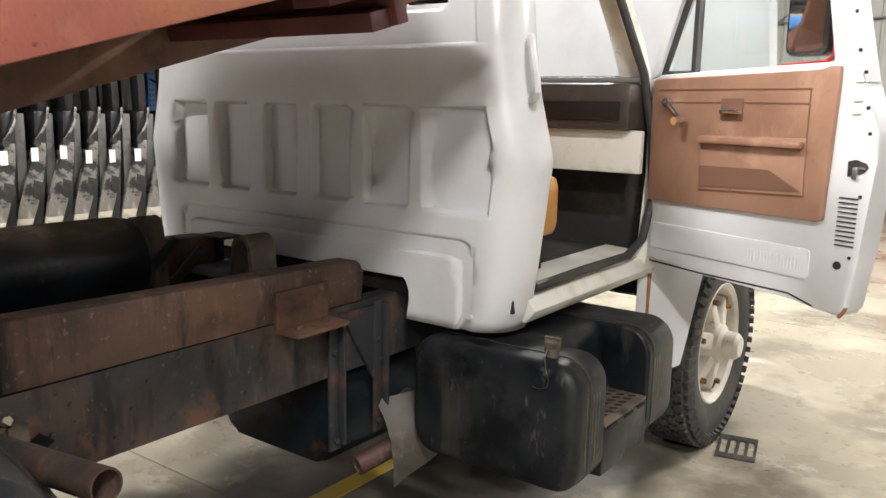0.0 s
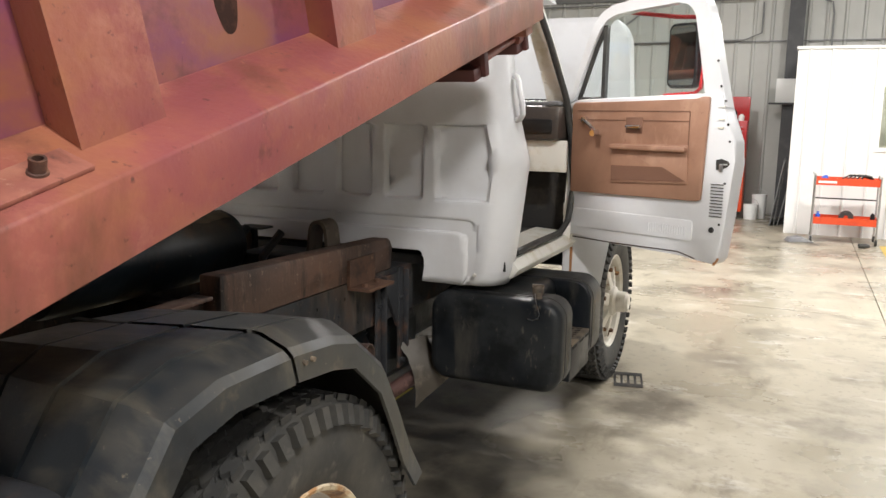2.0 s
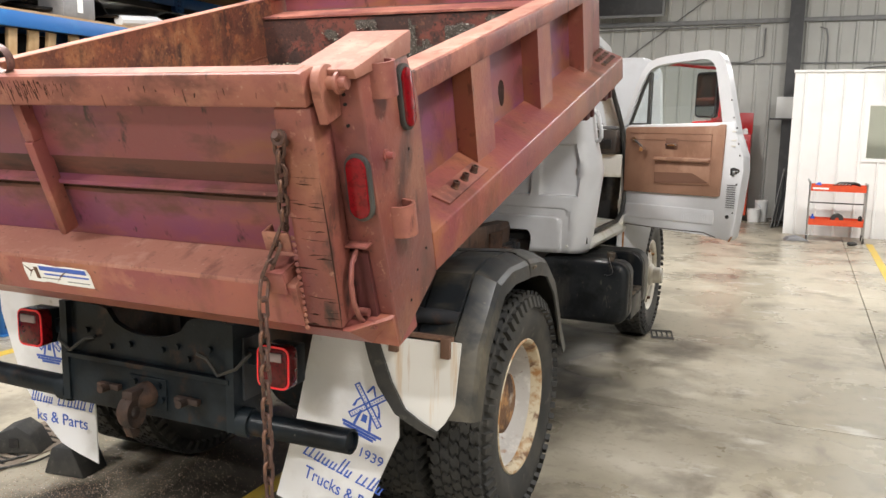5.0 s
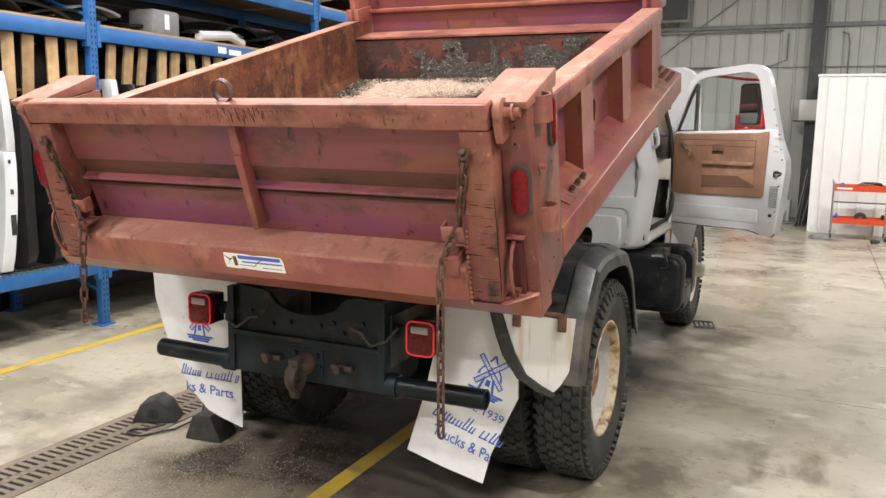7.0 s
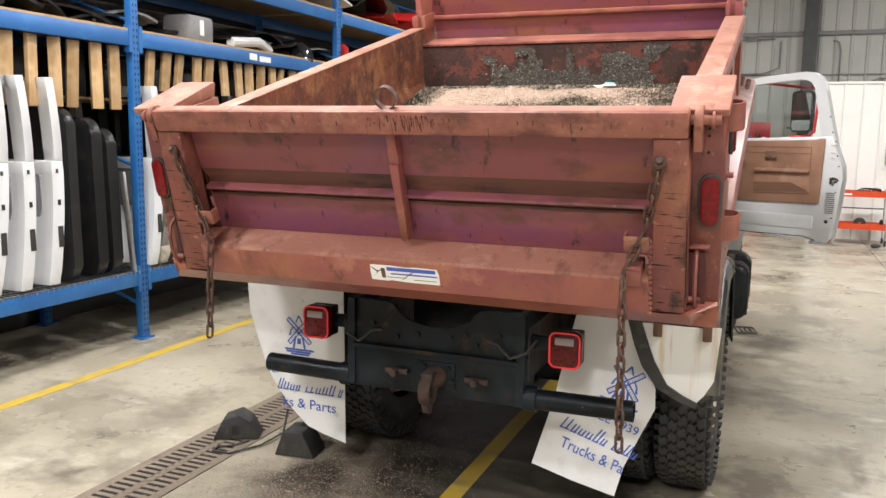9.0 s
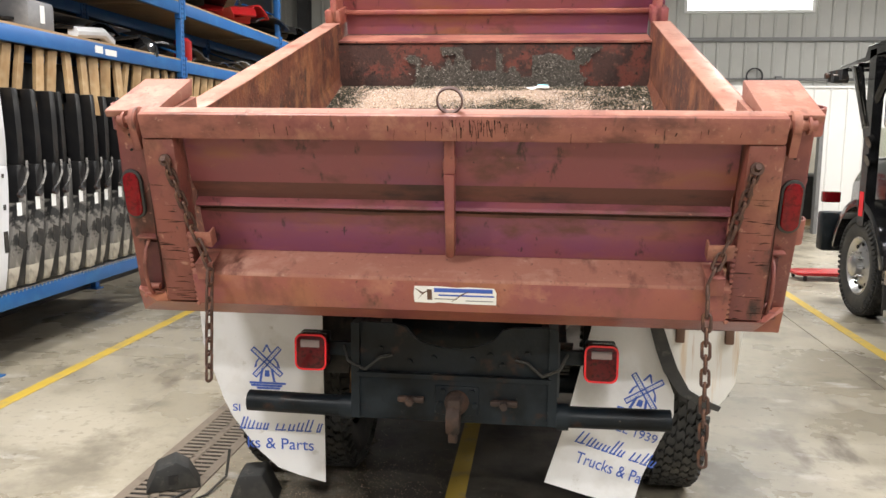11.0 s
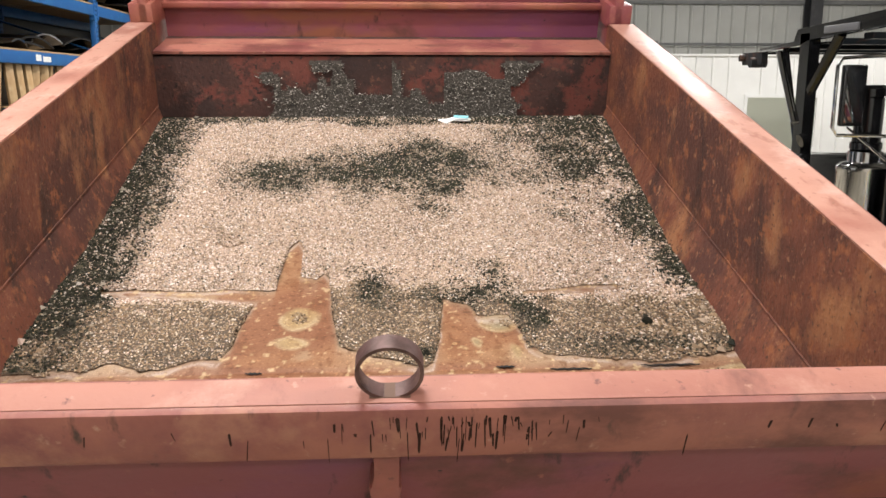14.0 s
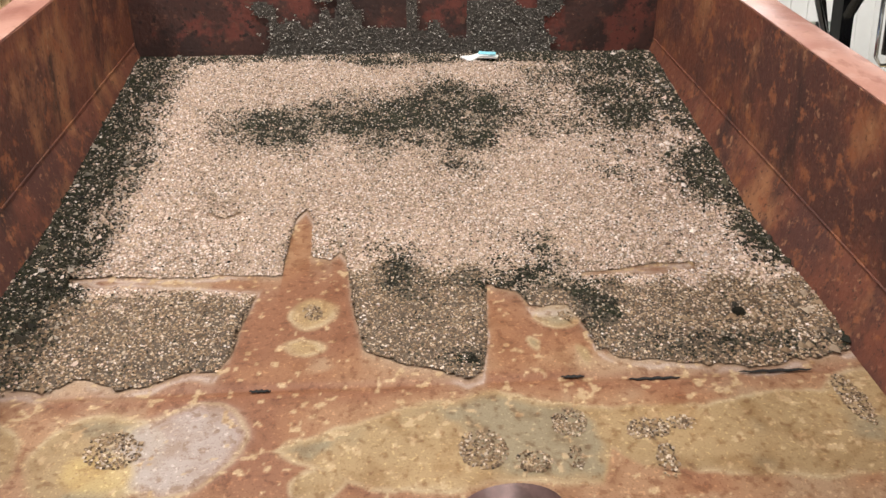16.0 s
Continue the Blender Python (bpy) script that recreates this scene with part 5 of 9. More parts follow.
def front_wheel(s):
    w = part("wheel", TYRE, RUBBER, truck, "front truck tyre", Matrix.Translation((s * 0.958, 5.38, 0.523)))
    turn = pose(0, 0, 0, 0, 90 * s)
    bm = B_()
    lathe(bm, [(0.29, 0.085), (0.305, 0.105), (0.298, 0.108), (0.275, 0.092), (0.266, 0.05), (0.262, -0.04), (0.25, -0.06)], 48, turn)
    part("rim", bm, RIM_CREAM, w, "white painted front rim with rust spots")
    bm = B_()
    lathe(bm, [(0.255, -0.055), (0.12, -0.03), (0.0, -0.03)], 40, turn)
    part("brake_drum", bm, DARK_RUST, w, "dark drum behind the spokes")
    bm = B_()
    lathe(bm, [(0.115, -0.03), (0.115, 0.07), (0.10, 0.095), (0.095, 0.12), (0.070, 0.135), (0.066, 0.19), (0.05, 0.208), (0, 0.212)], 28, turn)
    part("hub", bm, RIM_CREAM, w, "cream painted hub with a round cap")
    for k in range(6):
        a = 60 * k + 15
        q = pose(0, 0, 0, a) if s > 0 else pose(0, 0, 0, a, 0, 180)
        bm = B_()
        vs = box(bm, 0.0, 0.085, -0.034, 0.034, 0.09, 0.265, 0.014)
        for v in vs:
            v.co.y *= 1.3 - 2.2 * (v.co.z - 0.09)
            v.co.x -= 0.20 * (v.co.z - 0.09) - 0.02
        bmesh.ops.transform(bm, matrix=q, verts=vs)
        part("spoke", bm, RIM_CREAM, w)
        bm = B_()
        lathe(bm, [(0, 0.036), (0.014, 0.036), (0.016, 0.012), (0.016, 0), (0, 0)], 6, q @ Matrix.Translation((0.068, 0, 0.222)) @ pose(0, 0, 0, 0, 90))
        box(bm, 0.058, 0.078, -0.020, 0.020, 0.205, 0.262, 0.006, m=q)
        part("wheel_nut", bm, HUB_RUST, w)


for s in (1, -1):
    front_wheel(s)


def rear_fender(s):
    lip = [(0.93, 0.70), (1.01, 0.97), (1.19, 1.18), (1.33, 1.215), (1.54, 1.215), (1.56, 1.215), (1.71, 1.205), (1.82, 1.18), (1.97, 1.07), (2.05, 0.95), (2.14, 0.79), (2.22, 0.68)]
    inn = [(1.03, 0.70), (1.14, 0.98), (1.25, 1.17), (1.33, 1.21), (1.54, 1.205), (1.56, 1.205), (1.75, 1.19), (1.90, 1.155), (2.05, 1.09), (2.14, 0.98), (2.22, 0.82), (2.28, 0.70)]
    # section: distance from the middle and height over the path
    sec = [(0.550, -0.024), (0.550, -0.012), (0.600, 0.000), (0.722, 0.008), (0.725, -0.008), (0.733, -0.008), (0.736, 0.010), (0.893, 0.018), (0.896, 0.000), (0.904, 0.000), (0.907, 0.018), (1.066, 0.024), (1.069, 0.008), (1.077, 0.008), (1.080, 0.025), (1.105, 0.022), (1.165, -0.006), (1.180, -0.024), (1.186, -0.082), (1.178, -0.084), (1.165, -0.032), (1.100, 0.000), (0.700, -0.012)]

    def strip(i0, i1, name, parent):
        rows = []
        bm = B_()
        for i in range(i0, i1 + 1):
            row = []
            for x, d in sec:
                k = min(1, max(0, (x - 0.70) / 0.38))
                y, z = (inn[i][n] * (1 - k) + lip[i][n] * k for n in (0, 1))
                dy, dz = y - 1.67, max(0.12, z - 0.60)
                q = math.hypot(dy * 0.8, dz)
                row.append(bm.verts.new((s * x, y + d * dy * 0.8 / q, z + d * dz / q)))
            rows.append(row)
        m = len(sec)
        for a, c in zip(rows, rows[1:]):
            for j in range(m):
                bm.faces.new((a[j], a[(j + 1) % m], c[(j + 1) % m], c[j]))
        return part(name, bm, PLASTIC, parent, "dusty black plastic fender over the rear wheels" if parent == truck else "", smooth=22)

    f = strip(0, 4, "rear_fender", truck)
    lip[5] = (1.552, 1.217)
    strip(5, 11, "fender_front", f)
    part("fender_seam", boxes((*sorted((s * 0.57, s * 1.06)), 1.535, 1.557, 1.178, 1.209)), RUBBER, f)
    for y in (1.59, 1.62):
        bm = B_()
        rod(bm, (s * 1.17, y, 1.175), (s * 1.190, y, 1.172), 0.006, 8)
        part("rivet", bm, LUG, f)


for s in (1, -1):
    rear_fender(s)


# mud flaps with their blue print
def sheet(bm, pts, y, thick=0.006, m=None):
    """A thin upright sheet."""
    return prism(bm, pts, y, y + thick, "y", m)


def windmill(parent, m):
    """Printed mill: crossed lattice sails, a cap, a house and ground lines."""
    for a in (42, -48):
        bm = B_()
        q = m @ pose(0, 0, 0, 0, a)
        for side in (-1, 1):
            box(bm, -0.092, 0.092, -0.0012, 0, 0.010 * side - 0.0032, 0.010 * side + 0.0032, m=q)
        for x in (-0.090, 0.090):
            box(bm, x - 0.0025, x + 0.0025, -0.0012, 0, -0.010, 0.010, m=q)
        for k in range(14):
            box(bm, -0.080 + 0.0122 * k, -0.0775 + 0.0122 * k, -0.0011, 0, -0.004, 0.004, m=q)
        part("print", bm, BLUE_INK, parent, "blue printed windmill sail", smooth=0)
    for pts in ([(-0.022, 0.045), (-0.004, 0.082), (0.004, 0.082), (0.022, 0.045), (0.014, 0.045), (0.0, 0.072), (-0.014, 0.045)],
                [(-0.062, -0.03), (-0.052, 0.002), (-0.036, 0.022), (-0.032, 0.016), (-0.046, -0.002), (-0.050, -0.026)],
                [(0.062, -0.03), (0.052, 0.002), (0.036, 0.022), (0.032, 0.016), (0.046, -0.002), (0.050, -0.026)],
                [(-0.040, -0.095), (-0.026, -0.03), (-0.016, -0.03), (-0.028, -0.095)],
                [(0.040, -0.095), (0.026, -0.03), (0.016, -0.03), (0.028, -0.095)],
                [(-0.012, -0.070), (-0.010, -0.040), (0.010, -0.040), (0.012, -0.070)]):
        bm = B_()
        prism(bm, pts, -0.0010, 0, "y", m)
        part("print", bm, BLUE_INK, parent, "blue printed mill house", smooth=0)
    for k, (x0, x1) in enumerate(((-0.085, 0.088), (-0.078, 0.070), (-0.050, 0.060))):
        bm = B_()
        box(bm, x0, x1, -0.0010, 0, -0.106 - 0.012 * k, -0.096 - 0.012 * k, m=m)
        part("print", bm, BLUE_INK, parent, "blue printed ground line", smooth=0)


def fit_words(text, x0, x1, z, cap, parent, m):
    ob = words("print", text, cap * 1.38, BLUE_INK, parent, Matrix.Identity(4), "blue printed words")
    xs = [v.co.x for v in ob.data.vertices]
    k = (x1 - x0) / (max(xs) - min(xs))
    ob.matrix_basis = m @ Matrix.Translation((x0 - k * min(xs), -0.001, z)) @ pose(0, 0, 0, 90) @ Matrix.Diagonal((k, 1, 1, 1))


def script_bars(x0, z, widths, parent, m):
    """A line of slanted bars in place of a handwritten name."""
    bm = B_()
    x = x0
    for n, wd in enumerate(widths):
        if wd > 0:
            h = 0.034 + 0.026 * (n % 4 == 0) + 0.010 * (n % 3 == 1)
            for dx in (0.0, wd * 0.5):
                prism(bm, [(x + dx, z), (x + dx + 0.007, z), (x + dx + 0.007 + h * 0.35, z + h), (x + dx + h * 0.35, z + h)], -0.0011, 0, "y", m)
            prism(bm, [(x + 0.004, z), (x + wd * 0.9, z + 0.002), (x + wd * 0.9, z + 0.008), (x + 0.004, z + 0.006)], -0.0010, 0, "y", m)
        x += abs(wd)
    part("print", bm, BLUE_INK, parent, "blue printed script lettering", smooth=0)


def mud_flaps():
    bm = B_()
    sheet(bm, [(-1.08, 1.12), (-1.065, 0.92), (-1.02, 0.79), (-0.975, 0.66), (-0.93, 0.57), (-0.82, 0.425), (-0.715, 0.335), (-0.62, 0.305), (-0.49, 0.275), (-0.50, 1.12)], 0.75, m=Matrix.Translation((-0.134, 0.14, -0.063)))
    f = part("mud_flap", bm, FLAP, truck, "white rubber mud flap with blue print, cut at the corner")
    here = Matrix.Translation((-0.134, 0.8895, -0.063))
    windmill(f, here @ Matrix.Translation((-0.762, 0, 0.842)))
    script_bars(-0.90, 0.515, (0.035, 0.04, 0.035, 0.03, -0.03, 0.06, 0.04, 0.04, 0.04, -0.015, 0.025), f, here)
    fit_words("ks & Parts", -0.862, -0.545, 0.427, 0.055, f, here)
    fit_words("SI", -0.93, -0.895, 0.60, 0.036, f, here)
    lean = pose(0.612, 0.845, 0.98, 0, 17, 0)
    bm = B_()
    sheet(bm, [(-0.06, 0.12), (0.25, 0.09), (0.30, -0.06), (0.375, -0.15), (0.405, -0.24), (0.385, -0.40), (0.37, -0.55), (0.378, -0.695), (0.18, -0.713), (-0.018, -0.72), (-0.02, -0.40)], 0, m=lean)
    f = part("mud_flap", bm, FLAP, truck, "white rubber mud flap with blue print, hanging askew")
    lean = lean @ Matrix.Translation((0, -0.0005, 0))
    windmill(f, lean @ Matrix.Translation((0.252, 0, -0.18)))
    fit_words("SINCE 1939", 0.10, 0.375, -0.385, 0.040, f, lean)
    script_bars(0.045, -0.495, (0.05, 0.035, 0.035, 0.035, 0.035, 0.03, -0.025, 0.05, 0.035, 0.03), f, lean)
    fit_words("Trucks & Pa", 0.075, 0.372, -0.582, 0.055, f, lean)
    # small white sheet and rubber edge beside the tyre
    bm = B_()
    sheet(bm, [(0.83, 1.03), (1.185, 1.03), (1.165, 0.80), (1.13, 0.735), (1.10, 0.70), (0.98, 0.74), (0.89, 0.86)], 0.80)
    w = part("flap_sheet", bm, FLAP_RUSTY, truck, "white sheet streaked with rust")
    for x in (0.93, 1.13):
        part("clamp", boxes((x - 0.018, x + 0.018, 0.785, 0.82, 0.97, 1.045), bevel=0.004), RUST_BROWN, w)
    part("clamp_bar", boxes((0.84, 1.15, 0.80, 0.825, 1.02, 1.045), bevel=0.004), RUST_BROWN, w)
    left, right = [(0.80, 1.05), (0.835, 0.93), (0.87, 0.84), (0.94, 0.745), (1.03, 0.70), (1.10, 0.68)], [(1.11, 0.70), (1.05, 0.725), (0.98, 0.765), (0.925, 0.86), (0.89, 0.95), (0.855, 1.05)]
    bm = B_()
    sheet(bm, left + right, 0.785, 0.012)
    part("rubber_strip", bm, RUBBER, truck, "bent black rubber strip between the flaps")


mud_flaps()


# fuel tank with step well
def tank_block(bm, x0, x1, z0, z1, r, y0, y1, e0, e1):
    """A rounded section drawn along y, its end edges rolled over by e0 and e1."""
    rows = []
    for y, sign, e in ((y0, 1, e0), (y1, -1, e1)):
        for k in range(6) if sign > 0 else range(5, -1, -1):
            a = math.radians(90 * k / 5)
            i = e * (1 - math.sin(a))
            rows.append([bm.verts.new((px, y + sign * e * (1 - math.cos(a)), pz)) for px, pz in round_rect(x0 + i, x1 - i, z0 + i, z1 - i, r - i * 0.7, 8)])
    n = len(rows[0])
    for p, q in zip(rows, rows[1:]):
        for j in range(n):
            bm.faces.new((p[j], p[(j + 1) % n], q[(j + 1) % n], q[j]))
    bm.faces.new(rows[0])
    bm.faces.new(rows[-1][::-1])


def tank_band(bm, x0, x1, z0, z1, r, y0, y1, grow):
    ring = [[bm.verts.new((px, y, pz)) for px, pz in round_rect(x0 - g, x1 + g, z0 - g, z1 + g, r + g, 8)] for y, g in ((y0, 0.0), (y0, grow), (y1, grow), (y1, 0.0))]
    n = len(ring[0])
    for p, q in zip(ring, ring[1:]):
        for j in range(n):
            bm.faces.new((p[j], p[(j + 1) % n], q[(j + 1) % n], q[j]))


def fuel_tank():
    bm = B_()
    tank_block(bm, 0.60, 1.225, 0.49, 0.905, 0.088, 3.50, 3.715, 0.042, 0.024)
    t = part("fuel_tank", bm, TANKM, truck, "scuffed dark blue-black steel fuel tank with a step", smooth=50)
    bm = B_()
    prism(bm, round_rect(0.60, 1.045, 0.492, 0.903, 0.05, 5), 3.69, 4.08, "y", bevel=0.006)
    part("tank_middle", bm, TANKM, t)
    bm = B_()
    tank_block(bm, 0.60, 1.225, 0.49, 0.907, 0.10, 4.045, 4.315, 0.012, 0.05)
    part("step_end", bm, TANKM, t, smooth=50)
    for y in (3.588, 4.085):
        bm = B_()
        tank_band(bm, 0.60, 1.225, 0.49, 0.906, 0.09, y, y + 0.009, 0.0025)
        part("strap", bm, RUBBER, t)
    part("step", boxes((1.03, 1.222, 3.70, 4.06, 0.495, 0.66), bevel=0.008), TANKM, t)
    tread = part("step_tread", boxes((1.045, 1.224, 3.715, 4.045, 0.660, 0.672), bevel=0.003), LUG, t, "worn dusty step tread with oval holes")
    for k in range(4):
        for j in range(8):
            bm = B_()
            prism(bm, [(0.015 * math.cos(a), 0.0075 * math.sin(a)) for a in (math.pi * i / 5 for i in range(10))], 0.0, 0.0012, "z", pose(1.068 + 0.038 * k, 3.735 + 0.038 * j + 0.012 * (k % 2), 0.672, 0, 0, 35))
            part("tread_hole", bm, PIT, tread)
    for y0, y1 in ((3.73, 3.80), (3.86, 3.93), (3.97, 4.03)):
        part("lip_slot", boxes((1.2235, 1.2255, y0, y1, 0.646, 0.656)), PIT, tread)
    bm = B_()
    lathe(bm, [(0.020, 0), (0.020, 0.022), (0.026, 0.024), (0.026, 0.054), (0.021, 0.060), (0, 0.060)], 16, pose(1.095, 3.575, 0.900))
    box(bm, 1.070, 1.122, 3.568, 3.582, 0.952, 0.968)
    part("filler_cap", bm, LUG, t, "black fuel filler cap")
    bm = B_()
    pipe(bm, [(1.09, 3.55, 0.93), (1.10, 3.52, 0.915), (1.115, 3.503, 0.885), (1.128, 3.497, 0.852), (1.122, 3.496, 0.832), (1.095, 3.496, 0.822), (1.075, 3.496, 0.826)], 0.0016, 5)
    part("wire", bm, STEEL, t)
    for y, z, n in ((3.62, 0.88, 5), (4.15, 0.88, 3)):
        bm = B_()
        for k in range(n):
            box(bm, 1.2245, 1.2258, y - 0.05 + 0.021 * k, y - 0.046 + 0.021 * k, z - 0.30 + 0.03 * (k % 3), z - 0.08)
        part("scuff", bm, DUSTY_BLACK, t, "dusty scuff marks")


fuel_tank()


# cab
def smooth01(x):
    x = np.clip(x, 0, 1)
    return x * x * (3 - 2 * x)


def cab_half(z):
    """Half width of the cab at a height."""
    return np.interp(z, [0.93, 1.0, 1.15, 1.50, 1.60, 1.70, 1.85, 2.0, 2.3, 2.42], [0.90, 0.925, 0.945, 0.985, 0.958, 0.932, 0.908, 0.885, 0.81, 0.74])


def cab_shell():
    panels = ((-0.735, -0.519), (-0.448, -0.266), (-0.180, 0.000), (0.075, 0.265), (0.335, 0.533), (0.594, 0.850))
    fine = lambda marks, lo, hi, step: np.unique(np.round(np.concatenate([np.arange(lo, hi + 1e-6, step)] + [m + np.linspace(-0.012, 0.012, 7) for m in marks]), 4))
    zs = fine((0.99, 1.083, 1.17, 1.235, 1.315, 1.33, 1.645, 1.662, 1.852), 0.935, 2.36, 0.035)
    zs = zs[(zs >= 0.935) & (zs <= 2.36)]
    edges = [e for p in panels for e in p] + [-0.71, -0.655, 0.752, 0.808, 0.82, -0.82, 0.545, -0.545]
    xs = fine(edges, -0.855, 0.855, 0.04)
    xs = xs[np.abs(xs) < 0.856]
    ts = np.concatenate([np.linspace(-1, -0.9, 14)[:-1], 0.9 * xs / 0.856, np.linspace(0.9, 1, 14)[1:]])

    def rounded(x, z, x0, x1, z0, z1, r):
        """Signed distance to a rounded rectangle."""
        qx, qz = abs(x - (x0 + x1) / 2) - (x1 - x0) / 2 + r, abs(z - (z0 + z1) / 2) - (z1 - z0) / 2 + r
        return math.hypot(max(qx, 0), max(qz, 0)) + min(max(qx, qz), 0) - r

    bm = B_()
    grid = []
    for z in zs:
        half, row = float(cab_half(z)), []
        r = 0.13
        for t in ts:
            s = -1 if t < 0 else 1
            a = abs(t)
            if a <= 0.9:
                x, y = s * (half - r) * a / 0.9, 3.56
            else:
                k = (a - 0.9) / 0.1
                if k < 0.6:
                    th = math.pi / 2 * k / 0.6
                    x, y = s * (half - r + r * math.sin(th)), 3.56 + r * (1 - math.cos(th))
                else:
                    x, y = s * half, 3.56 + r + (k - 0.6) / 0.4 * 0.035
            if a <= 0.9:
                # six pressed panels, the swage lines over the cutout, the window recess
                d = min(rounded(x, z, x0, x1, 1.315, 1.662, 0.026) for x0, x1 in panels)
                y += 0.036 * float(smooth01(0.5 - d / 0.010))
                y += 0.010 * float(smooth01(0.5 - rounded(x, z, -0.71, 0.808, 0.6, 1.235, 0.06) / 0.009))
                y -= 0.018 * float(smooth01(0.5 - rounded(x, z, -0.655, 0.752, 0.6, 1.17, 0.05) / 0.009))
                y += 0.030 * float(smooth01(0.5 - rounded(x, z, -0.82, 0.82, 1.852, 2.6, 0.03) / 0.013)) + 0.13 * max(0, z - 1.87)
            else:
                y += 0.13 * max(0, z - 1.87)
            if z < 1.1 and 0.45 < a < 0.8:
                # the frame cutout widens downwards and has rounded upper corners
                near = 1 - abs(a - 0.6) / 0.2
                x += s * max(0, near) * (0.10 * max(0, 1.083 - z) - 0.05 * (1 - math.sqrt(max(0, 1 - (max(0, z - 1.03) / 0.054) ** 2))))
            row.append(bm.verts.new((x, y, z)))
        grid.append(row)
    for i in range(len(zs) - 1):
        for j in range(len(ts) - 1):
            mid = abs(ts[j] + ts[j + 1]) / 2
            if mid < 0.60 and zs[i] < 1.078:
                continue
            if mid < 0.78 and 1.95 < zs[i] < 2.27:
                continue
            bm.faces.new((grid[i][j], grid[i][j + 1], grid[i + 1][j + 1], grid[i + 1][j]))
    for v in [v for v in bm.verts if not v.link_faces]:
        bm.verts.remove(v)
    body = part("cab", bm, WHITE, truck, "white cab back with six pressed panels", smooth=60)
    so = body.modifiers.new("thickness", "SOLIDIFY")
    so.thickness, so.offset = 0.012, 0
    # roof, windscreen posts, sills, floor
    bm = B_()
    prism(bm, [(3.60, 2.345), (3.66, 2.39), (3.85, 2.42), (4.4, 2.44), (4.75, 2.40), (4.85, 2.34), (4.75, 2.34), (4.4, 2.38), (3.85, 2.37), (3.62, 2.335)], -0.76, 0.76, "x")
    part("roof", bm, WHITE, body)
    for s in (1, -1):
        bm = B_()
        prism(bm, [(4.66, 1.70), (4.78, 1.70), (4.70, 1.95), (4.50, 2.36), (4.42, 2.36), (4.60, 1.95)], *sorted((s * 0.80, s * 0.90)), "x", bevel=0.01)
        sh = [v for v in bm.verts]
        for v in sh:
            v.co.x -= s * 0.22 * max(0, v.co.z - 1.75)
        part("windscreen_post", bm, WHITE_DIRTY, body)
        bm = B_()
        prism(bm, [(4.62, 0.98), (4.80, 0.95), (4.80, 1.75), (4.66, 1.75), (4.70, 1.4)], *sorted((s * 0.905, s * 0.95)), "x", bevel=0.01)
        part("hinge_post", bm, WHITE_DIRTY, body)
        bm = B_()
        prism(bm, [(s * 0.70, 1.06), (s * 0.93, 1.045), (s * 0.965, 1.0), (s * 0.93, 0.955), (s * 0.70, 0.955)], 3.69, 4.78, "y", bevel=0.008)
        part("sill", bm, WHITE_DIRTY, body, "scuffed grimy white door sill")
        # dark rubber seal along the opening's front edge
        bm = B_()
        pipe(bm, [(s * 0.93, 3.74, 1.07), (s * 0.93, 4.12, 1.075), (s * 0.935, 4.48, 1.075), (s * 0.945, 4.60, 1.13), (s * 0.95, 4.665, 1.3), (s * 0.935, 4.66, 1.55), (s * 0.91, 4.60, 1.8), (s * 0.84, 4.47, 2.1), (s * 0.775, 4.37, 2.33)], 0.018, 8)
        part("door_seal", bm, RUBBER, body)
    part("cab_floor", boxes((-0.92, 0.92, 3.62, 4.85, 1.0, 1.045)), DARK, body, "dirty dark cab floor", smooth=0)
    part("firewall", boxes((-0.92, 0.92, 4.82, 4.87, 0.95, 1.765)), DARK, body, smooth=0)
    bm = boxes((-0.90, 0.90, 4.50, 4.82, 1.575, 1.765), bevel=0.025)
    part("dashboard", bm, DASH, body, "brown dashboard with a black trim strip")
    part("dash_trim", boxes((0.18, 0.86, 4.485, 4.50, 1.615, 1.69), bevel=0.004), DOOR_BLACK, body)
    part("dash_panel", boxes((0.05, 0.93, 4.56, 4.60, 1.40, 1.575), bevel=0.008), WHITE_DIRTY, body, "pale lower dash panel")
    bm = B_()
    rod(bm, (0.40, 4.56, 1.52), (0.40, 4.54, 1.52), 0.018)
    part("knob", bm, RUST_BROWN, body)
    part("dash_pad", boxes((-0.88, 0.88, 4.55, 4.92, 1.765, 1.79), bevel=0.010), GREY_PLASTIC, body)
    bm = boxes((-0.80, 0.80, 3.72, 4.16, 1.18, 1.42), bevel=0.05)
    seat = part("bench_seat", bm, ORANGE, truck, "orange vinyl bench seat")
    part("seat_back", boxes((-0.80, 0.80, 3.64, 3.80, 1.38, 1.85), bevel=0.05), ORANGE, seat)
    part("seat_base", boxes((-0.75, 0.75, 3.72, 4.1, 1.045, 1.19)), DARK, seat)
    # cowl with louvres, windscreen
    part("cowl", boxes((-0.90, 0.90, 4.92, 5.25, 1.76, 1.80), bevel=0.01), WHITE, body)
    for k in range(36):
        part("louvre", boxes((-0.68 + 0.038 * k, -0.655 + 0.038 * k, 4.98, 5.06, 1.798, 1.81)), DARK, body)
    # grab handle on the rear corner
    bm = B_()
    pipe(bm, [(0.925, 3.66, 1.875), (0.945, 3.63, 1.872), (0.962, 3.61, 1.85), (0.972, 3.605, 1.80), (0.985, 3.605, 1.75), (0.985, 3.61, 1.71), (0.970, 3.625, 1.69), (0.945, 3.65, 1.685)], 0.013, 8)
    part("grab_handle", bm, WHITE, body)
    bm = B_()
    rod(bm, (0.80, 3.555, 0.985), (0.80, 3.545, 0.985), 0.009, 8)
    part("rivet", bm, WHITE_DIRTY, body)
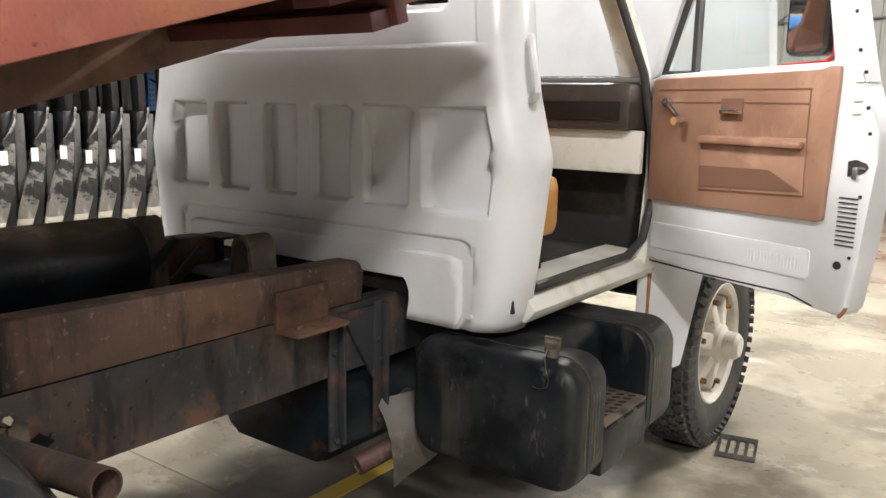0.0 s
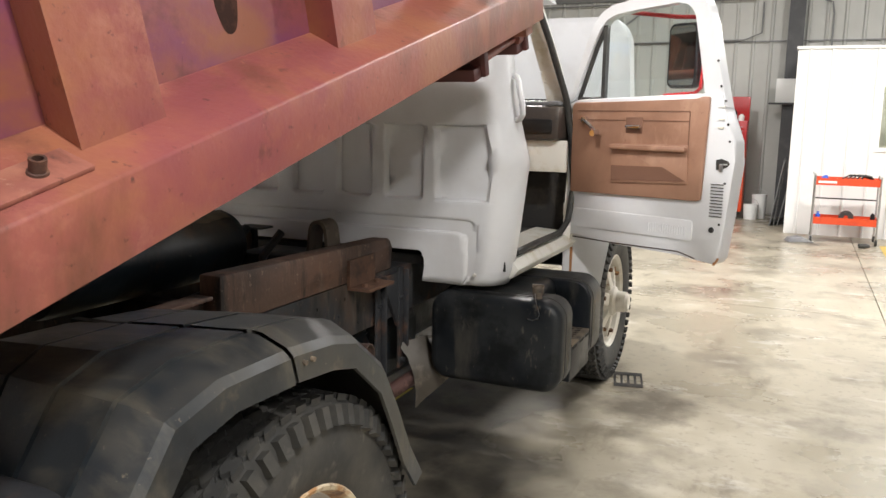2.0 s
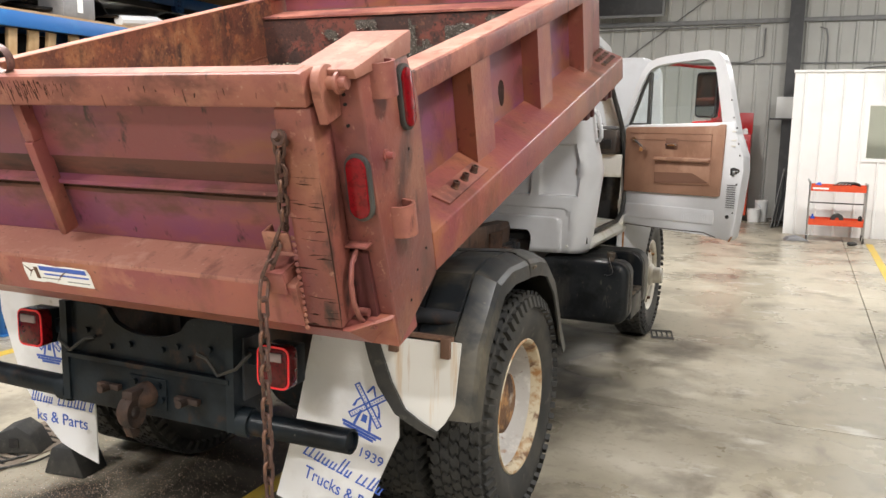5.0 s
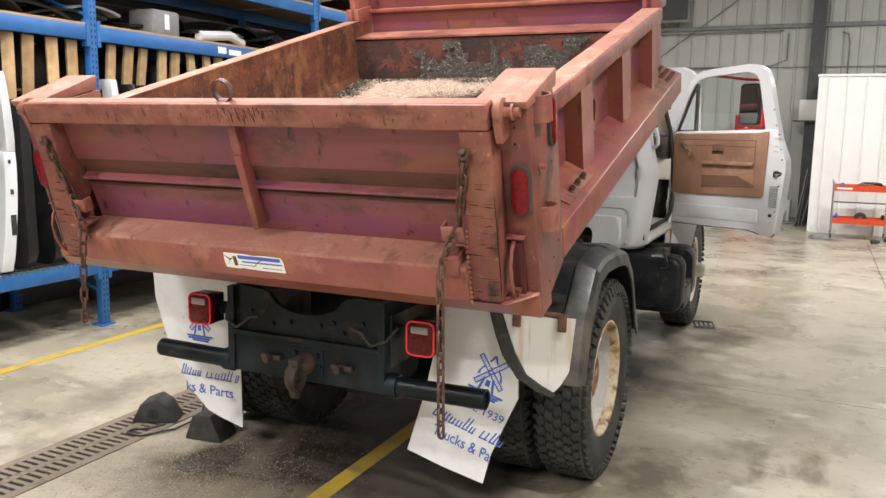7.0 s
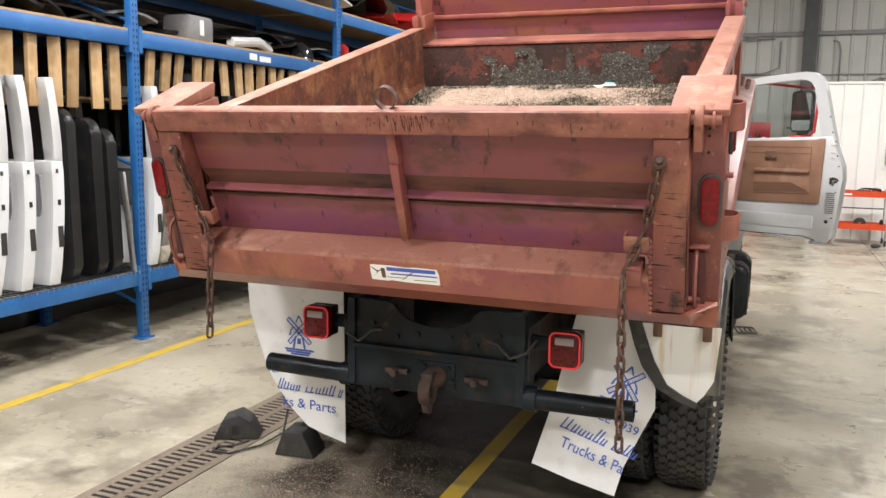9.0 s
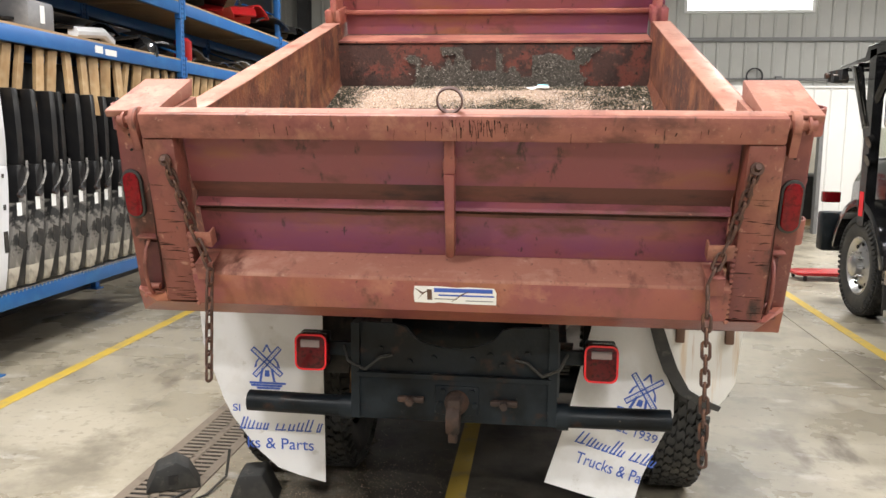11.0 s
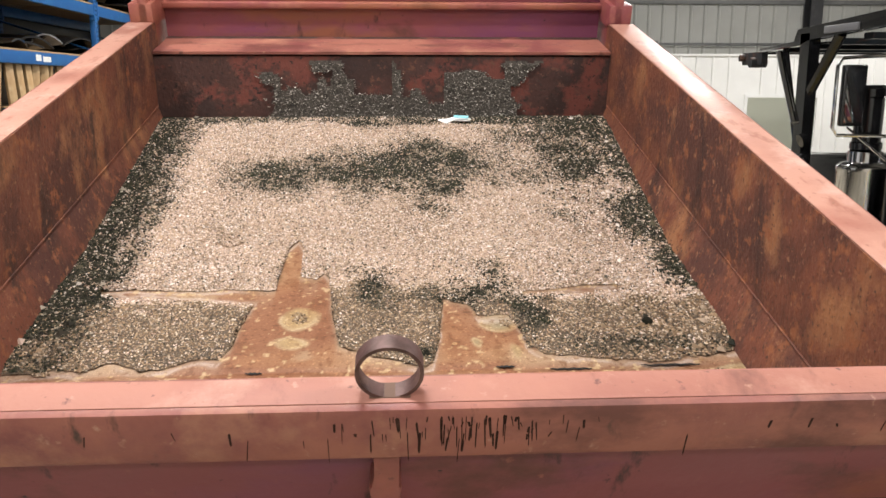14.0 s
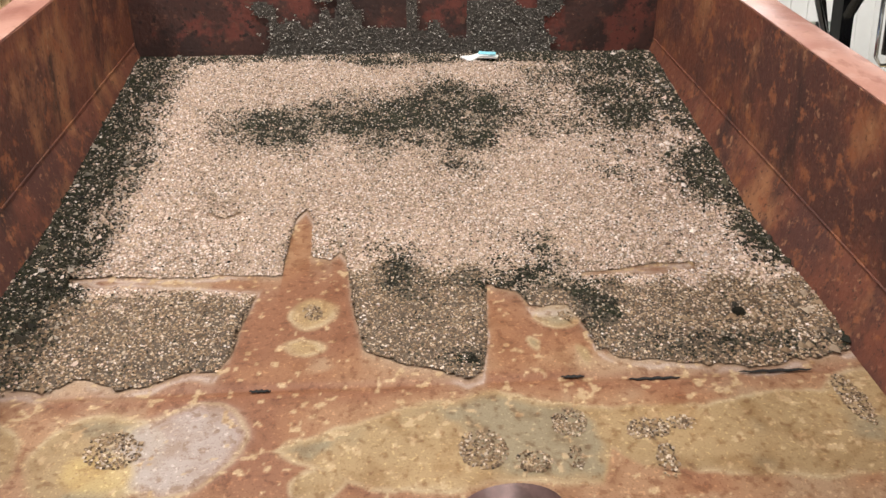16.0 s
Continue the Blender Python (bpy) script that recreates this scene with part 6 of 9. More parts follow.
    # fender panel behind the front wheel, hood tipped forward
    for s in (1, -1):
        bm = B_()
        turn = Matrix.Diagonal((s, 1, 1, 1)) @ pose(0.90, 4.69, 0, 0, 0, 32)
        prism(bm, [(0.0, 0.50), (0.18, 0.55), (0.205, 0.56), (0.222, 0.66), (0.262, 0.90), (0.30, 1.12), (0.0, 1.12)], 0.0, 0.012, "y", turn, 0.003)
        fs = part("fender_skirt", bm, WHITE, truck, "white fender skirt with rust streaks")
        bm = B_()
        prism(bm, [(0.042, 0.60), (0.050, 0.58), (0.058, 0.99), (0.040, 1.0)], -0.0015, 0.0, "y", turn)
        part("rust_streak", bm, RUST_ORANGE, fs, "orange rust streak")
        bm = B_()
        prism(bm, arc(5.38, 0.523, 0.60, 150, 20, 10) + arc(5.38, 0.523, 0.63, 20, 150, 10), *sorted((s * 0.70, s * 0.86)), "x")
        part("inner_fender", bm, BLACK, truck)
    part("engine", boxes((-0.3, 0.3, 4.95, 6.0, 0.75, 1.3), bevel=0.06), BLACK, truck)
    bm = B_()
    prism(bm, round_rect(-0.90, 0.90, 1.15, 2.46, 0.16, 6), 6.45, 6.62, "y", pose(0, 0, 0), 0.04)
    for v in bm.verts:
        v.co.y += 0.18 * (2.4 - v.co.z)
        if v.co.z > 2.0:
            v.co.x *= 1 - 0.12 * (v.co.z - 2.0)
    part("hood", bm, WHITE, truck, "white hood tipped open in front of the cab")


cab_shell()


# the open passenger door: s runs from the hinge to the latch edge
DOOR = pose(0.937, 4.654, 0, 0, 0, -23.4)


def cab_door():
    def put(name, bm, mat, label="", parent=None, smooth=35):
        bm.transform(DOOR)
        return part(name, bm, mat, parent or truck, label, smooth=smooth)

    low = [(-0.02, 1.05), (-0.035, 1.78), (0.03, 1.80), (0.88, 1.83), (0.905, 1.74), (0.968, 1.60), (0.972, 1.50), (0.945, 1.22), (0.925, 1.03), (0.90, 0.998), (0.80, 1.01), (0.70, 1.035), (0.30, 1.03)]
    bm = B_()
    prism(bm, low, 0.0, 0.10, "y", bevel=0.012)
    d = put("cab_door", bm, WHITE, "open white cab door with tan inner trim")
    # window frame
    outer = [(-0.045, 1.78), (-0.005, 1.92), (0.055, 2.09), (0.105, 2.20), (0.150, 2.255), (0.215, 2.288), (0.32, 2.305), (0.63, 2.330), (0.700, 2.320), (0.748, 2.288), (0.780, 2.235), (0.803, 2.165), (0.855, 1.95), (0.905, 1.76)]
    inner = [(-0.005, 1.80), (0.040, 1.92), (0.100, 2.08), (0.148, 2.175), (0.185, 2.215), (0.240, 2.238), (0.33, 2.250), (0.605, 2.270), (0.655, 2.260), (0.688, 2.236), (0.708, 2.20), (0.722, 2.14), (0.760, 1.95), (0.790, 1.80)]
    bm = B_()
    loops = [[bm.verts.new((px, dy, pz)) for px, pz in line] for line, dy in ((outer, 0.015), (inner, 0.015), (inner, 0.085), (outer, 0.085))]
    for p, q in zip(loops, loops[1:] + loops[:1]):
        for i in range(len(outer) - 1):
            bm.faces.new((p[i], p[i + 1], q[i + 1], q[i]))
    put("window_frame", bm, WHITE, "", d)
    bm = boxes((0.158, 0.180, 0.03, 0.06, 1.79, 2.19))
    put("vent_post", bm, RUBBER, "", d)
    bm = B_()
    pipe(bm, [(0.004, 0.045, 1.80), (0.050, 0.045, 1.92), (0.108, 0.045, 2.075), (0.160, 0.045, 2.175)], 0.013, 6)
    pipe(bm, [(0.0, 0.045, 1.805), (0.17, 0.045, 1.806)], 0.011, 6)
    put("vent_seal", bm, RUBBER, "", d)
    bm = B_()
    prism(bm, inner, 0.045, 0.049, "y")
    put("door_glass", bm, GLASS, "", d, smooth=0).visible_shadow = False
    # inner trim
    bm = B_()
    prism(bm, [(0.012, 1.295), (0.006, 1.765), (0.02, 1.785), (0.76, 1.795), (0.785, 1.812), (0.828, 1.812), (0.828, 1.76), (0.814, 1.312), (0.79, 1.303)], -0.018, 0.002, "y", bevel=0.006)
    tr = put("trim_panel", bm, TAN, "tan vinyl door trim", d)
    put("trim_line", boxes((0.05, 0.73, -0.021, -0.017, 1.738, 1.742), (0.05, 0.73, -0.021, -0.017, 1.690, 1.694), (0.73, 0.734, -0.021, -0.017, 1.39, 1.742)), TAN_DARK, "", tr)
    bm = B_()
    prism(bm, [(0.285, 1.365), (0.285, 1.565), (0.295, 1.57), (0.735, 1.575), (0.74, 1.385)], -0.028, -0.017, "y", bevel=0.004)
    put("armrest_pad", bm, TAN, "", tr)
    bm = boxes((0.285, 0.735, -0.060, -0.02, 1.540, 1.568), bevel=0.012)
    put("armrest", bm, TAN, "", tr)
    bm = B_()
    prism(bm, [(0.295, 1.378), (0.29, 1.455), (0.60, 1.462), (0.733, 1.398)], -0.032, -0.026, "y")
    put("map_pocket", bm, TAN_DARK, "dark map pocket", tr)
    put("handle_cup", boxes((0.365, 0.465, -0.024, -0.016, 1.628, 1.708), bevel=0.003), TAN_DARK, "", tr)
    put("inner_handle", boxes((0.375, 0.465, -0.045, -0.024, 1.650, 1.668), bevel=0.004), CHROME, "chrome inner door handle", tr)
    bm = B_()
    rod(bm, (0.105, -0.018, 1.690), (0.105, -0.045, 1.690), 0.018)
    pipe(bm, [(0.105, -0.04, 1.690), (0.150, -0.05, 1.665), (0.195, -0.05, 1.625)], 0.009, 8)
    rod(bm, (0.195, -0.04, 1.625), (0.195, -0.085, 1.62), 0.016)
    put("window_crank", bm, CHROME, "chrome window crank", tr)
    # bare lower shell
    bm = B_()
    prism(bm, round_rect(0.03, 0.775, 1.10, 1.205, 0.015, 3), -0.006, 0.002, "y", bevel=0.003)
    ls = put("lower_panel", bm, WHITE, "", d)
    for k in range(16):
        put("grille_slot", boxes((0.52 + 0.014 * k, 0.526 + 0.014 * k, -0.008, -0.005, 1.125, 1.17)), WHITE, "", ls)
    for k in range(11):
        bm = boxes((0.860, 0.925, -0.004, 0.003, 1.235 + 0.0155 * k, 1.2392 + 0.0155 * k))
        put("vent_slot", bm, DARK, "", d)
    bm = B_()
    low_edge = [(0.03, 1.036), (0.30, 1.032), (0.70, 1.037), (0.80, 1.012)]
    prism(bm, low_edge + [(px, pz + 0.006) for px, pz in low_edge[::-1]], -0.0015, 0.004, "y")
    put("edge_rust", bm, DARK_RUST, "dark rusty grime along the lower edge", d)
    bm = B_()
    prism(bm, [(0.894, 0.996), (0.903, 0.995), (0.920, 1.020), (0.926, 1.036), (0.916, 1.033), (0.906, 1.016), (0.898, 1.010)], -0.0015, 0.006, "y")
    put("corner_rust", bm, RUST_ORANGE, "orange rust at the lower corner", d)
    bm = B_()
    rod(bm, (0.876, 0.005, 1.169), (0.876, -0.004, 1.169), 0.014)
    put("drain_plug", bm, DARK, "", d)
    bm = B_()
    prism(bm, [(0.880, 1.462), (0.878, 1.510), (0.905, 1.517), (0.940, 1.506), (0.948, 1.494), (0.936, 1.478), (0.905, 1.466)], -0.0035, 0.01, "y")
    latch = put("door_latch", bm, DARK, "dark latch opening with a steel claw", d)
    put("latch_claw", boxes((0.898, 0.916, -0.010, -0.002, 1.455, 1.492), (0.905, 0.938, -0.008, -0.002, 1.486, 1.494), bevel=0.002), STEEL, "", latch)
    for sx, z in ((0.905, 1.79), (0.925, 1.68), (0.940, 1.60), (0.930, 1.40), (0.915, 1.20), (0.870, 1.86), (0.845, 1.98)):
        bm = B_()
        rod(bm, (sx, 0.013 if z > 1.8 else 0.002, z), (sx, 0.010 if z > 1.8 else -0.003, z), 0.006, 8)
        put("bolt_hole", bm, DARK, "", d)
    for z in (1.70, 1.76, 1.66):
        put("striker_pad", boxes((0.875, 0.905, -0.006, 0.004, z, z + 0.008)), WHITE_DIRTY, "", d)
    # mirror outside, red wire round it
    bm = B_()
    prism(bm, round_rect(0.47, 0.645, 1.86, 2.19, 0.035, 4), 0.17, 0.23, "y", bevel=0.01)
    mi = put("side_mirror", bm, DOOR_BLACK, "black side mirror with a red frame", d)
    bm = B_()
    prism(bm, round_rect(0.485, 0.630, 1.875, 2.175, 0.025, 4), 0.164, 0.171, "y")
    put("mirror_glass", bm, MIRROR, "", mi, smooth=0)
    bm = B_()
    pipe(bm, [(0.28, 0.10, 2.255), (0.50, 0.20, 2.225), (0.63, 0.20, 2.215), (0.665, 0.20, 2.19), (0.672, 0.20, 2.1), (0.655, 0.20, 1.86), (0.62, 0.2, 1.835), (0.50, 0.1, 1.82)], 0.011, 8)
    put("mirror_bracket", bm, TOOL_RED, "red mirror bracket", mi)
    bm = B_()
    for z in (1.15, 1.62):
        box(bm, -0.06, 0.02, 0.02, 0.07, z, z + 0.07)
    put("hinge", bm, WHITE_DIRTY, "", d)


cab_door()


# ---- gravel in the bed ----
def pebble_material(name, colors, rough=0.8):
    m = bpy.data.materials.new(name)
    m.use_nodes = True
    nt = m.node_tree
    b = nt.nodes["Principled BSDF"]
    b.inputs["Roughness"].default_value = rough
    b.inputs["Specular IOR Level"].default_value = 0.25
    geo = nt.nodes.new("ShaderNodeNewGeometry")
    ramp = nt.nodes.new("ShaderNodeValToRGB")
    ramp.color_ramp.interpolation = "LINEAR"
    for k, c in enumerate(colors):
        p = k / (len(colors) - 1)
        e = ramp.color_ramp.elements[0] if k == 0 else ramp.color_ramp.elements[-1] if k == len(colors) - 1 else ramp.color_ramp.elements.new(p)
        e.color = (*c, 1)
    nt.links.new(geo.outputs["Random Per Island"], ramp.inputs[0])
    nt.links.new(ramp.outputs[0], b.inputs["Base Color"])
    return m


PEBBLE = pebble_material("gravel_stones", [(0.52, 0.37, 0.29), (0.20, 0.12, 0.08), (0.70, 0.55, 0.46), (0.36, 0.24, 0.17), (0.86, 0.76, 0.69), (0.07, 0.045, 0.035), (0.60, 0.45, 0.34), (0.44, 0.31, 0.20), (0.66, 0.50, 0.42)])
PEBBLE_WET = pebble_material("damp_gravel_stones", [(0.26, 0.17, 0.10), (0.07, 0.045, 0.028), (0.42, 0.30, 0.19), (0.14, 0.09, 0.05), (0.62, 0.50, 0.38), (0.035, 0.024, 0.016), (0.34, 0.23, 0.14), (0.10, 0.065, 0.038)])
PEBBLE_DARK = pebble_material("dark_soil_crumbs", [(0.006, 0.005, 0.004), (0.035, 0.031, 0.016), (0.012, 0.015, 0.006), (0.10, 0.085, 0.055), (0.008, 0.008, 0.005), (0.02, 0.022, 0.009), (0.05, 0.04, 0.028), (0.010, 0.010, 0.007), (0.40, 0.34, 0.27)])
PEBBLE_GREY = pebble_material("grey_crust_stones", [(0.11, 0.10, 0.085), (0.045, 0.040, 0.034), (0.19, 0.17, 0.145), (0.07, 0.062, 0.053), (0.36, 0.33, 0.28), (0.05, 0.044, 0.038), (0.08, 0.07, 0.06), (0.66, 0.62, 0.55)])
SOIL_SPEC = 0.12
GRAVEL_WET = material("damp_gravel_fines", (0.085, 0.056, 0.034), 0.7, 0.0, [((0.055, 0.035, 0.02), 3.0, 0.45, 0.62), ((0.16, 0.11, 0.065), 110.0, 0.5, 0.65), ((0.03, 0.022, 0.015), 170.0, 0.55, 0.68)], (180, 0.5, 0.01))
GRAVEL = material("gravel_fines", (0.34, 0.245, 0.17), 0.9, 0.0, [((0.20, 0.14, 0.085), 3.0, 0.45, 0.62), ((0.42, 0.31, 0.24), 110.0, 0.48, 0.62), ((0.07, 0.05, 0.035), 170.0, 0.52, 0.64)], (180, 0.5, 0.01))
SOIL = material("wet_dark_soil", (0.010, 0.009, 0.006), 0.9, 0.0, [((0.025, 0.022, 0.013), 30.0, 0.45, 0.65), ((0.014, 0.02, 0.006), 9.0, 0.5, 0.7)], (160, 0.6, 0.01))
SOIL.node_tree.nodes["Principled BSDF"].inputs["Specular IOR Level"].default_value = SOIL_SPEC
CRUST = material("grey_gravel_crust", (0.075, 0.065, 0.055), 0.9, 0.0, [((0.035, 0.03, 0.025), 40.0, 0.5, 0.65), ((0.30, 0.27, 0.23), 150.0, 0.60, 0.68)], (160, 0.6, 0.01))
FLOOR_W = 0.215


def field(xs, ys, scale, seed, octaves=4):
    """Smooth value noise from 0 to 1 on the points (xs, ys)."""
    out, amp, tot = np.zeros_like(xs), 1.0, 0.0
    for o in range(octaves):
        g = np.random.RandomState(seed + o).rand(67, 67)
        u, v = xs * scale * 2 ** o + 100, ys * scale * 2 ** o + 100
        i, j = np.floor(u).astype(int), np.floor(v).astype(int)
        a, b = u - i, v - j
        a, b = a * a * (3 - 2 * a), b * b * (3 - 2 * b)
        p = lambda di, dj: g[(i + di) % 67, (j + dj) % 67]
        out += amp * ((p(0, 0) * (1 - a) + p(1, 0) * a) * (1 - b) + (p(0, 1) * (1 - a) + p(1, 1) * a) * b)
        tot += amp
        amp *= 0.5
    return out / tot


def inside(x, u):
    """How far a place lies inside the gravel, in metres."""
    n = (field(x, u, 12.0, 11) - 0.5) * 0.05
    # lower edge, piece by piece: the heap's left foot, two bare tongues, the middle lobe, the right foot
    foot = np.interp(x, [-0.95, -0.75, -0.70, -0.61, -0.55, -0.42, -0.400, -0.378, -0.36, -0.31], [0.80, 0.805, 0.84, 0.80, 0.815, 0.85, 0.90, 1.10, 1.185, 1.20])
    neck = np.interp(x, [-0.322, -0.312, -0.285, -0.262, -0.255, -0.205, -0.183, -0.165], [1.20, 1.47, 1.535, 1.47, 1.27, 1.235, 1.295, 1.25])
    lobe = np.interp(x, [-0.165, -0.135, -0.115, -0.06, 0.04, 0.10, 0.138, 0.150, 0.165, 0.182], [1.25, 1.02, 0.90, 0.865, 0.84, 0.805, 0.82, 0.88, 0.97, 1.14])
    right = np.interp(x, [0.182, 0.25, 0.275, 0.36, 0.385, 0.395, 0.44, 0.60, 0.73, 0.90, 0.99], [1.14, 1.09, 1.035, 1.045, 0.97, 0.88, 0.85, 0.83, 0.81, 0.815, 0.85])
    edge = np.where(x < -0.32, foot, np.where(x < -0.165, neck, np.where(x < 0.182, lobe, right)))
    f = np.clip((u - edge) * 0.7, -0.2, 0.3)
    # bare strip between the left foot and the heap, and two thin slits
    mid, half = np.interp(x, [-0.80, -0.36], [1.197, 1.155]), np.interp(x, [-0.83, -0.80, -0.36], [0.0, 0.010, 0.036])
    f = np.where((x > -0.83) & (x < -0.33), np.minimum(f, np.abs(u - mid) - half), f)
    f = np.minimum(f, np.maximum(np.abs(u - 1.165 - 0.1 * (x - 0.42)) - 0.011, np.abs(x - 0.57) - 0.15))
    f = np.minimum(f, np.maximum(np.abs(u - 1.515 - 0.03 * np.sin(40 * x)) - 0.006, np.abs(x + 0.51) - 0.045))
    return f + n * (np.abs(f) < 0.12) * (u < 1.45)


def height(x, u):
    """Gravel depth above the bed floor."""
    f = inside(x, u)
    deep = 0.014 + 0.084 * np.clip((u - 1.45) / 1.05, 0, 1)
    return np.clip(f / 0.07, 0.10, 1) ** 0.7 * (deep + 0.012 * (field(x, u, 3.0, 31) - 0.5) + 0.006 * (field(x, u, 22.0, 41) - 0.5))


def darkness(x, u):
    """Where the dark wet soil lies; over 0.5."""
    x = x + 0.10 * (field(x, u, 6.0, 65) - 0.5)
    u = u + 0.14 * (field(x, u, 6.0, 67) - 0.5)
    blob = lambda cx, cu, rx, ru, top: top - (((x - cx) / rx) ** 2 + ((u - cu) / ru) ** 2) ** 0.5 * 0.6
    d = np.clip((-0.805 - x) / 0.06, 0, 1.4) * np.clip((u - 0.86) / 0.12, 0.35, 1)
    d = np.maximum(d, np.clip((-0.75 - x) / 0.10, 0, 0.6))
    # scattered patches across the heap
    for cx, cu, rx, ru, top in ((-0.12, 2.02, 0.44, 0.21, 0.95), (0.06, 2.05, 0.27, 0.19, 1.25), (-0.45, 1.99, 0.13, 0.12, 1.25), (0.19, 1.76, 0.07, 0.07, 1.05),
                                (0.72, 2.22, 0.30, 0.36, 0.95), (0.78, 2.40, 0.26, 0.13, 1.25), (0.77, 2.05, 0.14, 0.11, 1.25), (0.60, 1.70, 0.09, 0.08, 0.75),
                                (0.90, 1.68, 0.08, 0.16, 1.20), (0.945, 1.34, 0.05, 0.17, 1.15), (-0.02, 1.22, 0.055, 0.10, 1.10), (0.31, 1.155, 0.14, 0.06, 1.20),
                                (0.41, 1.04, 0.045, 0.10, 1.20), (0.70, 0.87, 0.30, 0.06, 0.85), (0.11, 0.835, 0.09, 0.05, 0.95), (0.33, 1.26, 0.05, 0.06, 0.9)):
        d = np.maximum(d, blob(cx, cu, rx, ru, top))
    d = np.maximum(d, np.clip((x - 0.84) / 0.09, 0, 1) * np.clip((u - 1.15) / 0.2, 0, 1) * 0.8)
    d = np.maximum(d, np.clip((u - 2.44) / 0.06, 0, 1) * np.where(x > 0.3, 1.1, 0.7))
    return d - 0.95 * (field(x, u, 9.0, 61) - 0.42)


def sheet_of(name, us, ws, keep, place, mat, label, category):
    """A surface over a grid of two coordinates, kept where it should lie."""
    A, Bv = np.meshgrid(us, ws, indexing="ij")
    k = keep(A, Bv)
    P = place(A, Bv)
    idx = np.arange(A.size).reshape(A.shape)
    ok = k[:-1, :-1] & k[1:, :-1] & k[:-1, 1:] & k[1:, 1:]
    i, j = np.nonzero(ok)
    faces = np.stack([idx[i, j], idx[i + 1, j], idx[i + 1, j + 1], idx[i, j + 1]], 1)
    used, inv = np.unique(faces, return_inverse=True)
    pts = P.reshape(-1, 3)[used]
    me = bpy.data.meshes.new(name)
    me.from_pydata(pts.tolist(), [], inv.reshape(-1, 4).tolist())
    me.materials.append(mat)
    me.shade_smooth()
    ob = new(name, me)
    ob.matrix_basis = BED
    return tagged(ob, label, category, kind="stuff")


def stones(name, pts, sizes, mat, label, category, m, seed=5, flat=0.7):
    """Many small angular stones in one mesh."""
    rs = np.random.RandomState(seed)
    n = len(pts)
    base = np.array([(1, 0, 0), (-1, 0, 0), (0, 1, 0), (0, -1, 0), (0, 0, 1), (0, 0, -1)], float)
    v = base[None] * (0.6 + 0.6 * rs.rand(n, 6, 1)) + 0.35 * (rs.rand(n, 6, 3) - 0.5)
    a = rs.rand(n) * 6.283
    c, s = np.cos(a)[:, None], np.sin(a)[:, None]
    v = np.stack([v[..., 0] * c - v[..., 1] * s, v[..., 0] * s + v[..., 1] * c, v[..., 2] * flat], -1)
    v = v * sizes[:, None, None] + pts[:, None]
    f = np.array([(0, 2, 4), (2, 1, 4), (1, 3, 4), (3, 0, 4), (2, 0, 5), (1, 2, 5), (3, 1, 5), (0, 3, 5)])
    faces = (f[None] + 6 * np.arange(n)[:, None, None]).reshape(-1, 3)
    me = bpy.data.meshes.new(name)
    me.from_pydata(v.reshape(-1, 3), [], faces)
    me.materials.append(mat)
    ob = new(name, me)
    ob.matrix_basis = m
    return tagged(ob, label, category, kind="stuff")


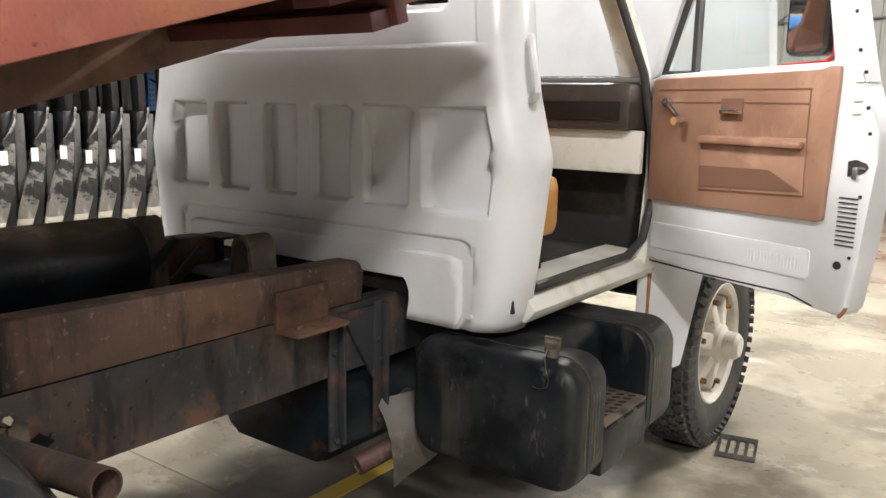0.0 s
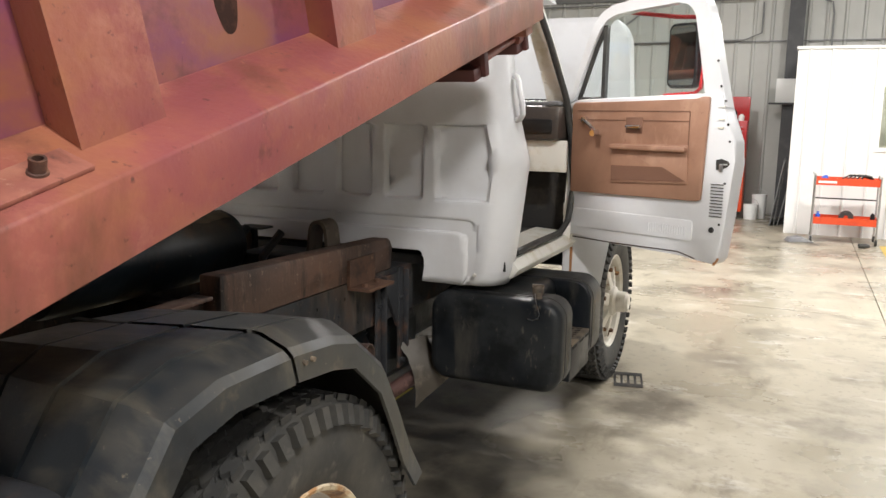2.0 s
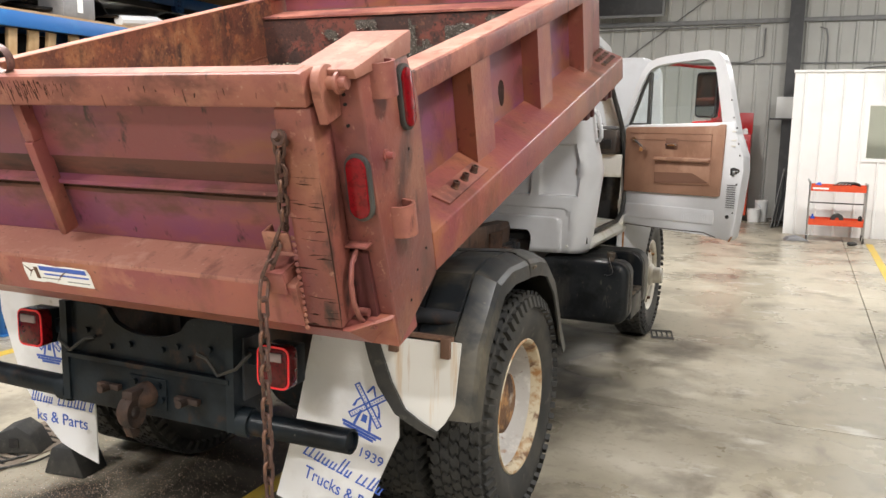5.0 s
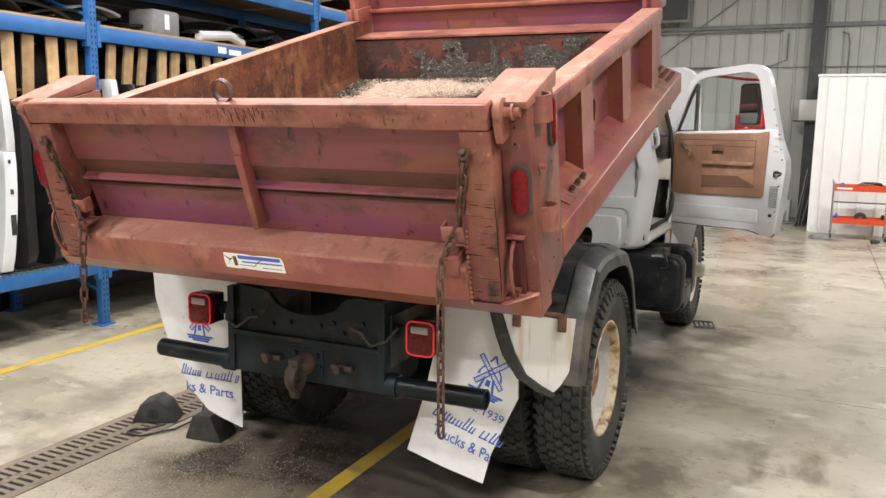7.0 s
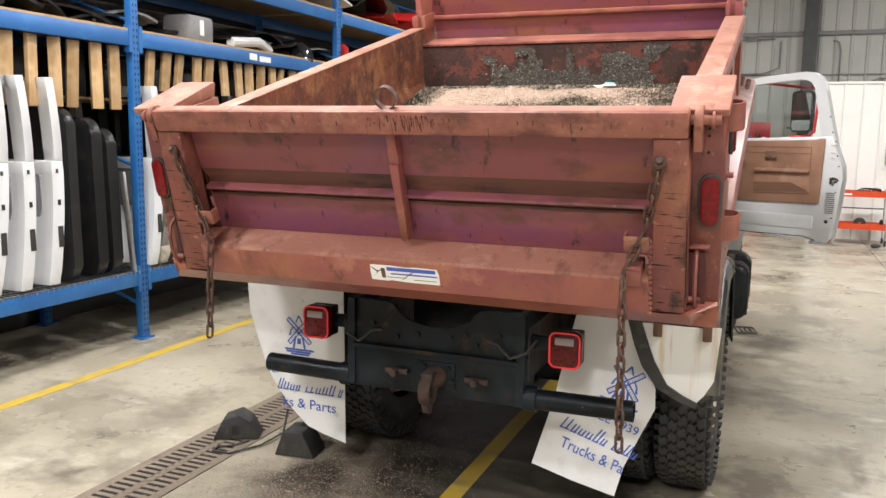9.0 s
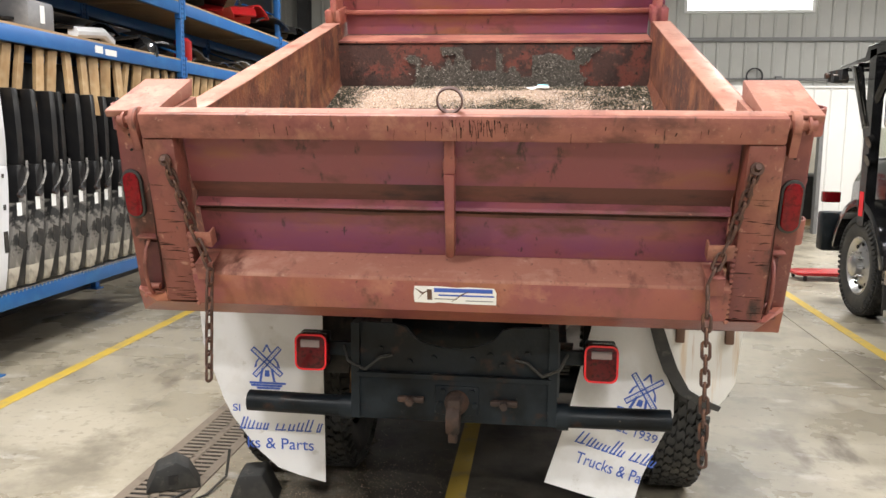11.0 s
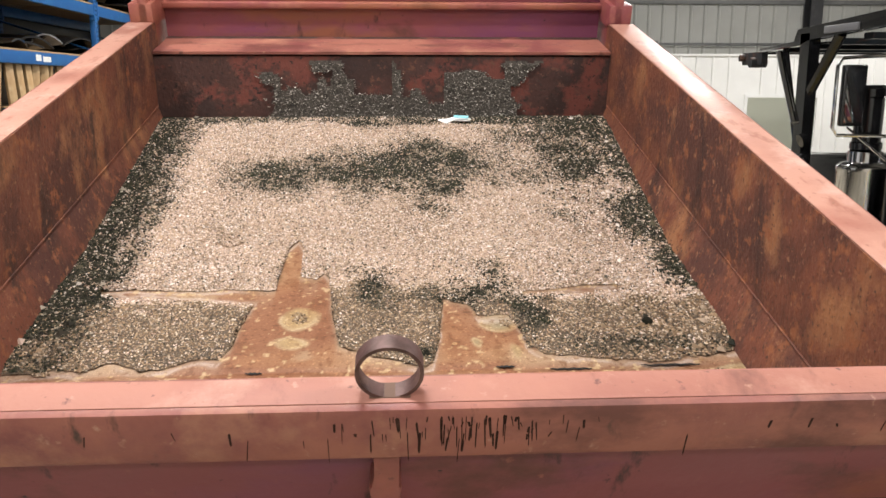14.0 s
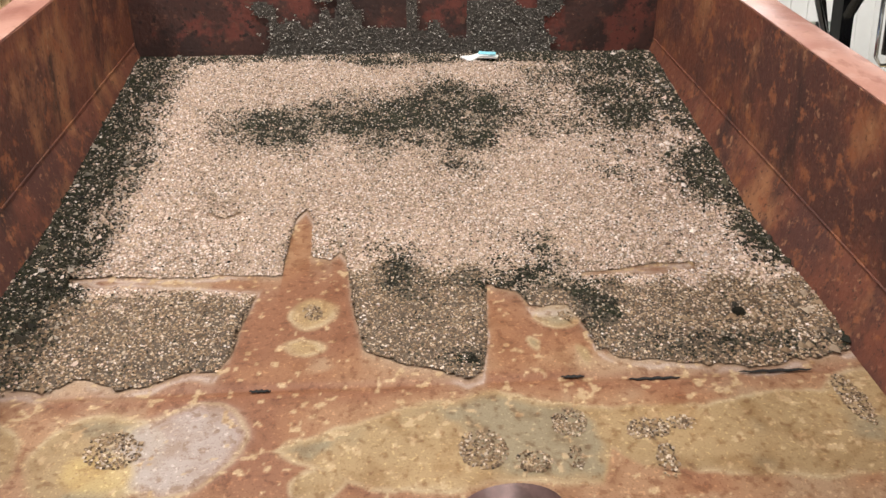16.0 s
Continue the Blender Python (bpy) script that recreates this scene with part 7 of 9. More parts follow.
def bed_gravel():
    xs, us = np.arange(-0.985, 0.99, 0.008), np.arange(0.78, 2.59, 0.008)
    up = lambda x, u, d: np.stack([x, u, FLOOR_W + d], -1)
    wet = lambda x, u: np.clip((1.135 + 0.10 * (np.abs(x) < 0.17) - u) / 0.05 + 3.0 * (field(x, u, 16.0, 51) - 0.5), 0, 1)
    sheet_of("damp_gravel", xs, us, lambda x, u: (inside(x, u) > 0) & (wet(x, u) > 0.5), lambda x, u: up(x, u, height(x, u) + 0.0005), GRAVEL_WET, "damp brown gravel along the edge of the heap", "gravel")
    sheet_of("gravel", xs, us, lambda x, u: inside(x, u) > 0, lambda x, u: up(x, u, height(x, u) - 0.001), GRAVEL, "pinkish tan pea gravel spread over the bed floor", "gravel")
    sheet_of("dark_soil", xs, us, lambda x, u: (inside(x, u) > 0.006) & (darkness(x, u) > 0.48 + 1.3 * (field(x, u, 40.0, 91, 3) - 0.40)), lambda x, u: up(x, u, height(x, u) + 0.0006), SOIL, "dark damp soil and moss among the gravel", "soil")
    rs = np.random.RandomState(8)
    n = 185000
    x, u = rs.uniform(-0.985, 0.985, n), rs.uniform(0.80, 2.57, n)
    ins, dark = inside(x, u), darkness(x, u)
    ok = ins > 0.002
    x, u, ins, dark = x[ok], u[ok], ins[ok], dark[ok]
    side = np.clip((np.abs(x + 0.05) - 0.55) / 0.35, 0, 1)
    size = 0.0020 + 0.0026 * rs.rand(len(x)) ** 2.0 + 0.0035 * side * rs.rand(len(x)) ** 4 + 0.006 * (rs.rand(len(x)) > 0.9965) * (0.5 + side)
    is_dark = rs.rand(len(x)) < np.clip((dark - 0.08) * 1.25, 0.03, 0.86)
    P = np.stack([x, u, FLOOR_W + height(x, u) + size * 0.3], -1)
    is_wet = ~is_dark & (rs.rand(len(x)) < 0.9 * wet(x, u))
    dry = ~is_dark & ~is_wet
    stones("loose_gravel", P[dry], size[dry], PEBBLE, "loose pinkish tan pebbles on the gravel", "gravel", BED)
    stones("damp_pebbles", P[is_wet], size[is_wet], PEBBLE_WET, "damp brown pebbles along the gravel's edge", "gravel", BED, 7)
    stones("loose_soil", P[is_dark], size[is_dark] * 1.1, PEBBLE_DARK, "dark crumbs of soil and debris", "soil", BED, 6)
    # little heaps left on the bare steel
    pts, sz = [], []
    for cx, cu, rx, ru, k in ((-0.575, 0.63, 0.055, 0.06, 300), (0.115, 0.595, 0.06, 0.05, 380), (0.205, 0.56, 0.035, 0.035, 170), (0.29, 0.655, 0.045, 0.04, 260), (0.285, 0.565, 0.02, 0.03, 60), (0.44, 0.63, 0.055, 0.03, 250), (0.51, 0.645, 0.03, 0.025, 110), (0.455, 0.55, 0.025, 0.045, 120), (0.885, 0.69, 0.035, 0.075, 330), (-0.235, 1.04, 0.025, 0.035, 120), (0.35, 1.0, 0.018, 0.025, 60), (-0.86, 0.795, 0.03, 0.012, 60)):
        r, a = np.sqrt(rs.rand(k)), rs.rand(k) * 6.283
        r *= 0.88 + 0.12 * np.sin(2 * a + cx * 40)
        pts.append(np.stack([cx + rx * r * np.cos(a), cu + ru * r * np.sin(a), np.full(k, FLOOR_W + 0.002)], -1))
        sz.append(0.0022 + 0.0024 * rs.rand(k))
    stones("scattered_pebbles", np.concatenate(pts), np.concatenate(sz), PEBBLE_WET, "small heaps of pebbles on the bare rusty steel", "gravel", BED, 9)
    # crust on the headboard
    face = lambda w: 2.56 + 0.05 * (w - 0.10) / 0.475
    crust = lambda x, w: (np.minimum(0.60 - np.abs(x - 0.04), 0.52 - w + 0.0 * x) + 0.36 * (field(x, w, 7.0, 71) - 0.56) - 0.16 * (np.abs(x + 0.05) < 0.08) * (w > 0.42) - 0.14 * (np.abs(x - 0.17) < 0.09) * (w > 0.38)) > 0
    sheet_of("gravel_crust", np.arange(-0.75, 0.8, 0.01), np.arange(0.29, 0.56, 0.01), crust, lambda x, w: np.stack([x, face(w) - 0.004 - 0.006 * field(x, w, 25.0, 75), w], -1), CRUST, "grey dried gravel caked on the headboard", "gravel crust")
    n = 9000
    x, w = rs.uniform(-0.75, 0.8, n), rs.uniform(0.29, 0.55, n)
    ok = crust(x, w)
    x, w = x[ok], w[ok]
    stones("crust_stones", np.stack([x, face(w) - 0.010, w], -1), 0.0022 + 0.003 * rs.rand(len(x)) ** 2, PEBBLE_GREY, "small grey stones stuck in the dried crust", "gravel crust", BED, 12)
    # debris
    bm = B_()
    prism(bm, [(-0.07, -0.012), (-0.03, 0.015), (0.02, 0.012), (0.075, 0.002), (0.07, -0.02), (0.0, -0.015), (-0.03, -0.03)], 0, 0.006, "z")
    for v in bm.verts:
        v.co.z += 0.012 * math.sin(40 * v.co.x)
    w = tagged(new("litter"), "crumpled white and blue plastic wrapper on the gravel", "litter")
    w.matrix_basis = BED @ pose(0.30, 2.50, 0.325, 8, 0, -10)
    part("wrapper", bm, PAPER, w)
    part("print", boxes((0.0, 0.065, -0.016, 0.004, 0.016, 0.019)), material("pale_blue_print", (0.25, 0.6, 0.7), 0.5), w)
    bm = B_()
    lathe(bm, [(0, 0.02), (0.015, 0.018), (0.022, 0.008), (0.02, 0), (0, 0)], 9)
    lone("clod", bm, SOIL, "dark clod of soil on the gravel", "clod", m=BED @ pose(0.75, 0.975, FLOOR_W + 0.012) @ Matrix.Diagonal((0.75, 0.75, 0.6, 1)))
    # rust holes in the floor along the rear seam
    for x0, x1, u in ((0.44, 0.55, 0.775), (0.68, 0.84, 0.785), (-0.345, -0.30, 0.78), (0.30, 0.35, 0.79)):
        bm = B_()
        n = 12
        top = [(x0 + (x1 - x0) * k / n, u + 0.002 * math.sin(k * 2.1) + 0.003 * math.sin(math.pi * k / n)) for k in range(n + 1)]
        low = [(px, pu - 0.007 * math.sin(math.pi * k / n) ** 0.6 - 0.001) for k, (px, pu) in enumerate(top)]
        prism(bm, top + low[::-1], FLOOR_W + 0.0005, FLOOR_W + 0.002, "z")
        bed_part("rust_hole", bm, PIT, "dark ragged rust crack")


bed_gravel()


def stained_floor():
    """Scale, silt and lime dried on the bare steel, as a thin crust with its own colours."""
    m = bpy.data.materials.new("stained_rust_scale")
    m.use_nodes = True
    nt = m.node_tree
    b = nt.nodes["Principled BSDF"]
    at = nt.nodes.new("ShaderNodeAttribute")
    at.attribute_name = "stain"
    co = nt.nodes.new("ShaderNodeTexCoord")
    col = at.outputs["Color"]
    for size, lo, hi, tint in ((14.0, 0.50, 0.66, (0.78, 0.70, 0.62)), (55.0, 0.54, 0.66, (0.70, 0.60, 0.52)), (120.0, 0.58, 0.68, (1.45, 1.5, 1.5)), (260.0, 0.56, 0.68, (0.72, 0.66, 0.60))):
        tx = nt.nodes.new("ShaderNodeTexNoise")
        tx.inputs["Scale"].default_value, tx.inputs["Detail"].default_value = size, 5
        nt.links.new(co.outputs["Object"], tx.inputs["Vector"])
        mr = nt.nodes.new("ShaderNodeMapRange")
        mr.inputs[1].default_value, mr.inputs[2].default_value = lo, hi
        nt.links.new(tx.outputs["Fac"], mr.inputs[0])
        mix = nt.nodes.new("ShaderNodeMix")
        mix.data_type, mix.blend_type = "RGBA", "MULTIPLY"
        nt.links.new(mr.outputs[0], mix.inputs["Factor"])
        nt.links.new(col, mix.inputs["A"])
        mix.inputs["B"].default_value = (*tint, 1)
        col = mix.outputs["Result"]
    nt.links.new(col, b.inputs["Base Color"])
    b.inputs["Roughness"].default_value = 0.6
    b.inputs["Specular IOR Level"].default_value = 0.35
    tx = nt.nodes.new("ShaderNodeTexNoise")
    tx.inputs["Scale"].default_value, tx.inputs["Detail"].default_value = 90.0, 6
    nt.links.new(co.outputs["Object"], tx.inputs["Vector"])
    bp = nt.nodes.new("ShaderNodeBump")
    bp.inputs["Strength"].default_value, bp.inputs["Distance"].default_value = 0.35, 0.004
    nt.links.new(tx.outputs["Fac"], bp.inputs["Height"])
    nt.links.new(bp.outputs[0], b.inputs["Normal"])

    xs, us = np.arange(-0.998, 0.9981, 0.0042), np.arange(0.13, 1.60, 0.0042)
    x, u = np.meshgrid(xs, us, indexing="ij")
    wx, wu = x + 0.07 * (field(x, u, 7.0, 301, 5) - 0.5), u + 0.07 * (field(x, u, 7.0, 311, 5) - 0.5)
    disc = lambda cx, cu, rx, ru: 1 - (((wx - cx) / rx) ** 2 + ((wu - cu) / ru) ** 2) ** 0.5
    soft = lambda d, w: smooth01(d / w + 0.5)
    c = np.empty(x.shape + (3,))
    c[:] = (0.225, 0.105, 0.050)

    def lay(colour, mask):
        k = np.clip(mask, 0, 1)[..., None]
        c[:] = c * (1 - k) + np.array(colour) * k

    big = field(x, u, 3.0, 321, 5)
    lay((0.275, 0.155, 0.082), soft(big - 0.52, 0.12) * 0.8)
    lay((0.175, 0.072, 0.036), soft(0.42 - big, 0.12) * 0.7)
    lay((0.30, 0.20, 0.12), soft(field(x, u, 5.0, 331, 5) - 0.60, 0.10) * 0.7)
    # the seam trough stays rust red
    lay((0.185, 0.073, 0.034), np.exp(-((wu - 0.775) / 0.035) ** 2) * 0.8)
    # silt: a long band, a ring on the other side, small spots on the tongues
    band = np.minimum(np.interp(wx, [-0.28, -0.17, 0.15, 0.40, 0.82, 0.90, 0.99], [0.60, 0.69, 0.745, 0.705, 0.715, 0.77, 0.79]) - wu, wu - np.interp(wx, [-0.28, -0.1, 0.10, 0.33, 0.37, 0.42, 0.66, 0.99], [0.60, 0.50, 0.50, 0.49, 0.58, 0.53, 0.51, 0.46]))
    fields = [band, 0.12 * disc(-0.60, 0.61, 0.12, 0.13), 0.1 * disc(-0.83, 0.60, 0.10, 0.11), 0.06 * disc(-0.19, 0.52, 0.045, 0.05), 0.05 * disc(-0.235, 1.04, 0.05, 0.06), 0.05 * disc(0.35, 1.01, 0.05, 0.05), 0.03 * disc(0.27, 0.90, 0.018, 0.03), 0.03 * disc(0.36, 0.86, 0.016, 0.035), 0.03 * disc(-0.24, 0.92, 0.05, 0.03)]
    silt = np.maximum.reduce(fields)
    shade = field(x, u, 6.0, 341, 5)
    tan = np.array((0.285, 0.195, 0.095)) * (0.75 + 0.5 * shade[..., None])
    k = soft(silt - 0.004, 0.022)[..., None] * 0.92
    c[:] = c * (1 - k) + tan * k
    lay((0.19, 0.16, 0.105), soft(silt - 0.02, 0.03) * soft(field(x, u, 4.0, 351, 4) - 0.52, 0.10) * 0.75)
    lay((0.40, 0.31, 0.19), np.exp(-((silt - 0.006) / 0.006) ** 2) * 0.65 * soft(field(x, u, 8.0, 355) - 0.42, 0.2))
    # lime bloom beside the ring
    lime = 0.1 * disc(-0.455, 0.63, 0.115, 0.11)
    lay((0.33, 0.275, 0.245), soft(lime, 0.05) * (0.55 + 0.45 * shade))
    lay((0.42, 0.33, 0.20), np.exp(-((lime + 0.004) / 0.005) ** 2) * 0.5)
    lay((0.40, 0.28, 0.11), soft(0.1 * disc(-0.58, 0.565, 0.06, 0.05), 0.05) * 0.7)
    # pale scum line along the gravel, darker and damp right at its foot
    g = inside(x, u)
    lay((0.31, 0.225, 0.155), np.exp(-np.clip(-g, 0, 1) / 0.022) * 0.62)
    lay((0.40, 0.33, 0.29), np.exp(-((g + 0.012) / 0.006) ** 2) * 0.6 * soft(field(x, u, 9.0, 361) - 0.47, 0.15))
    lay((0.10, 0.065, 0.04), soft(g - 0.003, 0.008) * 0.9)
    # grains of pale scale
    speck = field(x, u, 60.0, 371, 2) + 0.25 * (field(x, u, 5.0, 375) - 0.5)
    lay((0.42, 0.30, 0.17), soft(speck - 0.74, 0.05) * 0.8)
    z = FLOOR_W - 0.0004 + 0.0012 * soft(silt, 0.02) + 0.0020 * (field(x, u, 4.0, 381) - 0.5) - 0.0035 * np.exp(-((u - 0.785) / 0.012) ** 2)
    n0, n1 = x.shape
    idx = np.arange(n0 * n1).reshape(n0, n1)
    faces = np.stack([idx[:-1, :-1], idx[1:, :-1], idx[1:, 1:], idx[:-1, 1:]], -1).reshape(-1, 4)
    me = bpy.data.meshes.new("floor_scale")
    me.from_pydata(np.stack([x, u, z], -1).reshape(-1, 3), [], faces)
    a = me.attributes.new("stain", "FLOAT_COLOR", "POINT")
    a.data.foreach_set("color", np.concatenate([c, np.ones(x.shape + (1,))], -1).astype(np.float32).ravel())
    me.materials.append(m)
    me.shade_smooth()
    ob = new("floor_scale", me)
    ob.matrix_basis = BED
    tagged(ob, "rust scale, tan silt and pale lime dried on the bed floor", "rust scale", kind="stuff")


stained_floor()
for s in (1, -1):
    bm = B_()
    prism(bm, [(s * 1.0, 0.36), (s * 0.955, FLOOR_W), (s * 1.0, FLOOR_W)], 0.10, 2.58, "y")
    bed_part("side_fillet", bm, RUST_IN)
    bm = B_()
    pipe(bm, [(s * 0.998, 0.12, 0.362), (s * 0.998, 2.58, 0.362)], 0.0028, 6)
    bed_part("weld_seam", bm, RUST_IN)


# ---- storage rack ----
RX = -3.65


def rack_post(x, y, h):
    bm = boxes((x - 0.07, x, y - 0.04, y + 0.04, 0.012, h), bevel=0.004)
    p = thing("rack_post", "blue punched steel upright of the storage rack", "rack post", "rack uprights")
    part("upright", bm, BLUE, p)
    part("foot", boxes((x - 0.11, x + 0.03, y - 0.07, y + 0.07, 0, 0.012)), BLUE, p)
    bm = B_()
    for k in range(int(h / 0.051) - 1):
        for dy in (-0.018, 0.018):
            prism(bm, [(y + dy - 0.007, 0.07 + 0.051 * k + 0.012), (y + dy + 0.007, 0.07 + 0.051 * k + 0.012), (y + dy + 0.003, 0.07 + 0.051 * k - 0.012), (y + dy - 0.003, 0.07 + 0.051 * k - 0.012)], x + 0.0004, x + 0.0012, "x")
    s = part("slots", bm, PIT, p, "dark teardrop slots", smooth=0)
    tagged(s, kind="stuff")
    return p


def rack():
    for y in (-0.6, 2.78, 6.2, 9.62, 13.0):
        rack_post(RX, y, 4.6)
        rack_post(RX - 1.15, y, 4.6)
        for z in (0.3, 1.5, 2.7, 3.6):
            b = B_()
            rod(b, (RX - 0.06, y, z), (RX - 1.15, y, z + 0.35), 0.014, 6)
            lone("rack_brace", b, BLUE, "blue steel brace between rack uprights", "rack brace", "rack braces")
    for y0, y1 in ((-0.56, 2.74), (2.82, 6.16), (6.24, 9.58), (9.66, 12.96)):
        for z in (0.475, 2.49, 3.12):
            for x in (RX, RX - 1.15):
                b = thing("rack_beam", "blue steel shelf beam of the storage rack", "rack beam", "rack beams")
                part("beam", boxes((x - 0.05, x, y0, y1, z, z + 0.125), bevel=0.006), BLUE, b)
                part("end_plate", boxes((x - 0.055, x + 0.006, y0, y0 + 0.035, z - 0.05, z + 0.17)), BLUE, b)
                part("end_plate", boxes((x - 0.055, x + 0.006, y1 - 0.035, y1, z - 0.05, z + 0.17)), BLUE, b)
            if z > 2 and z < 3:
                part("label", boxes((RX + 0.001, RX + 0.002, y0 + 1.55, y0 + 1.68, z + 0.035, z + 0.10)), PAPER, b)
                part("label", boxes((RX + 0.001, RX + 0.002, y0 + 1.72, y0 + 1.92, z + 0.03, z + 0.085)), PAPER, b)
        # decks
        d = thing("rack_deck", "wire mesh deck on the lower rack beams", "rack deck", "rack decks")
        bm = B_()
        for k in range(66):
            y = y0 + 0.03 + k * 0.05
            if y < y1:
                rod(bm, (RX + 0.004, y, 0.612), (RX - 1.15, y, 0.612), 0.004, 5)
                rod(bm, (RX + 0.004, y, 0.612), (RX + 0.004, y, 0.585), 0.004, 5)
        for k in range(9):
            rod(bm, (RX - 0.14 * k, y0, 0.606), (RX - 0.14 * k, y1, 0.606), 0.004, 5)
        tagged(part("wire_mesh", bm, STEEL, d), kind="stuff")
        for z in (2.615, 3.245):
            lone("rack_deck", boxes((RX - 1.15, RX - 0.004, y0, y1, z, z + 0.018)), PLY, "plywood deck on the rack beams", "rack deck", "rack decks")
    # wooden dividers under the middle beam
    rs = random.Random(3)
    stud = mesh_of("divider", boxes((-0.045, 0.045, -0.019, 0.019, -0.52, 0.0), bevel=0.003), WOOD)
    for k in range(58):
        y = -0.45 + 0.205 * k + rs.uniform(-0.02, 0.02)
        if min(abs(y - p) for p in (-0.6, 2.78, 6.2, 9.62)) < 0.09:
            continue
        ob = new("wood_divider", stud)
        ob.matrix_basis = pose(RX - 0.09, y, 2.488, rs.uniform(-5, 9), 0, rs.uniform(-30, 30) + 70)
        tagged(ob, "rough pine stud hanging as a rack divider", "divider", "rack dividers")


rack()


def shell_mesh(name, mat, bulge, top, thick=0.075):
    """A vehicle door standing on edge; its edge faces +x and its panel bulges to +y."""
    def yc(z):
        q = (z - 0.95) / 0.95
        return bulge * (1 - q * q)
    bm = B_()
    zs = [0.02 + 0.93 * k / 10 for k in range(11)]
    prof = [(yc(z), z) for z in zs] + [(yc(z) - thick, z) for z in zs[::-1]]
    prism(bm, prof, -1.0, 0.0, "x", bevel=0.008)
    zt = [0.95 + (top - 0.95) * k / 7 for k in range(8)]
    a = [(yc(z), z) for z in zt] + [(yc(z) - thick * 0.7, z) for z in zt[::-1]]
    prism(bm, a, -0.12, 0.0, "x", bevel=0.006)
    prism(bm, a, -1.0, -0.92, "x", bevel=0.006)
    b = [(yc(z), z) for z in zt[-2:]] + [(yc(z) - thick * 0.7, z) for z in zt[-2:][::-1]]
    prism(bm, b, -0.95, -0.08, "x", bevel=0.006)
    return mesh_of(name, bm, mat), yc


def door_rows():
    rs = random.Random(5)
    m_white, yw = shell_mesh("shell", WHITE, 0.10, 1.56, 0.10)
    m_black, yb = shell_mesh("shell", DOOR_BLACK, 0.08, 1.53, 0.085)
    # white doors
    for k, y in enumerate((0.55, 0.82, 1.09, 1.36, 1.62, 1.87, 2.93)):
        d = thing("white_door", "used white vehicle door stored on edge in the rack", "vehicle door", "white doors in the rack", pose(RX + 0.02, y, 0.616, rs.uniform(-1.5, 1.5), 0, rs.uniform(-4, 4)))
        part("shell", m_white, WHITE, d)
        part("vent", boxes((-0.001, 0.004, 0.015, 0.06, 0.30, 0.46)), DARK, d, "black vent grille")
        part("latch_hole", boxes((-0.001, 0.004, 0.03, 0.055, 0.62, 0.66), (-0.001, 0.004, 0.03, 0.05, 0.86, 0.89)), DARK, d)
        part("inner_panel", boxes((-0.85, -0.12, -0.02, 0.0, 0.15, 0.85), bevel=0.02), GREY_PLASTIC, d)
    # black doors with grey dusty inner shells and paper labels
    for k in range(13):
        y = 3.16 + 0.212 * k
        d = thing("black_door", "used black vehicle door with a dusty inner shell and white label", "vehicle door", "black doors in the rack", pose(RX + 0.02 + rs.uniform(-0.03, 0.02), y, 0.616, rs.uniform(-1.5, 1.5), 0, rs.uniform(-5, 5)))
        part("shell", m_black, DOOR_BLACK, d)
        # the dusty inner shell: a long curved blade, narrow at its foot
        rows = [0.02 + 0.70 * i / 14 for i in range(15)]
        sweep = [yb(z) - 0.10 * (1 - z / 0.72) ** 2 for z in rows]
        wide = [0.030 + 0.105 * math.sin(math.pi * min(1, 0.10 + 0.80 * (z / 0.72) ** 0.8)) for z in rows]
        for name, i0, i1, mt, lab in (("foot_edge", 0, 3, DUST_EDGE, "beige dusty foot"), ("inner_shell", 3, 14, DOOR_GREY, "dusty grey inner shell")):
            bm = B_()
            prism(bm, [(sweep[i] - 0.005, rows[i]) for i in range(i0, i1 + 1)] + [(sweep[i] - 0.005 - wide[i], rows[i]) for i in range(i1, i0 - 1, -1)], -0.8, 0.004, "x", bevel=0.004)
            part(name, bm, mt, d, lab)
        bm = B_()
        rod(bm, (0.0, 0.0, 0.72), (0.03, 0.0, 0.72), 0.024, 10)
        part("hinge", bm, RUSTY_BLACK, d)
        bm = B_()
        pipe(bm, [(0.012, yb(0.98) + 0.01, 0.98), (0.028, yb(0.88) - 0.005, 0.88), (0.028, yb(0.80) - 0.045, 0.80), (0.012, yb(0.74) - 0.085, 0.74)], 0.010, 6)
        part("hinge_strap", bm, DOOR_GREY, d, "worn grey hinge strap")
        z = 0.58 + rs.uniform(-0.03, 0.03)
        part("label", boxes((0.010, 0.012, -0.045, 0.008, z, z + 0.10)), PAPER, d)
        lone("grey_board", boxes((-0.9, 0.0, -0.004, 0.072, 0.0, 0.93), bevel=0.006), BOARD, "flat grey board stood between the black doors", "board", "boards between the doors", m=pose(RX - 0.03, y + 0.095, 0.616, 0, 0, rs.uniform(-2, 2)))
        bm = B_()
        prism(bm, [(-0.045, 0.33), (0.0, 0.30), (0.045, 0.36), (0.035, 0.43), (-0.03, 0.45)], 0.004, 0.008, "x")
        part("lock_hole", bm, DARK, d, "dark lock opening")
    # dark trim panels
    for k, (y, h) in enumerate(((2.08, 1.35), (2.34, 1.28), (2.50, 1.2))):
        bm = B_()
        prism(bm, round_rect(-0.95, 0.0, 0.0, h, 0.12, 5), -0.05, 0.05, "y", bevel=0.02)
        d = thing("door_panel", "black upholstered door panel stored on edge in the rack", "door panel", "door panels", pose(RX + 0.0, y, 0.616, rs.uniform(-2, 2), 0, rs.uniform(-5, 10)))
        part("panel", bm, DOOR_BLACK, d)
        part("armrest", boxes((-0.7, -0.1, 0.05, 0.12, 0.45, 0.55), bevel=0.02), GREY_PLASTIC, d)
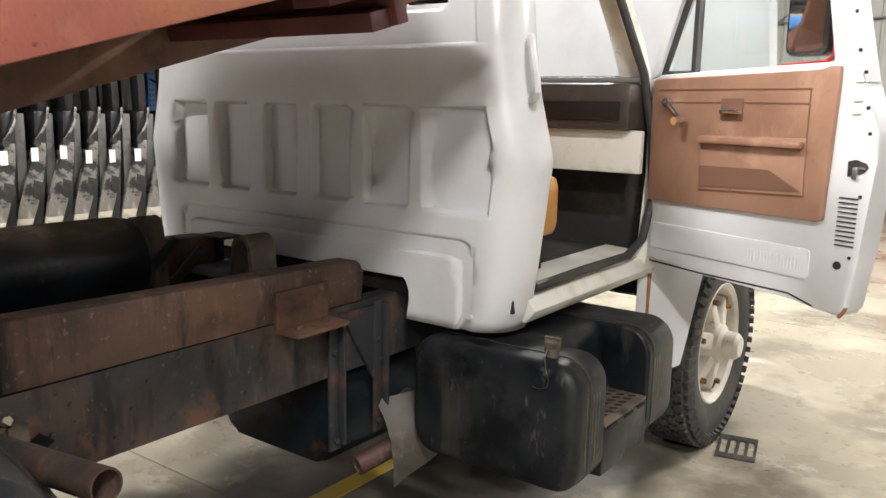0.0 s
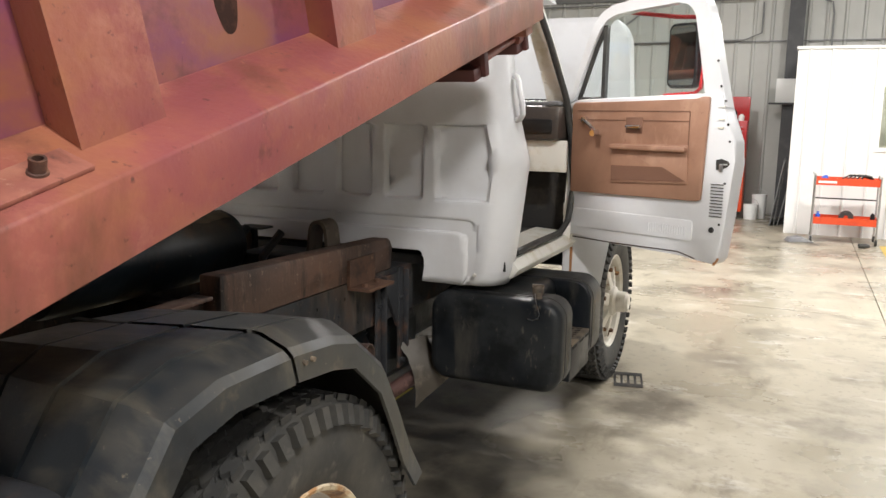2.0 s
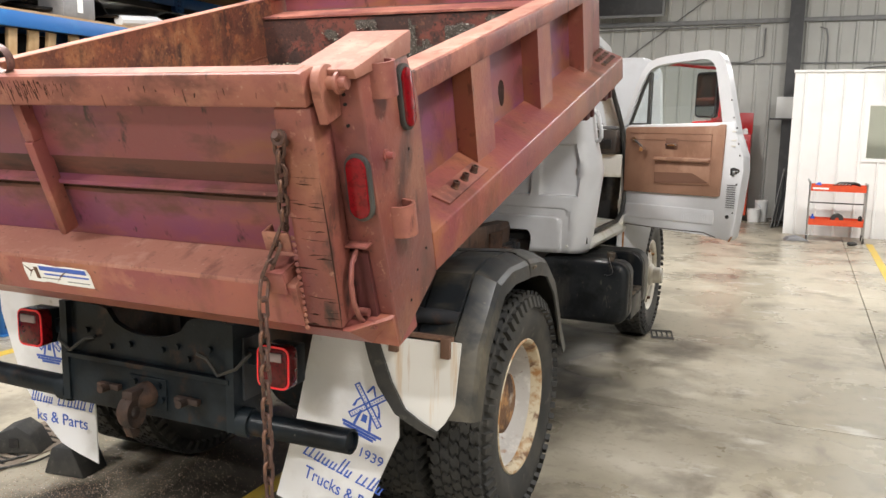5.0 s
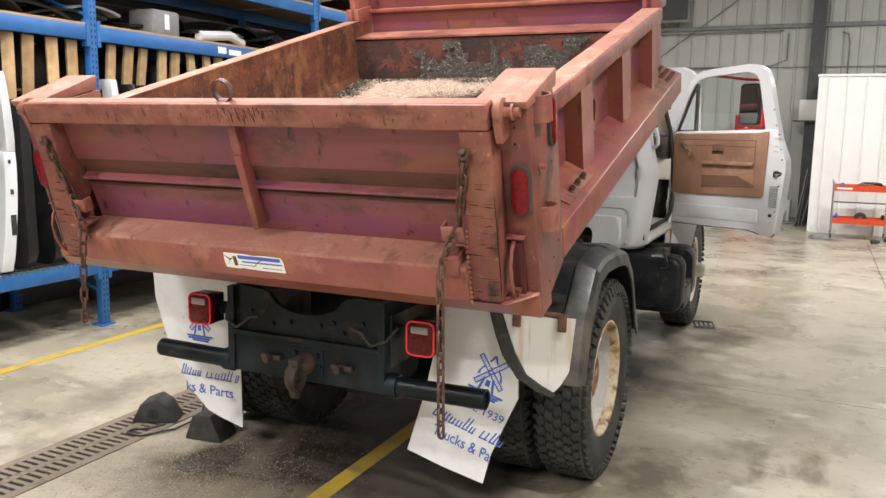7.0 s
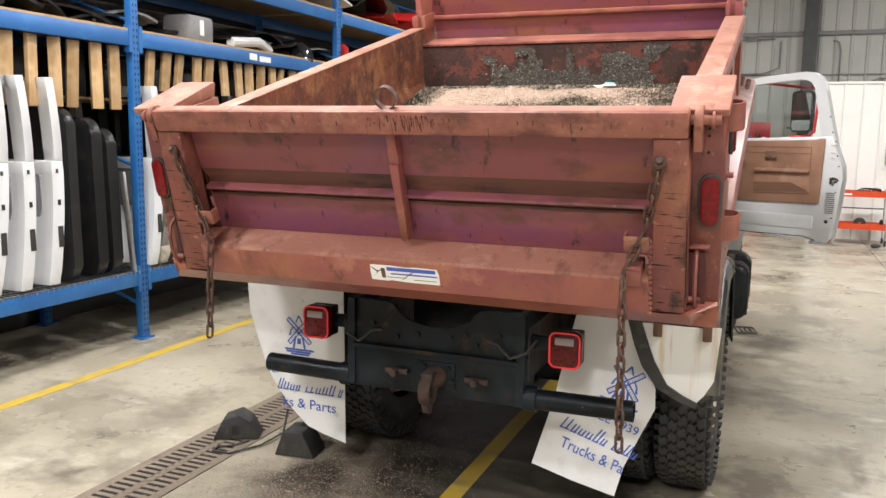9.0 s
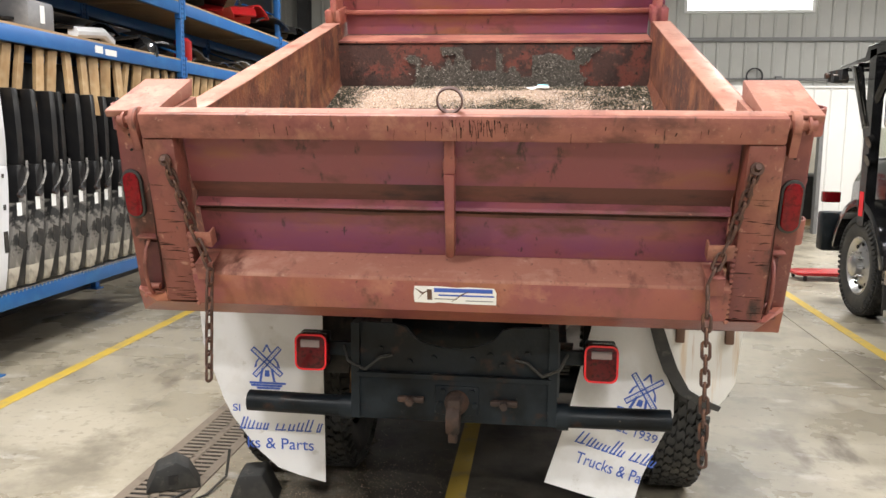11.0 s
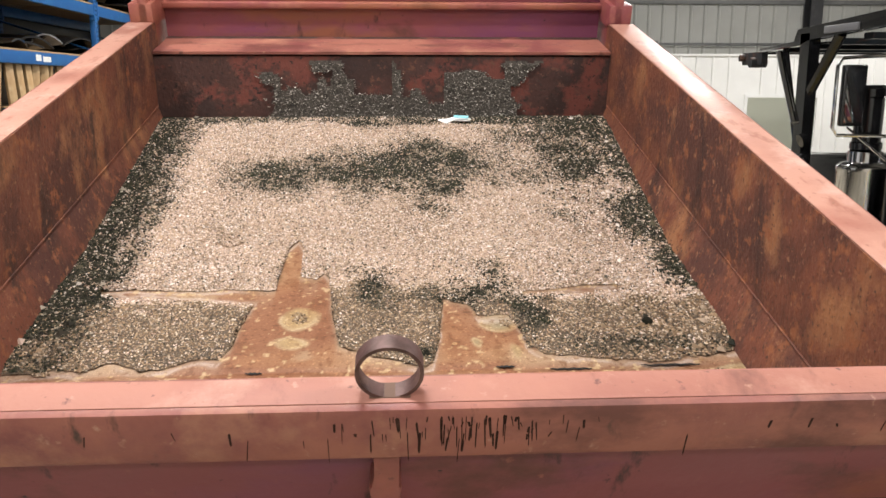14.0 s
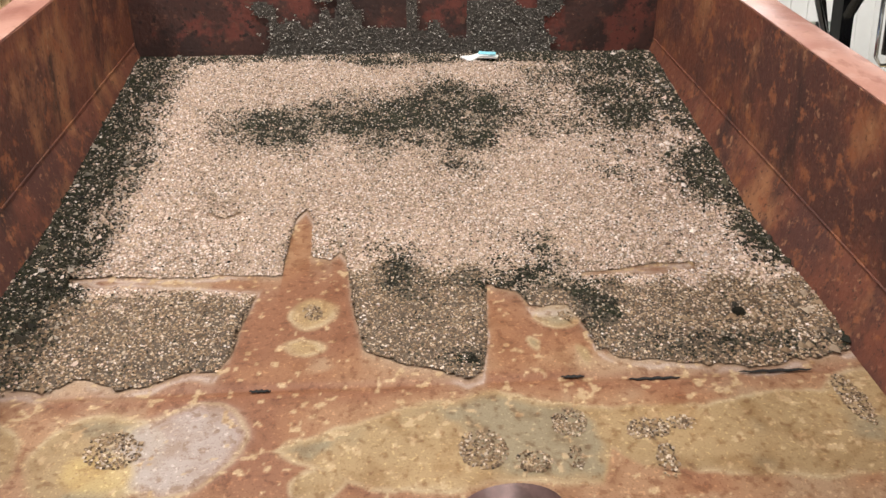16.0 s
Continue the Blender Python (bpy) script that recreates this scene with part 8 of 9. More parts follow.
    lone("rail_strip", boxes((-0.02, 0.02, -0.015, 0.015, 0, 0.85), bevel=0.004), STEEL, "perforated aluminium rail leaning in the rack", "rail", m=pose(RX + 0.04, 2.62, 0.616, 6))


door_rows()


def fender(m, mat, w, d, h, label, category="body panel"):
    """A curved body panel lying on a shelf."""
    bm = B_()
    n = 12
    top = [(-w / 2 + w * k / n, h * math.sin(math.pi * (0.12 + 0.76 * k / n)) ** 0.7) for k in range(n + 1)]
    prism(bm, top + [(x * 0.96, z - 0.02) for x, z in top[::-1]], -d / 2, d / 2, "y", bevel=0.004)
    return lone("body_panel", bm, mat, label, category, "body panels on the rack", m=m)


def shelf_goods():
    rs = random.Random(11)
    deck, deck3 = 2.633, 3.263
    mats = [DOOR_BLACK, GREY_PLASTIC, SEMI_BLACK, DOOR_BLACK, SEMI_BLACK, DOOR_BLACK, WHITE, SEMI_BLACK, DOOR_BLACK, DOOR_BLACK]
    names = {DOOR_BLACK: "black plastic body panel on the rack shelf", GREY_PLASTIC: "grey plastic body panel on the rack shelf", SEMI_BLACK: "glossy black body panel on the rack shelf", WHITE: "white body panel on the rack shelf"}
    y = -0.3
    while y < 12.7:
        mt = rs.choice(mats)
        fender(pose(RX - rs.uniform(0.35, 0.6), y, deck + 0.02, rs.uniform(-8, 8), rs.uniform(-6, 6), rs.uniform(60, 120)), mt, rs.uniform(0.5, 0.8), rs.uniform(0.3, 0.6), rs.uniform(0.08, 0.24), names[mt])
        y += rs.uniform(0.24, 0.38)
    y = -0.2
    while y < 12.7:
        mt = TOOL_RED if 7.4 < y < 9.2 else rs.choice(mats)
        fender(pose(RX - rs.uniform(0.3, 0.55), y, deck3 + 0.02, rs.uniform(-6, 6), rs.uniform(-5, 5), rs.uniform(60, 120)), mt, rs.uniform(0.6, 0.9), rs.uniform(0.6, 1.0), rs.uniform(0.15, 0.35), names.get(mt, "red body panel on the upper rack shelf"))
        y += rs.uniform(0.42, 0.65)
    # the grey bin, white bumper and blue lamp seen over the middle beam
    bm = boxes((-0.16, 0.16, -0.18, 0.18, 0, 0.24), bevel=0.03)
    t = thing("parts_bin", "dark grey plastic bin with a white tag on the shelf", "bin", m=pose(RX - 0.25, 3.75, deck))
    part("bin", bm, GREY_PLASTIC, t)
    part("tag", boxes((0.161, 0.163, -0.03, 0.03, 0.06, 0.2)), PAPER, t)
    bm = B_()
    pipe(bm, [(RX - 0.1, 4.2, deck + 0.05), (RX - 0.12, 4.7, deck + 0.10), (RX - 0.2, 5.0, deck + 0.05)], 0.05, 10)
    lone("bumper", bm, WHITE, "pale silver bumper section on the shelf", "bumper")
    bm = B_()
    lathe(bm, [(0, 0), (0.1, 0.0), (0.14, 0.06), (0.13, 0.16), (0.05, 0.2), (0, 0.2)], 20, pose(RX - 0.2, 5.55, deck, 0, 60))
    lone("headlamp", bm, SEMI_BLACK, "dark headlamp housing on the shelf", "lamp")
    for k in range(7):
        bm = B_()
        rod(bm, (RX - 0.85 + 0.035 * k, 2.9, deck + 0.26 + 0.004 * k), (RX - 0.75 + 0.03 * k, 6.1, deck + 0.28 + 0.004 * k), 0.011, 6)
        lone("trim_strip", bm, STEEL, "long bright metal trim strip lying on the shelf parts", "trim strip", "trim strips")
    bm = B_()
    lathe(bm, [(0, 0), (0.09, 0), (0.1, 0.03), (0.1, 0.22), (0.06, 0.26), (0, 0.26)], 16)
    lone("red_canister", bm, TOOL_RED, "red canister on the rack shelf", "canister", m=pose(RX - 0.12, 6.45, deck))
    lone("tray_shelf", boxes((RX - 1.15, RX - 0.35, -0.6, 13.0, 2.05, 2.069)), PLY, "long plywood shelf under the trays", "shelf")
    # dark clutter behind the dividers and under the lower beam, and a black sheet added for the dark behind the rack
    lone("rack_backing", boxes((RX - 1.32, RX - 1.26, -2.0, 13.0, 0.0, 4.6)), DOOR_BLACK, "black sheet added for the dark behind the storage rack", "tarpaulin")
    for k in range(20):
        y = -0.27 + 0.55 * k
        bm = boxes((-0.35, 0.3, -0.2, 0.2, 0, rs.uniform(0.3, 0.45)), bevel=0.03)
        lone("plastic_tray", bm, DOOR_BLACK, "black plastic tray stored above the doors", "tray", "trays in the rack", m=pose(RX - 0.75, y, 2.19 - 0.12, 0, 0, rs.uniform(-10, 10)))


shelf_goods()


# ---- on the floor by the truck ----
def floor_bits():
    bm = B_()
    prism(bm, [(-0.17, 0.0), (-0.10, 0.16), (0.02, 0.21), (0.10, 0.15), (0.17, 0.0)], -0.09, 0.09, "y", bevel=0.012)
    c = thing("wheel_chock", "black rubber wheel chock with a rope on the drain", "wheel chock", "chocks", pose(-1.52, 1.20, 0.006, 0, 0, 25) @ Matrix.Diagonal((0.8, 0.9, 0.72, 1)))
    part("block", bm, RUBBER, c)
    part("recess", boxes((-0.03, 0.03, -0.096, -0.088, 0.05, 0.12)), DARK, c)
    bm = B_()
    pipe(bm, [(0.10, -0.12, 0.01), (0.0, -0.2, 0.008), (-0.1, -0.22, 0.008), (-0.12, -0.28, 0.008), (0.0, -0.33, 0.008), (0.2, -0.2, 0.008), (0.33, 0.0, 0.02), (0.36, 0.05, 0.2)], 0.009, 6)
    part("rope", bm, RUBBER, c)
    bm = B_()
    prism(bm, [(-0.13, 0.0), (-0.07, 0.16), (0.06, 0.17), (0.14, 0.0)], -0.09, 0.09, "y", bevel=0.012)
    c = thing("wheel_chock", "black rubber wheel chock under the mud flap", "wheel chock", "chocks", pose(-1.06, 1.14, 0, 0, 0, 8) @ Matrix.Diagonal((0.9, 1, 0.9, 1)))
    part("block", bm, RUBBER, c)
    rs = np.random.RandomState(4)
    n = 17000
    x, y = rs.normal(-0.72, 0.33, n), rs.normal(0.62, 0.55, n)
    ok = (np.abs(x + 0.7) < 0.9) & (y > -0.4)
    P = np.stack([x[ok], y[ok], np.full(ok.sum(), 0.002)], -1)
    stones("spilled_gravel", P, 0.0014 + 0.0026 * rs.rand(len(P)) ** 2, PEBBLE, "pinkish gravel spilled on the concrete under the tailgate", "gravel", Matrix.Identity(4), 15)
    # floor stain widened and darkened to paint the truck's shade on the concrete
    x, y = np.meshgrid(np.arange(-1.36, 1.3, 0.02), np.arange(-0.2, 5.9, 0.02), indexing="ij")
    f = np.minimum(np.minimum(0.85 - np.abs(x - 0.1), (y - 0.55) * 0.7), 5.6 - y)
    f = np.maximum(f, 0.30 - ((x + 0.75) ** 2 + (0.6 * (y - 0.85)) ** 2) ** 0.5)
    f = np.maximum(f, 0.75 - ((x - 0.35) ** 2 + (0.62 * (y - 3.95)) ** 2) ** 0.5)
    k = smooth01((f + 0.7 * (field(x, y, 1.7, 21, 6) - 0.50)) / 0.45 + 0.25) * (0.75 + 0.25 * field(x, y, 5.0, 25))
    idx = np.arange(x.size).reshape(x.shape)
    me = bpy.data.meshes.new("stain_and_shade")
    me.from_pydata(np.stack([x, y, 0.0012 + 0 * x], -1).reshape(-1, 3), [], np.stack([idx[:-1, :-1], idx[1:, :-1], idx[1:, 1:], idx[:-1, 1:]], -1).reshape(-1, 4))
    me.attributes.new("fade", "FLOAT", "POINT").data.foreach_set("value", k.astype(np.float32).ravel())
    me.materials.append(STAIN_SHADE)
    tagged(new("stain_and_shade", me), "stained concrete under the truck with its shade painted in", "oil stain", kind="stuff")
    # a slotted shadow by the front tyre, built as a thin dark shape
    bm = B_()
    cols = [-0.145, -0.120, -0.075, -0.050, -0.005, 0.020, 0.065, 0.090, 0.135, 0.155]
    for z in (0.0, 0.008):
        rows = [[bm.verts.new((x, y, z)) for x in cols] for y in (-0.075, -0.045, 0.045, 0.075)]
        for a, (r0, r1) in enumerate(zip(rows, rows[1:])):
            for c in range(9):
                if a != 1 or c % 2 == 0:
                    bm.faces.new((r0[c], r0[c + 1], r1[c + 1], r1[c]))
    lone("slotted_shadow", bm, DARK, "thin dark slotted shape laid on the concrete as a shadow", "plate", m=pose(1.185, 5.39, 0.001, 0, 0, 12) @ Matrix.Diagonal((0.62, 2.0, 0.5, 1)))
    for x, y, a in ((2.95, 12.6, 20), (3.5, 12.4, -30)):
        bm = B_()
        lathe(bm, [(0, 0), (0.03, 0.0), (0.035, 0.08), (0.02, 0.14), (0, 0.15)], 10, pose(0, 0, 0.035, 0, 90))
        lone("grip", bm, RUBBER, "short black rubber grip on the floor", "grip", m=pose(x, y, 0, 0, 0, a))


floor_bits()


# ---- red tool cart, tool chest and clutter ----
def tool_cart():
    c = thing("tool_cart", "red-orange two-shelf rolling tool cart with tools on it", "tool cart", m=pose(2.34, 12.95, 0))
    for z in (0.27, 0.83):
        bm = B_()
        box(bm, 0, 0.84, 0, 0.42, z, z + 0.012)
        for r in ((0, 0.84, -0.004, 0.008, z, z + 0.10), (0, 0.84, 0.412, 0.424, z, z + 0.10), (-0.004, 0.008, 0, 0.42, z, z + 0.10), (0.832, 0.844, 0, 0.42, z, z + 0.10)):
            box(bm, *r)
        part("shelf", bm, CART_RED, c)
    part("logo_bar", boxes((0.04, 0.28, -0.0075, -0.005, 0.86, 0.89)), PAPER, c, "pale stripe")
    for x in (0.0, 0.84):
        for y in (0.0, 0.42):
            bm = B_()
            rod(bm, (x, y, 0.10), (x, y, 0.97), 0.014, 8)
            part("leg", bm, STEEL, c)
            bm = B_()
            lathe(bm, [(0, -0.015), (0.045, -0.015), (0.05, 0), (0.045, 0.015), (0, 0.015)], 16, pose(x, y, 0.05, 0, 90))
            part("caster", bm, RUBBER, c)
            part("caster_fork", boxes((x - 0.022, x + 0.022, y - 0.02, y + 0.02, 0.055, 0.105)), STEEL, c)
    part("side_bar", boxes((0.0, 0.84, 0.41, 0.42, 0.60, 0.62)), RUBBER, c)
    bm = B_()
    pipe(bm, [(0, 0, 0.93), (-0.03, 0.0, 1.0), (-0.03, 0.42, 1.0), (0, 0.42, 0.93)], 0.012, 8)
    part("push_bar", bm, STEEL, c)
    z = 0.93
    bm = B_()
    lathe(bm, [(0, 0), (0.05, 0.0), (0.055, 0.05), (0.03, 0.10), (0, 0.12)], 12, pose(0.10, 0.15, 0, 0, 25))
    lone("spray_gun", bm, BLUE_PLASTIC, "blue grease gun on the tool cart", "tool", m=pose(2.34, 12.95, 0.86))
    bm = B_()
    for k in range(5):
        pipe(bm, [(0.35 + 0.06 * k, 0.1, 0.0), (0.45 + 0.05 * k, 0.2 + 0.02 * k, 0.05), (0.6 + 0.03 * k, 0.1, 0.04), (0.75, 0.25, 0.0)], 0.012, 6)
    lone("cables", bm, RUBBER, "tangle of black cables on the tool cart", "cables", m=pose(2.34, 12.95, 0.925))
    bm = B_()
    lathe(bm, [(0, 0), (0.035, 0), (0.035, 0.11), (0.015, 0.13), (0.015, 0.16), (0, 0.16)], 12)
    lone("spray_can", bm, BLUE_PLASTIC, "blue spray can on the cart's lower shelf", "can", m=pose(2.41, 13.05, 0.282))
    bm = B_()
    lathe(bm, [(0, 0), (0.03, 0), (0.03, 0.14), (0.012, 0.16), (0, 0.17)], 12)
    lone("spray_can", bm, DOOR_BLACK, "black spray can on the cart's lower shelf", "can", m=pose(3.12, 13.1, 0.282))
    bm = B_()
    lathe(bm, [(0.03, 0), (0.09, 0), (0.1, 0.03), (0.09, 0.06), (0.03, 0.06), (0.03, 0)], 18, pose(0, 0, 0.09, 90))
    lone("disc", bm, RUBBER, "black rubber disc on the cart's lower shelf", "disc", m=pose(2.78, 13.1, 0.282))
    bm = B_()
    prism(bm, [(-0.2, 0), (-0.15, 0.06), (0.0, 0.08), (0.12, 0.03), (0.18, 0.0)], -0.1, 0.1, "y", bevel=0.01)
    lone("rag", bm, GREY_PLASTIC, "crumpled grey rag on the floor by the cart", "rag", m=pose(2.2, 12.9, 0, 0, 0, 20))


tool_cart()


def tool_chest():
    c = thing("tool_chest", "tall red rolling tool chest with drawers", "tool chest", m=pose(0.40, 15.45, 0))
    part("cabinet", boxes((0, 0.82, 0, 0.5, 0.12, 1.22), bevel=0.01), CART_RED, c, "orange red lower cabinet")
    part("top_chest", boxes((0.0, 0.82, 0.02, 0.48, 1.222, 1.72), bevel=0.01), TOOL_RED, c)
    part("lid", boxes((0.0, 0.82, 0.42, 0.48, 1.72, 2.15), bevel=0.008), TOOL_RED, c, "raised red lid")
    for k in range(7):
        z = 0.17 + 0.15 * k
        d = part("drawer", boxes((0.05, 0.77, -0.012, 0.0, z, z + 0.135), bevel=0.003), CART_RED, c)
        part("handle", boxes((0.08, 0.74, -0.022, -0.012, z + 0.105, z + 0.122)), STEEL, d)
    for k in range(6):
        z = 1.24 + 0.065 * k
        d = part("drawer", boxes((0.05, 0.77, 0.008, 0.02, z, z + 0.055), bevel=0.002), TOOL_RED, c)
        part("handle", boxes((0.08, 0.74, 0.0, 0.008, z + 0.038, z + 0.05)), CHROME, d)
    for x in (0.1, 0.72):
        for y in (0.08, 0.42):
            bm = B_()
            lathe(bm, [(0, -0.02), (0.055, -0.02), (0.06, 0), (0.055, 0.02), (0, 0.02)], 16, pose(x, y, 0.06, 0, 90))
            part("caster", bm, RUBBER, c)
    for k, (x, h, mt) in enumerate(((0.12, 0.12, DOOR_BLACK), (0.25, 0.18, PAPER), (0.42, 0.14, BLUE_PLASTIC), (0.58, 0.2, DOOR_BLACK), (0.7, 0.12, PAPER))):
        bm = B_()
        lathe(bm, [(0, 0), (0.05, 0), (0.05, h * 0.7), (0.02, h), (0, h)], 10)
        lone("jar", bm, mt, "small container on the tool chest", "container", "containers on the tool chest", m=pose(0.40 + x, 15.65, 1.72))
    for x, y, h, mt, lab in ((1.50, 15.7, 0.42, PAPER, "tall white bucket by the wall"), (1.38, 15.45, 0.26, PAPER, "white bucket by the wall")):
        bm = B_()
        lathe(bm, [(0, 0), (0.11, 0), (0.13, h), (0.12, h), (0.10, 0.02), (0, 0.02)], 18)
        b = thing("bucket", lab, "bucket", "buckets", pose(x, y, 0))
        part("pail", bm, mt, b)
        bm = B_()
        pipe(bm, [(0.13 * math.cos(a), 0.02, h - 0.02 + 0.12 * math.sin(a)) for a in np.linspace(0, math.pi, 9)], 0.004, 5)
        part("handle", bm, STEEL, b)
    for k, (x, a) in enumerate(((1.74, 8), (1.80, 6), (1.86, 10))):
        lone("sheet_stock", boxes((-0.02, 0.0, 0, 1.0, 0, 1.1 - 0.15 * k), bevel=0.003), GIRT, "grey sheet stock leaning by the column", "sheet metal", "leaning sheets", m=pose(x, 14.6 + 0.1 * k, 0.0, 0, a, 0))
    t = thing("wall_box", "white electrical box on the column", "electrical box", m=pose(1.62, 15.95, 2.05))
    part("box", boxes((0, 0.34, 0, 0.12, 0, 0.42), bevel=0.01), WALL_WHITE, t)
    part("tray", boxes((-0.1, 0.36, -0.1, 0.12, -0.03, 0.0)), COLUMN, t)


tool_chest()


# ---- black road tractor with a car carrier head rack ----
def tractor():
    t = thing("road_tractor", "glossy black tractor truck with a car carrier head rack", "truck")
    x = 3.62
    # hood, cab and sleeper; the driver's side faces -x
    bm = B_()
    prism(bm, [(4.85, 0.95), (4.95, 1.55), (5.2, 1.75), (7.0, 1.62), (7.35, 1.35), (7.4, 0.95)], x + 0.32, x + 2.0, "x", bevel=0.06)
    part("hood", bm, SEMI_BLACK, t)
    bm = B_()
    prism(bm, [(1.6, 0.95), (1.6, 2.75), (3.4, 2.85), (4.45, 2.72), (4.98, 1.75), (4.98, 0.95)], x + 0.12, x + 2.2, "x", bevel=0.04)
    cab = part("cab", bm, SEMI_BLACK, t)
    bm = B_()
    prism(bm, [(3.75, 1.80), (3.75, 2.42), (4.50, 2.42), (4.78, 1.80)], x + 0.105, x + 0.122, "x", bevel=0.004)
    part("door_window", bm, MIRROR, cab, "dark reflective side window")
    bm = B_()
    rod(bm, (x + 0.10, 4.86, 1.76), (x + 0.02, 4.35, 2.40), 0.012, 8)
    rod(bm, (x + 0.10, 4.93, 1.72), (x - 0.02, 5.30, 1.95), 0.010, 8)
    part("chrome_strut", bm, CHROME, cab)
    part("door_seam", boxes((x + 0.113, x + 0.122, 3.66, 3.675, 1.05, 2.5), (x + 0.113, x + 0.122, 4.9, 4.912, 1.05, 1.8)), PIT, cab)
    for k, (z, w) in enumerate(((1.405, 0.26), (1.335, 0.40), (1.265, 0.40), (1.195, 0.46))):
        for y0, y1 in ((0.0, 0.45), (0.52, 0.80), (0.86, 1.0)):
            part("lettering_bar", boxes((x + 0.114, x + 0.1195, 4.80 - w * y1, 4.80 - w * y0, z, z + 0.026)), GREEN_INK, cab, "green lettering")
    part("light_strip", boxes((x + 0.09, x + 0.125, 3.2, 4.85, 1.0, 1.07), bevel=0.006), STEEL, t)
    for k in range(8):
        bm = B_()
        lathe(bm, [(0.026, 0), (0.026, 0.012), (0.015, 0.022), (0, 0.024)], 12, pose(x + 0.09, 4.75 - 0.2 * k, 1.035, 0, -90))
        part("marker_lamp", bm, AMBER, t, "amber marker lamp")
    # fender and front wheel
    bm = B_()
    prism(bm, arc(6.18, 0.52, 0.70, 175, 10, 14) + arc(6.18, 0.52, 0.63, 10, 175, 14), x - 0.02, x + 0.45, "x", bevel=0.012)
    part("fender", bm, SEMI_BLACK, t)
    part("fender_skirt", boxes((x + 0.0, x + 0.5, 5.02, 5.55, 0.42, 1.15), bevel=0.04), SEMI_BLACK, t)
    part("mud_flap", boxes((x + 0.0, x + 0.45, 5.45, 5.465, 0.16, 0.62)), RUBBER, t)
    w = part("wheel", TYRE, RUBBER, t, "tractor front tyre", pose(x + 0.13, 6.18, 0.523))
    bm = B_()
    lathe(bm, [(0.29, 0.09), (0.305, 0.105), (0.29, 0.112), (0.26, 0.085), (0.235, 0.05), (0.16, 0.095), (0.115, 0.10), (0.11, 0.16), (0.09, 0.175), (0, 0.18)], 40, pose(0, 0, 0, 0, -90))
    r = part("rim", bm, STEEL, w, "polished aluminium rim")
    for k in range(10):
        a = math.radians(36 * k)
        bm = B_()
        lathe(bm, [(0.014, 0), (0.014, 0.05), (0.006, 0.06), (0, 0.06)], 8, pose(-0.095, 0.145 * math.cos(a), 0.145 * math.sin(a), 0, -90))
        part("lug_nut", bm, CHROME, w)
        bm = B_()
        rod(bm, (-0.074, 0.225 * math.cos(a + 0.3), 0.225 * math.sin(a + 0.3)), (-0.060, 0.225 * math.cos(a + 0.3), 0.225 * math.sin(a + 0.3)), 0.022, 10)
        part("hand_hole", bm, PIT, w)
    # chrome air cleaner, mirror, horn pod
    bm = B_()
    lathe(bm, [(0, 0), (0.19, 0.0), (0.20, 0.02), (0.20, 0.50), (0.205, 0.51), (0.205, 0.54), (0.17, 0.57), (0.13, 0.58), (0.13, 0.66), (0.10, 0.68), (0, 0.68)], 32, pose(x + 0.16, 5.32, 1.10))
    part("air_cleaner", bm, CHROME, t, "chrome air cleaner canister")
    bm = B_()
    lathe(bm, [(0, 0), (0.12, 0.0), (0.12, 0.05), (0.105, 0.06), (0.105, 0.40), (0.125, 0.41), (0.125, 0.47), (0.09, 0.50), (0, 0.50)], 24, pose(x + 0.16, 5.32, 1.78))
    part("intake_pipe", bm, SEMI_BLACK, t, "black intake pipe on the air cleaner")
    bm = boxes((x - 0.20, x - 0.02, 5.08, 5.14, 1.97, 2.43), bevel=0.015)
    mir = part("side_mirror", bm, SEMI_BLACK, t)
    part("mirror_glass", boxes((x - 0.18, x - 0.04, 5.074, 5.081, 2.0, 2.40)), MIRROR, mir)
    bm = B_()
    pipe(bm, [(x + 0.12, 5.0, 1.90), (x - 0.20, 5.12, 1.90), (x - 0.24, 5.12, 1.96), (x - 0.24, 5.12, 2.42), (x - 0.20, 5.12, 2.48), (x + 0.10, 4.75, 2.50), (x + 0.14, 4.4, 2.50)], 0.014, 8)
    part("mirror_arm", bm, CHROME, mir)
    # steps and tank
    part("step_box", boxes((x - 0.02, x + 0.5, 3.1, 5.0, 0.42, 0.78), bevel=0.02), STEEL, t, "brushed aluminium tool box step")
    for k in range(26):
        part("tread_bar", boxes((x - 0.015, x + 0.10, 3.15 + 0.07 * k, 3.19 + 0.07 * k, 0.78, 0.789)), STEEL, t)
    part("lower_step", boxes((x - 0.18, x + 0.05, 3.1, 4.98, 0.24, 0.30), bevel=0.006), STEEL, t)
    for k in range(24):
        part("tread_bar", boxes((x - 0.17, x + 0.03, 3.15 + 0.075 * k, 3.19 + 0.075 * k, 0.30, 0.307)), STEEL, t)
    for y in (3.3, 4.1, 4.8):
        part("step_hanger", boxes((x - 0.02, x + 0.03, y - 0.03, y + 0.03, 0.29, 0.43)), BLACK, t)
    part("frame", boxes((x + 0.6, x + 0.75, -1.0, 7.3, 0.6, 0.9), (x + 1.6, x + 1.75, -1.0, 7.3, 0.6, 0.9)), BLACK, t)
    bm = B_()
    rod(bm, (x + 0.2, 6.18, 0.5), (x + 2.1, 6.18, 0.5), 0.06)
    part("axle", bm, BLACK, t)
    # red lamp on the bumper end
    part("bumper", boxes((x - 0.05, x + 2.3, 7.1, 7.3, 0.55, 1.0), bevel=0.03), BLACK, t)
    part("turn_lamp", boxes((x - 0.10, x + 0.08, 6.95, 7.08, 1.12, 1.24), bevel=0.015), RED_LENS, t, "red lamp on the fender")
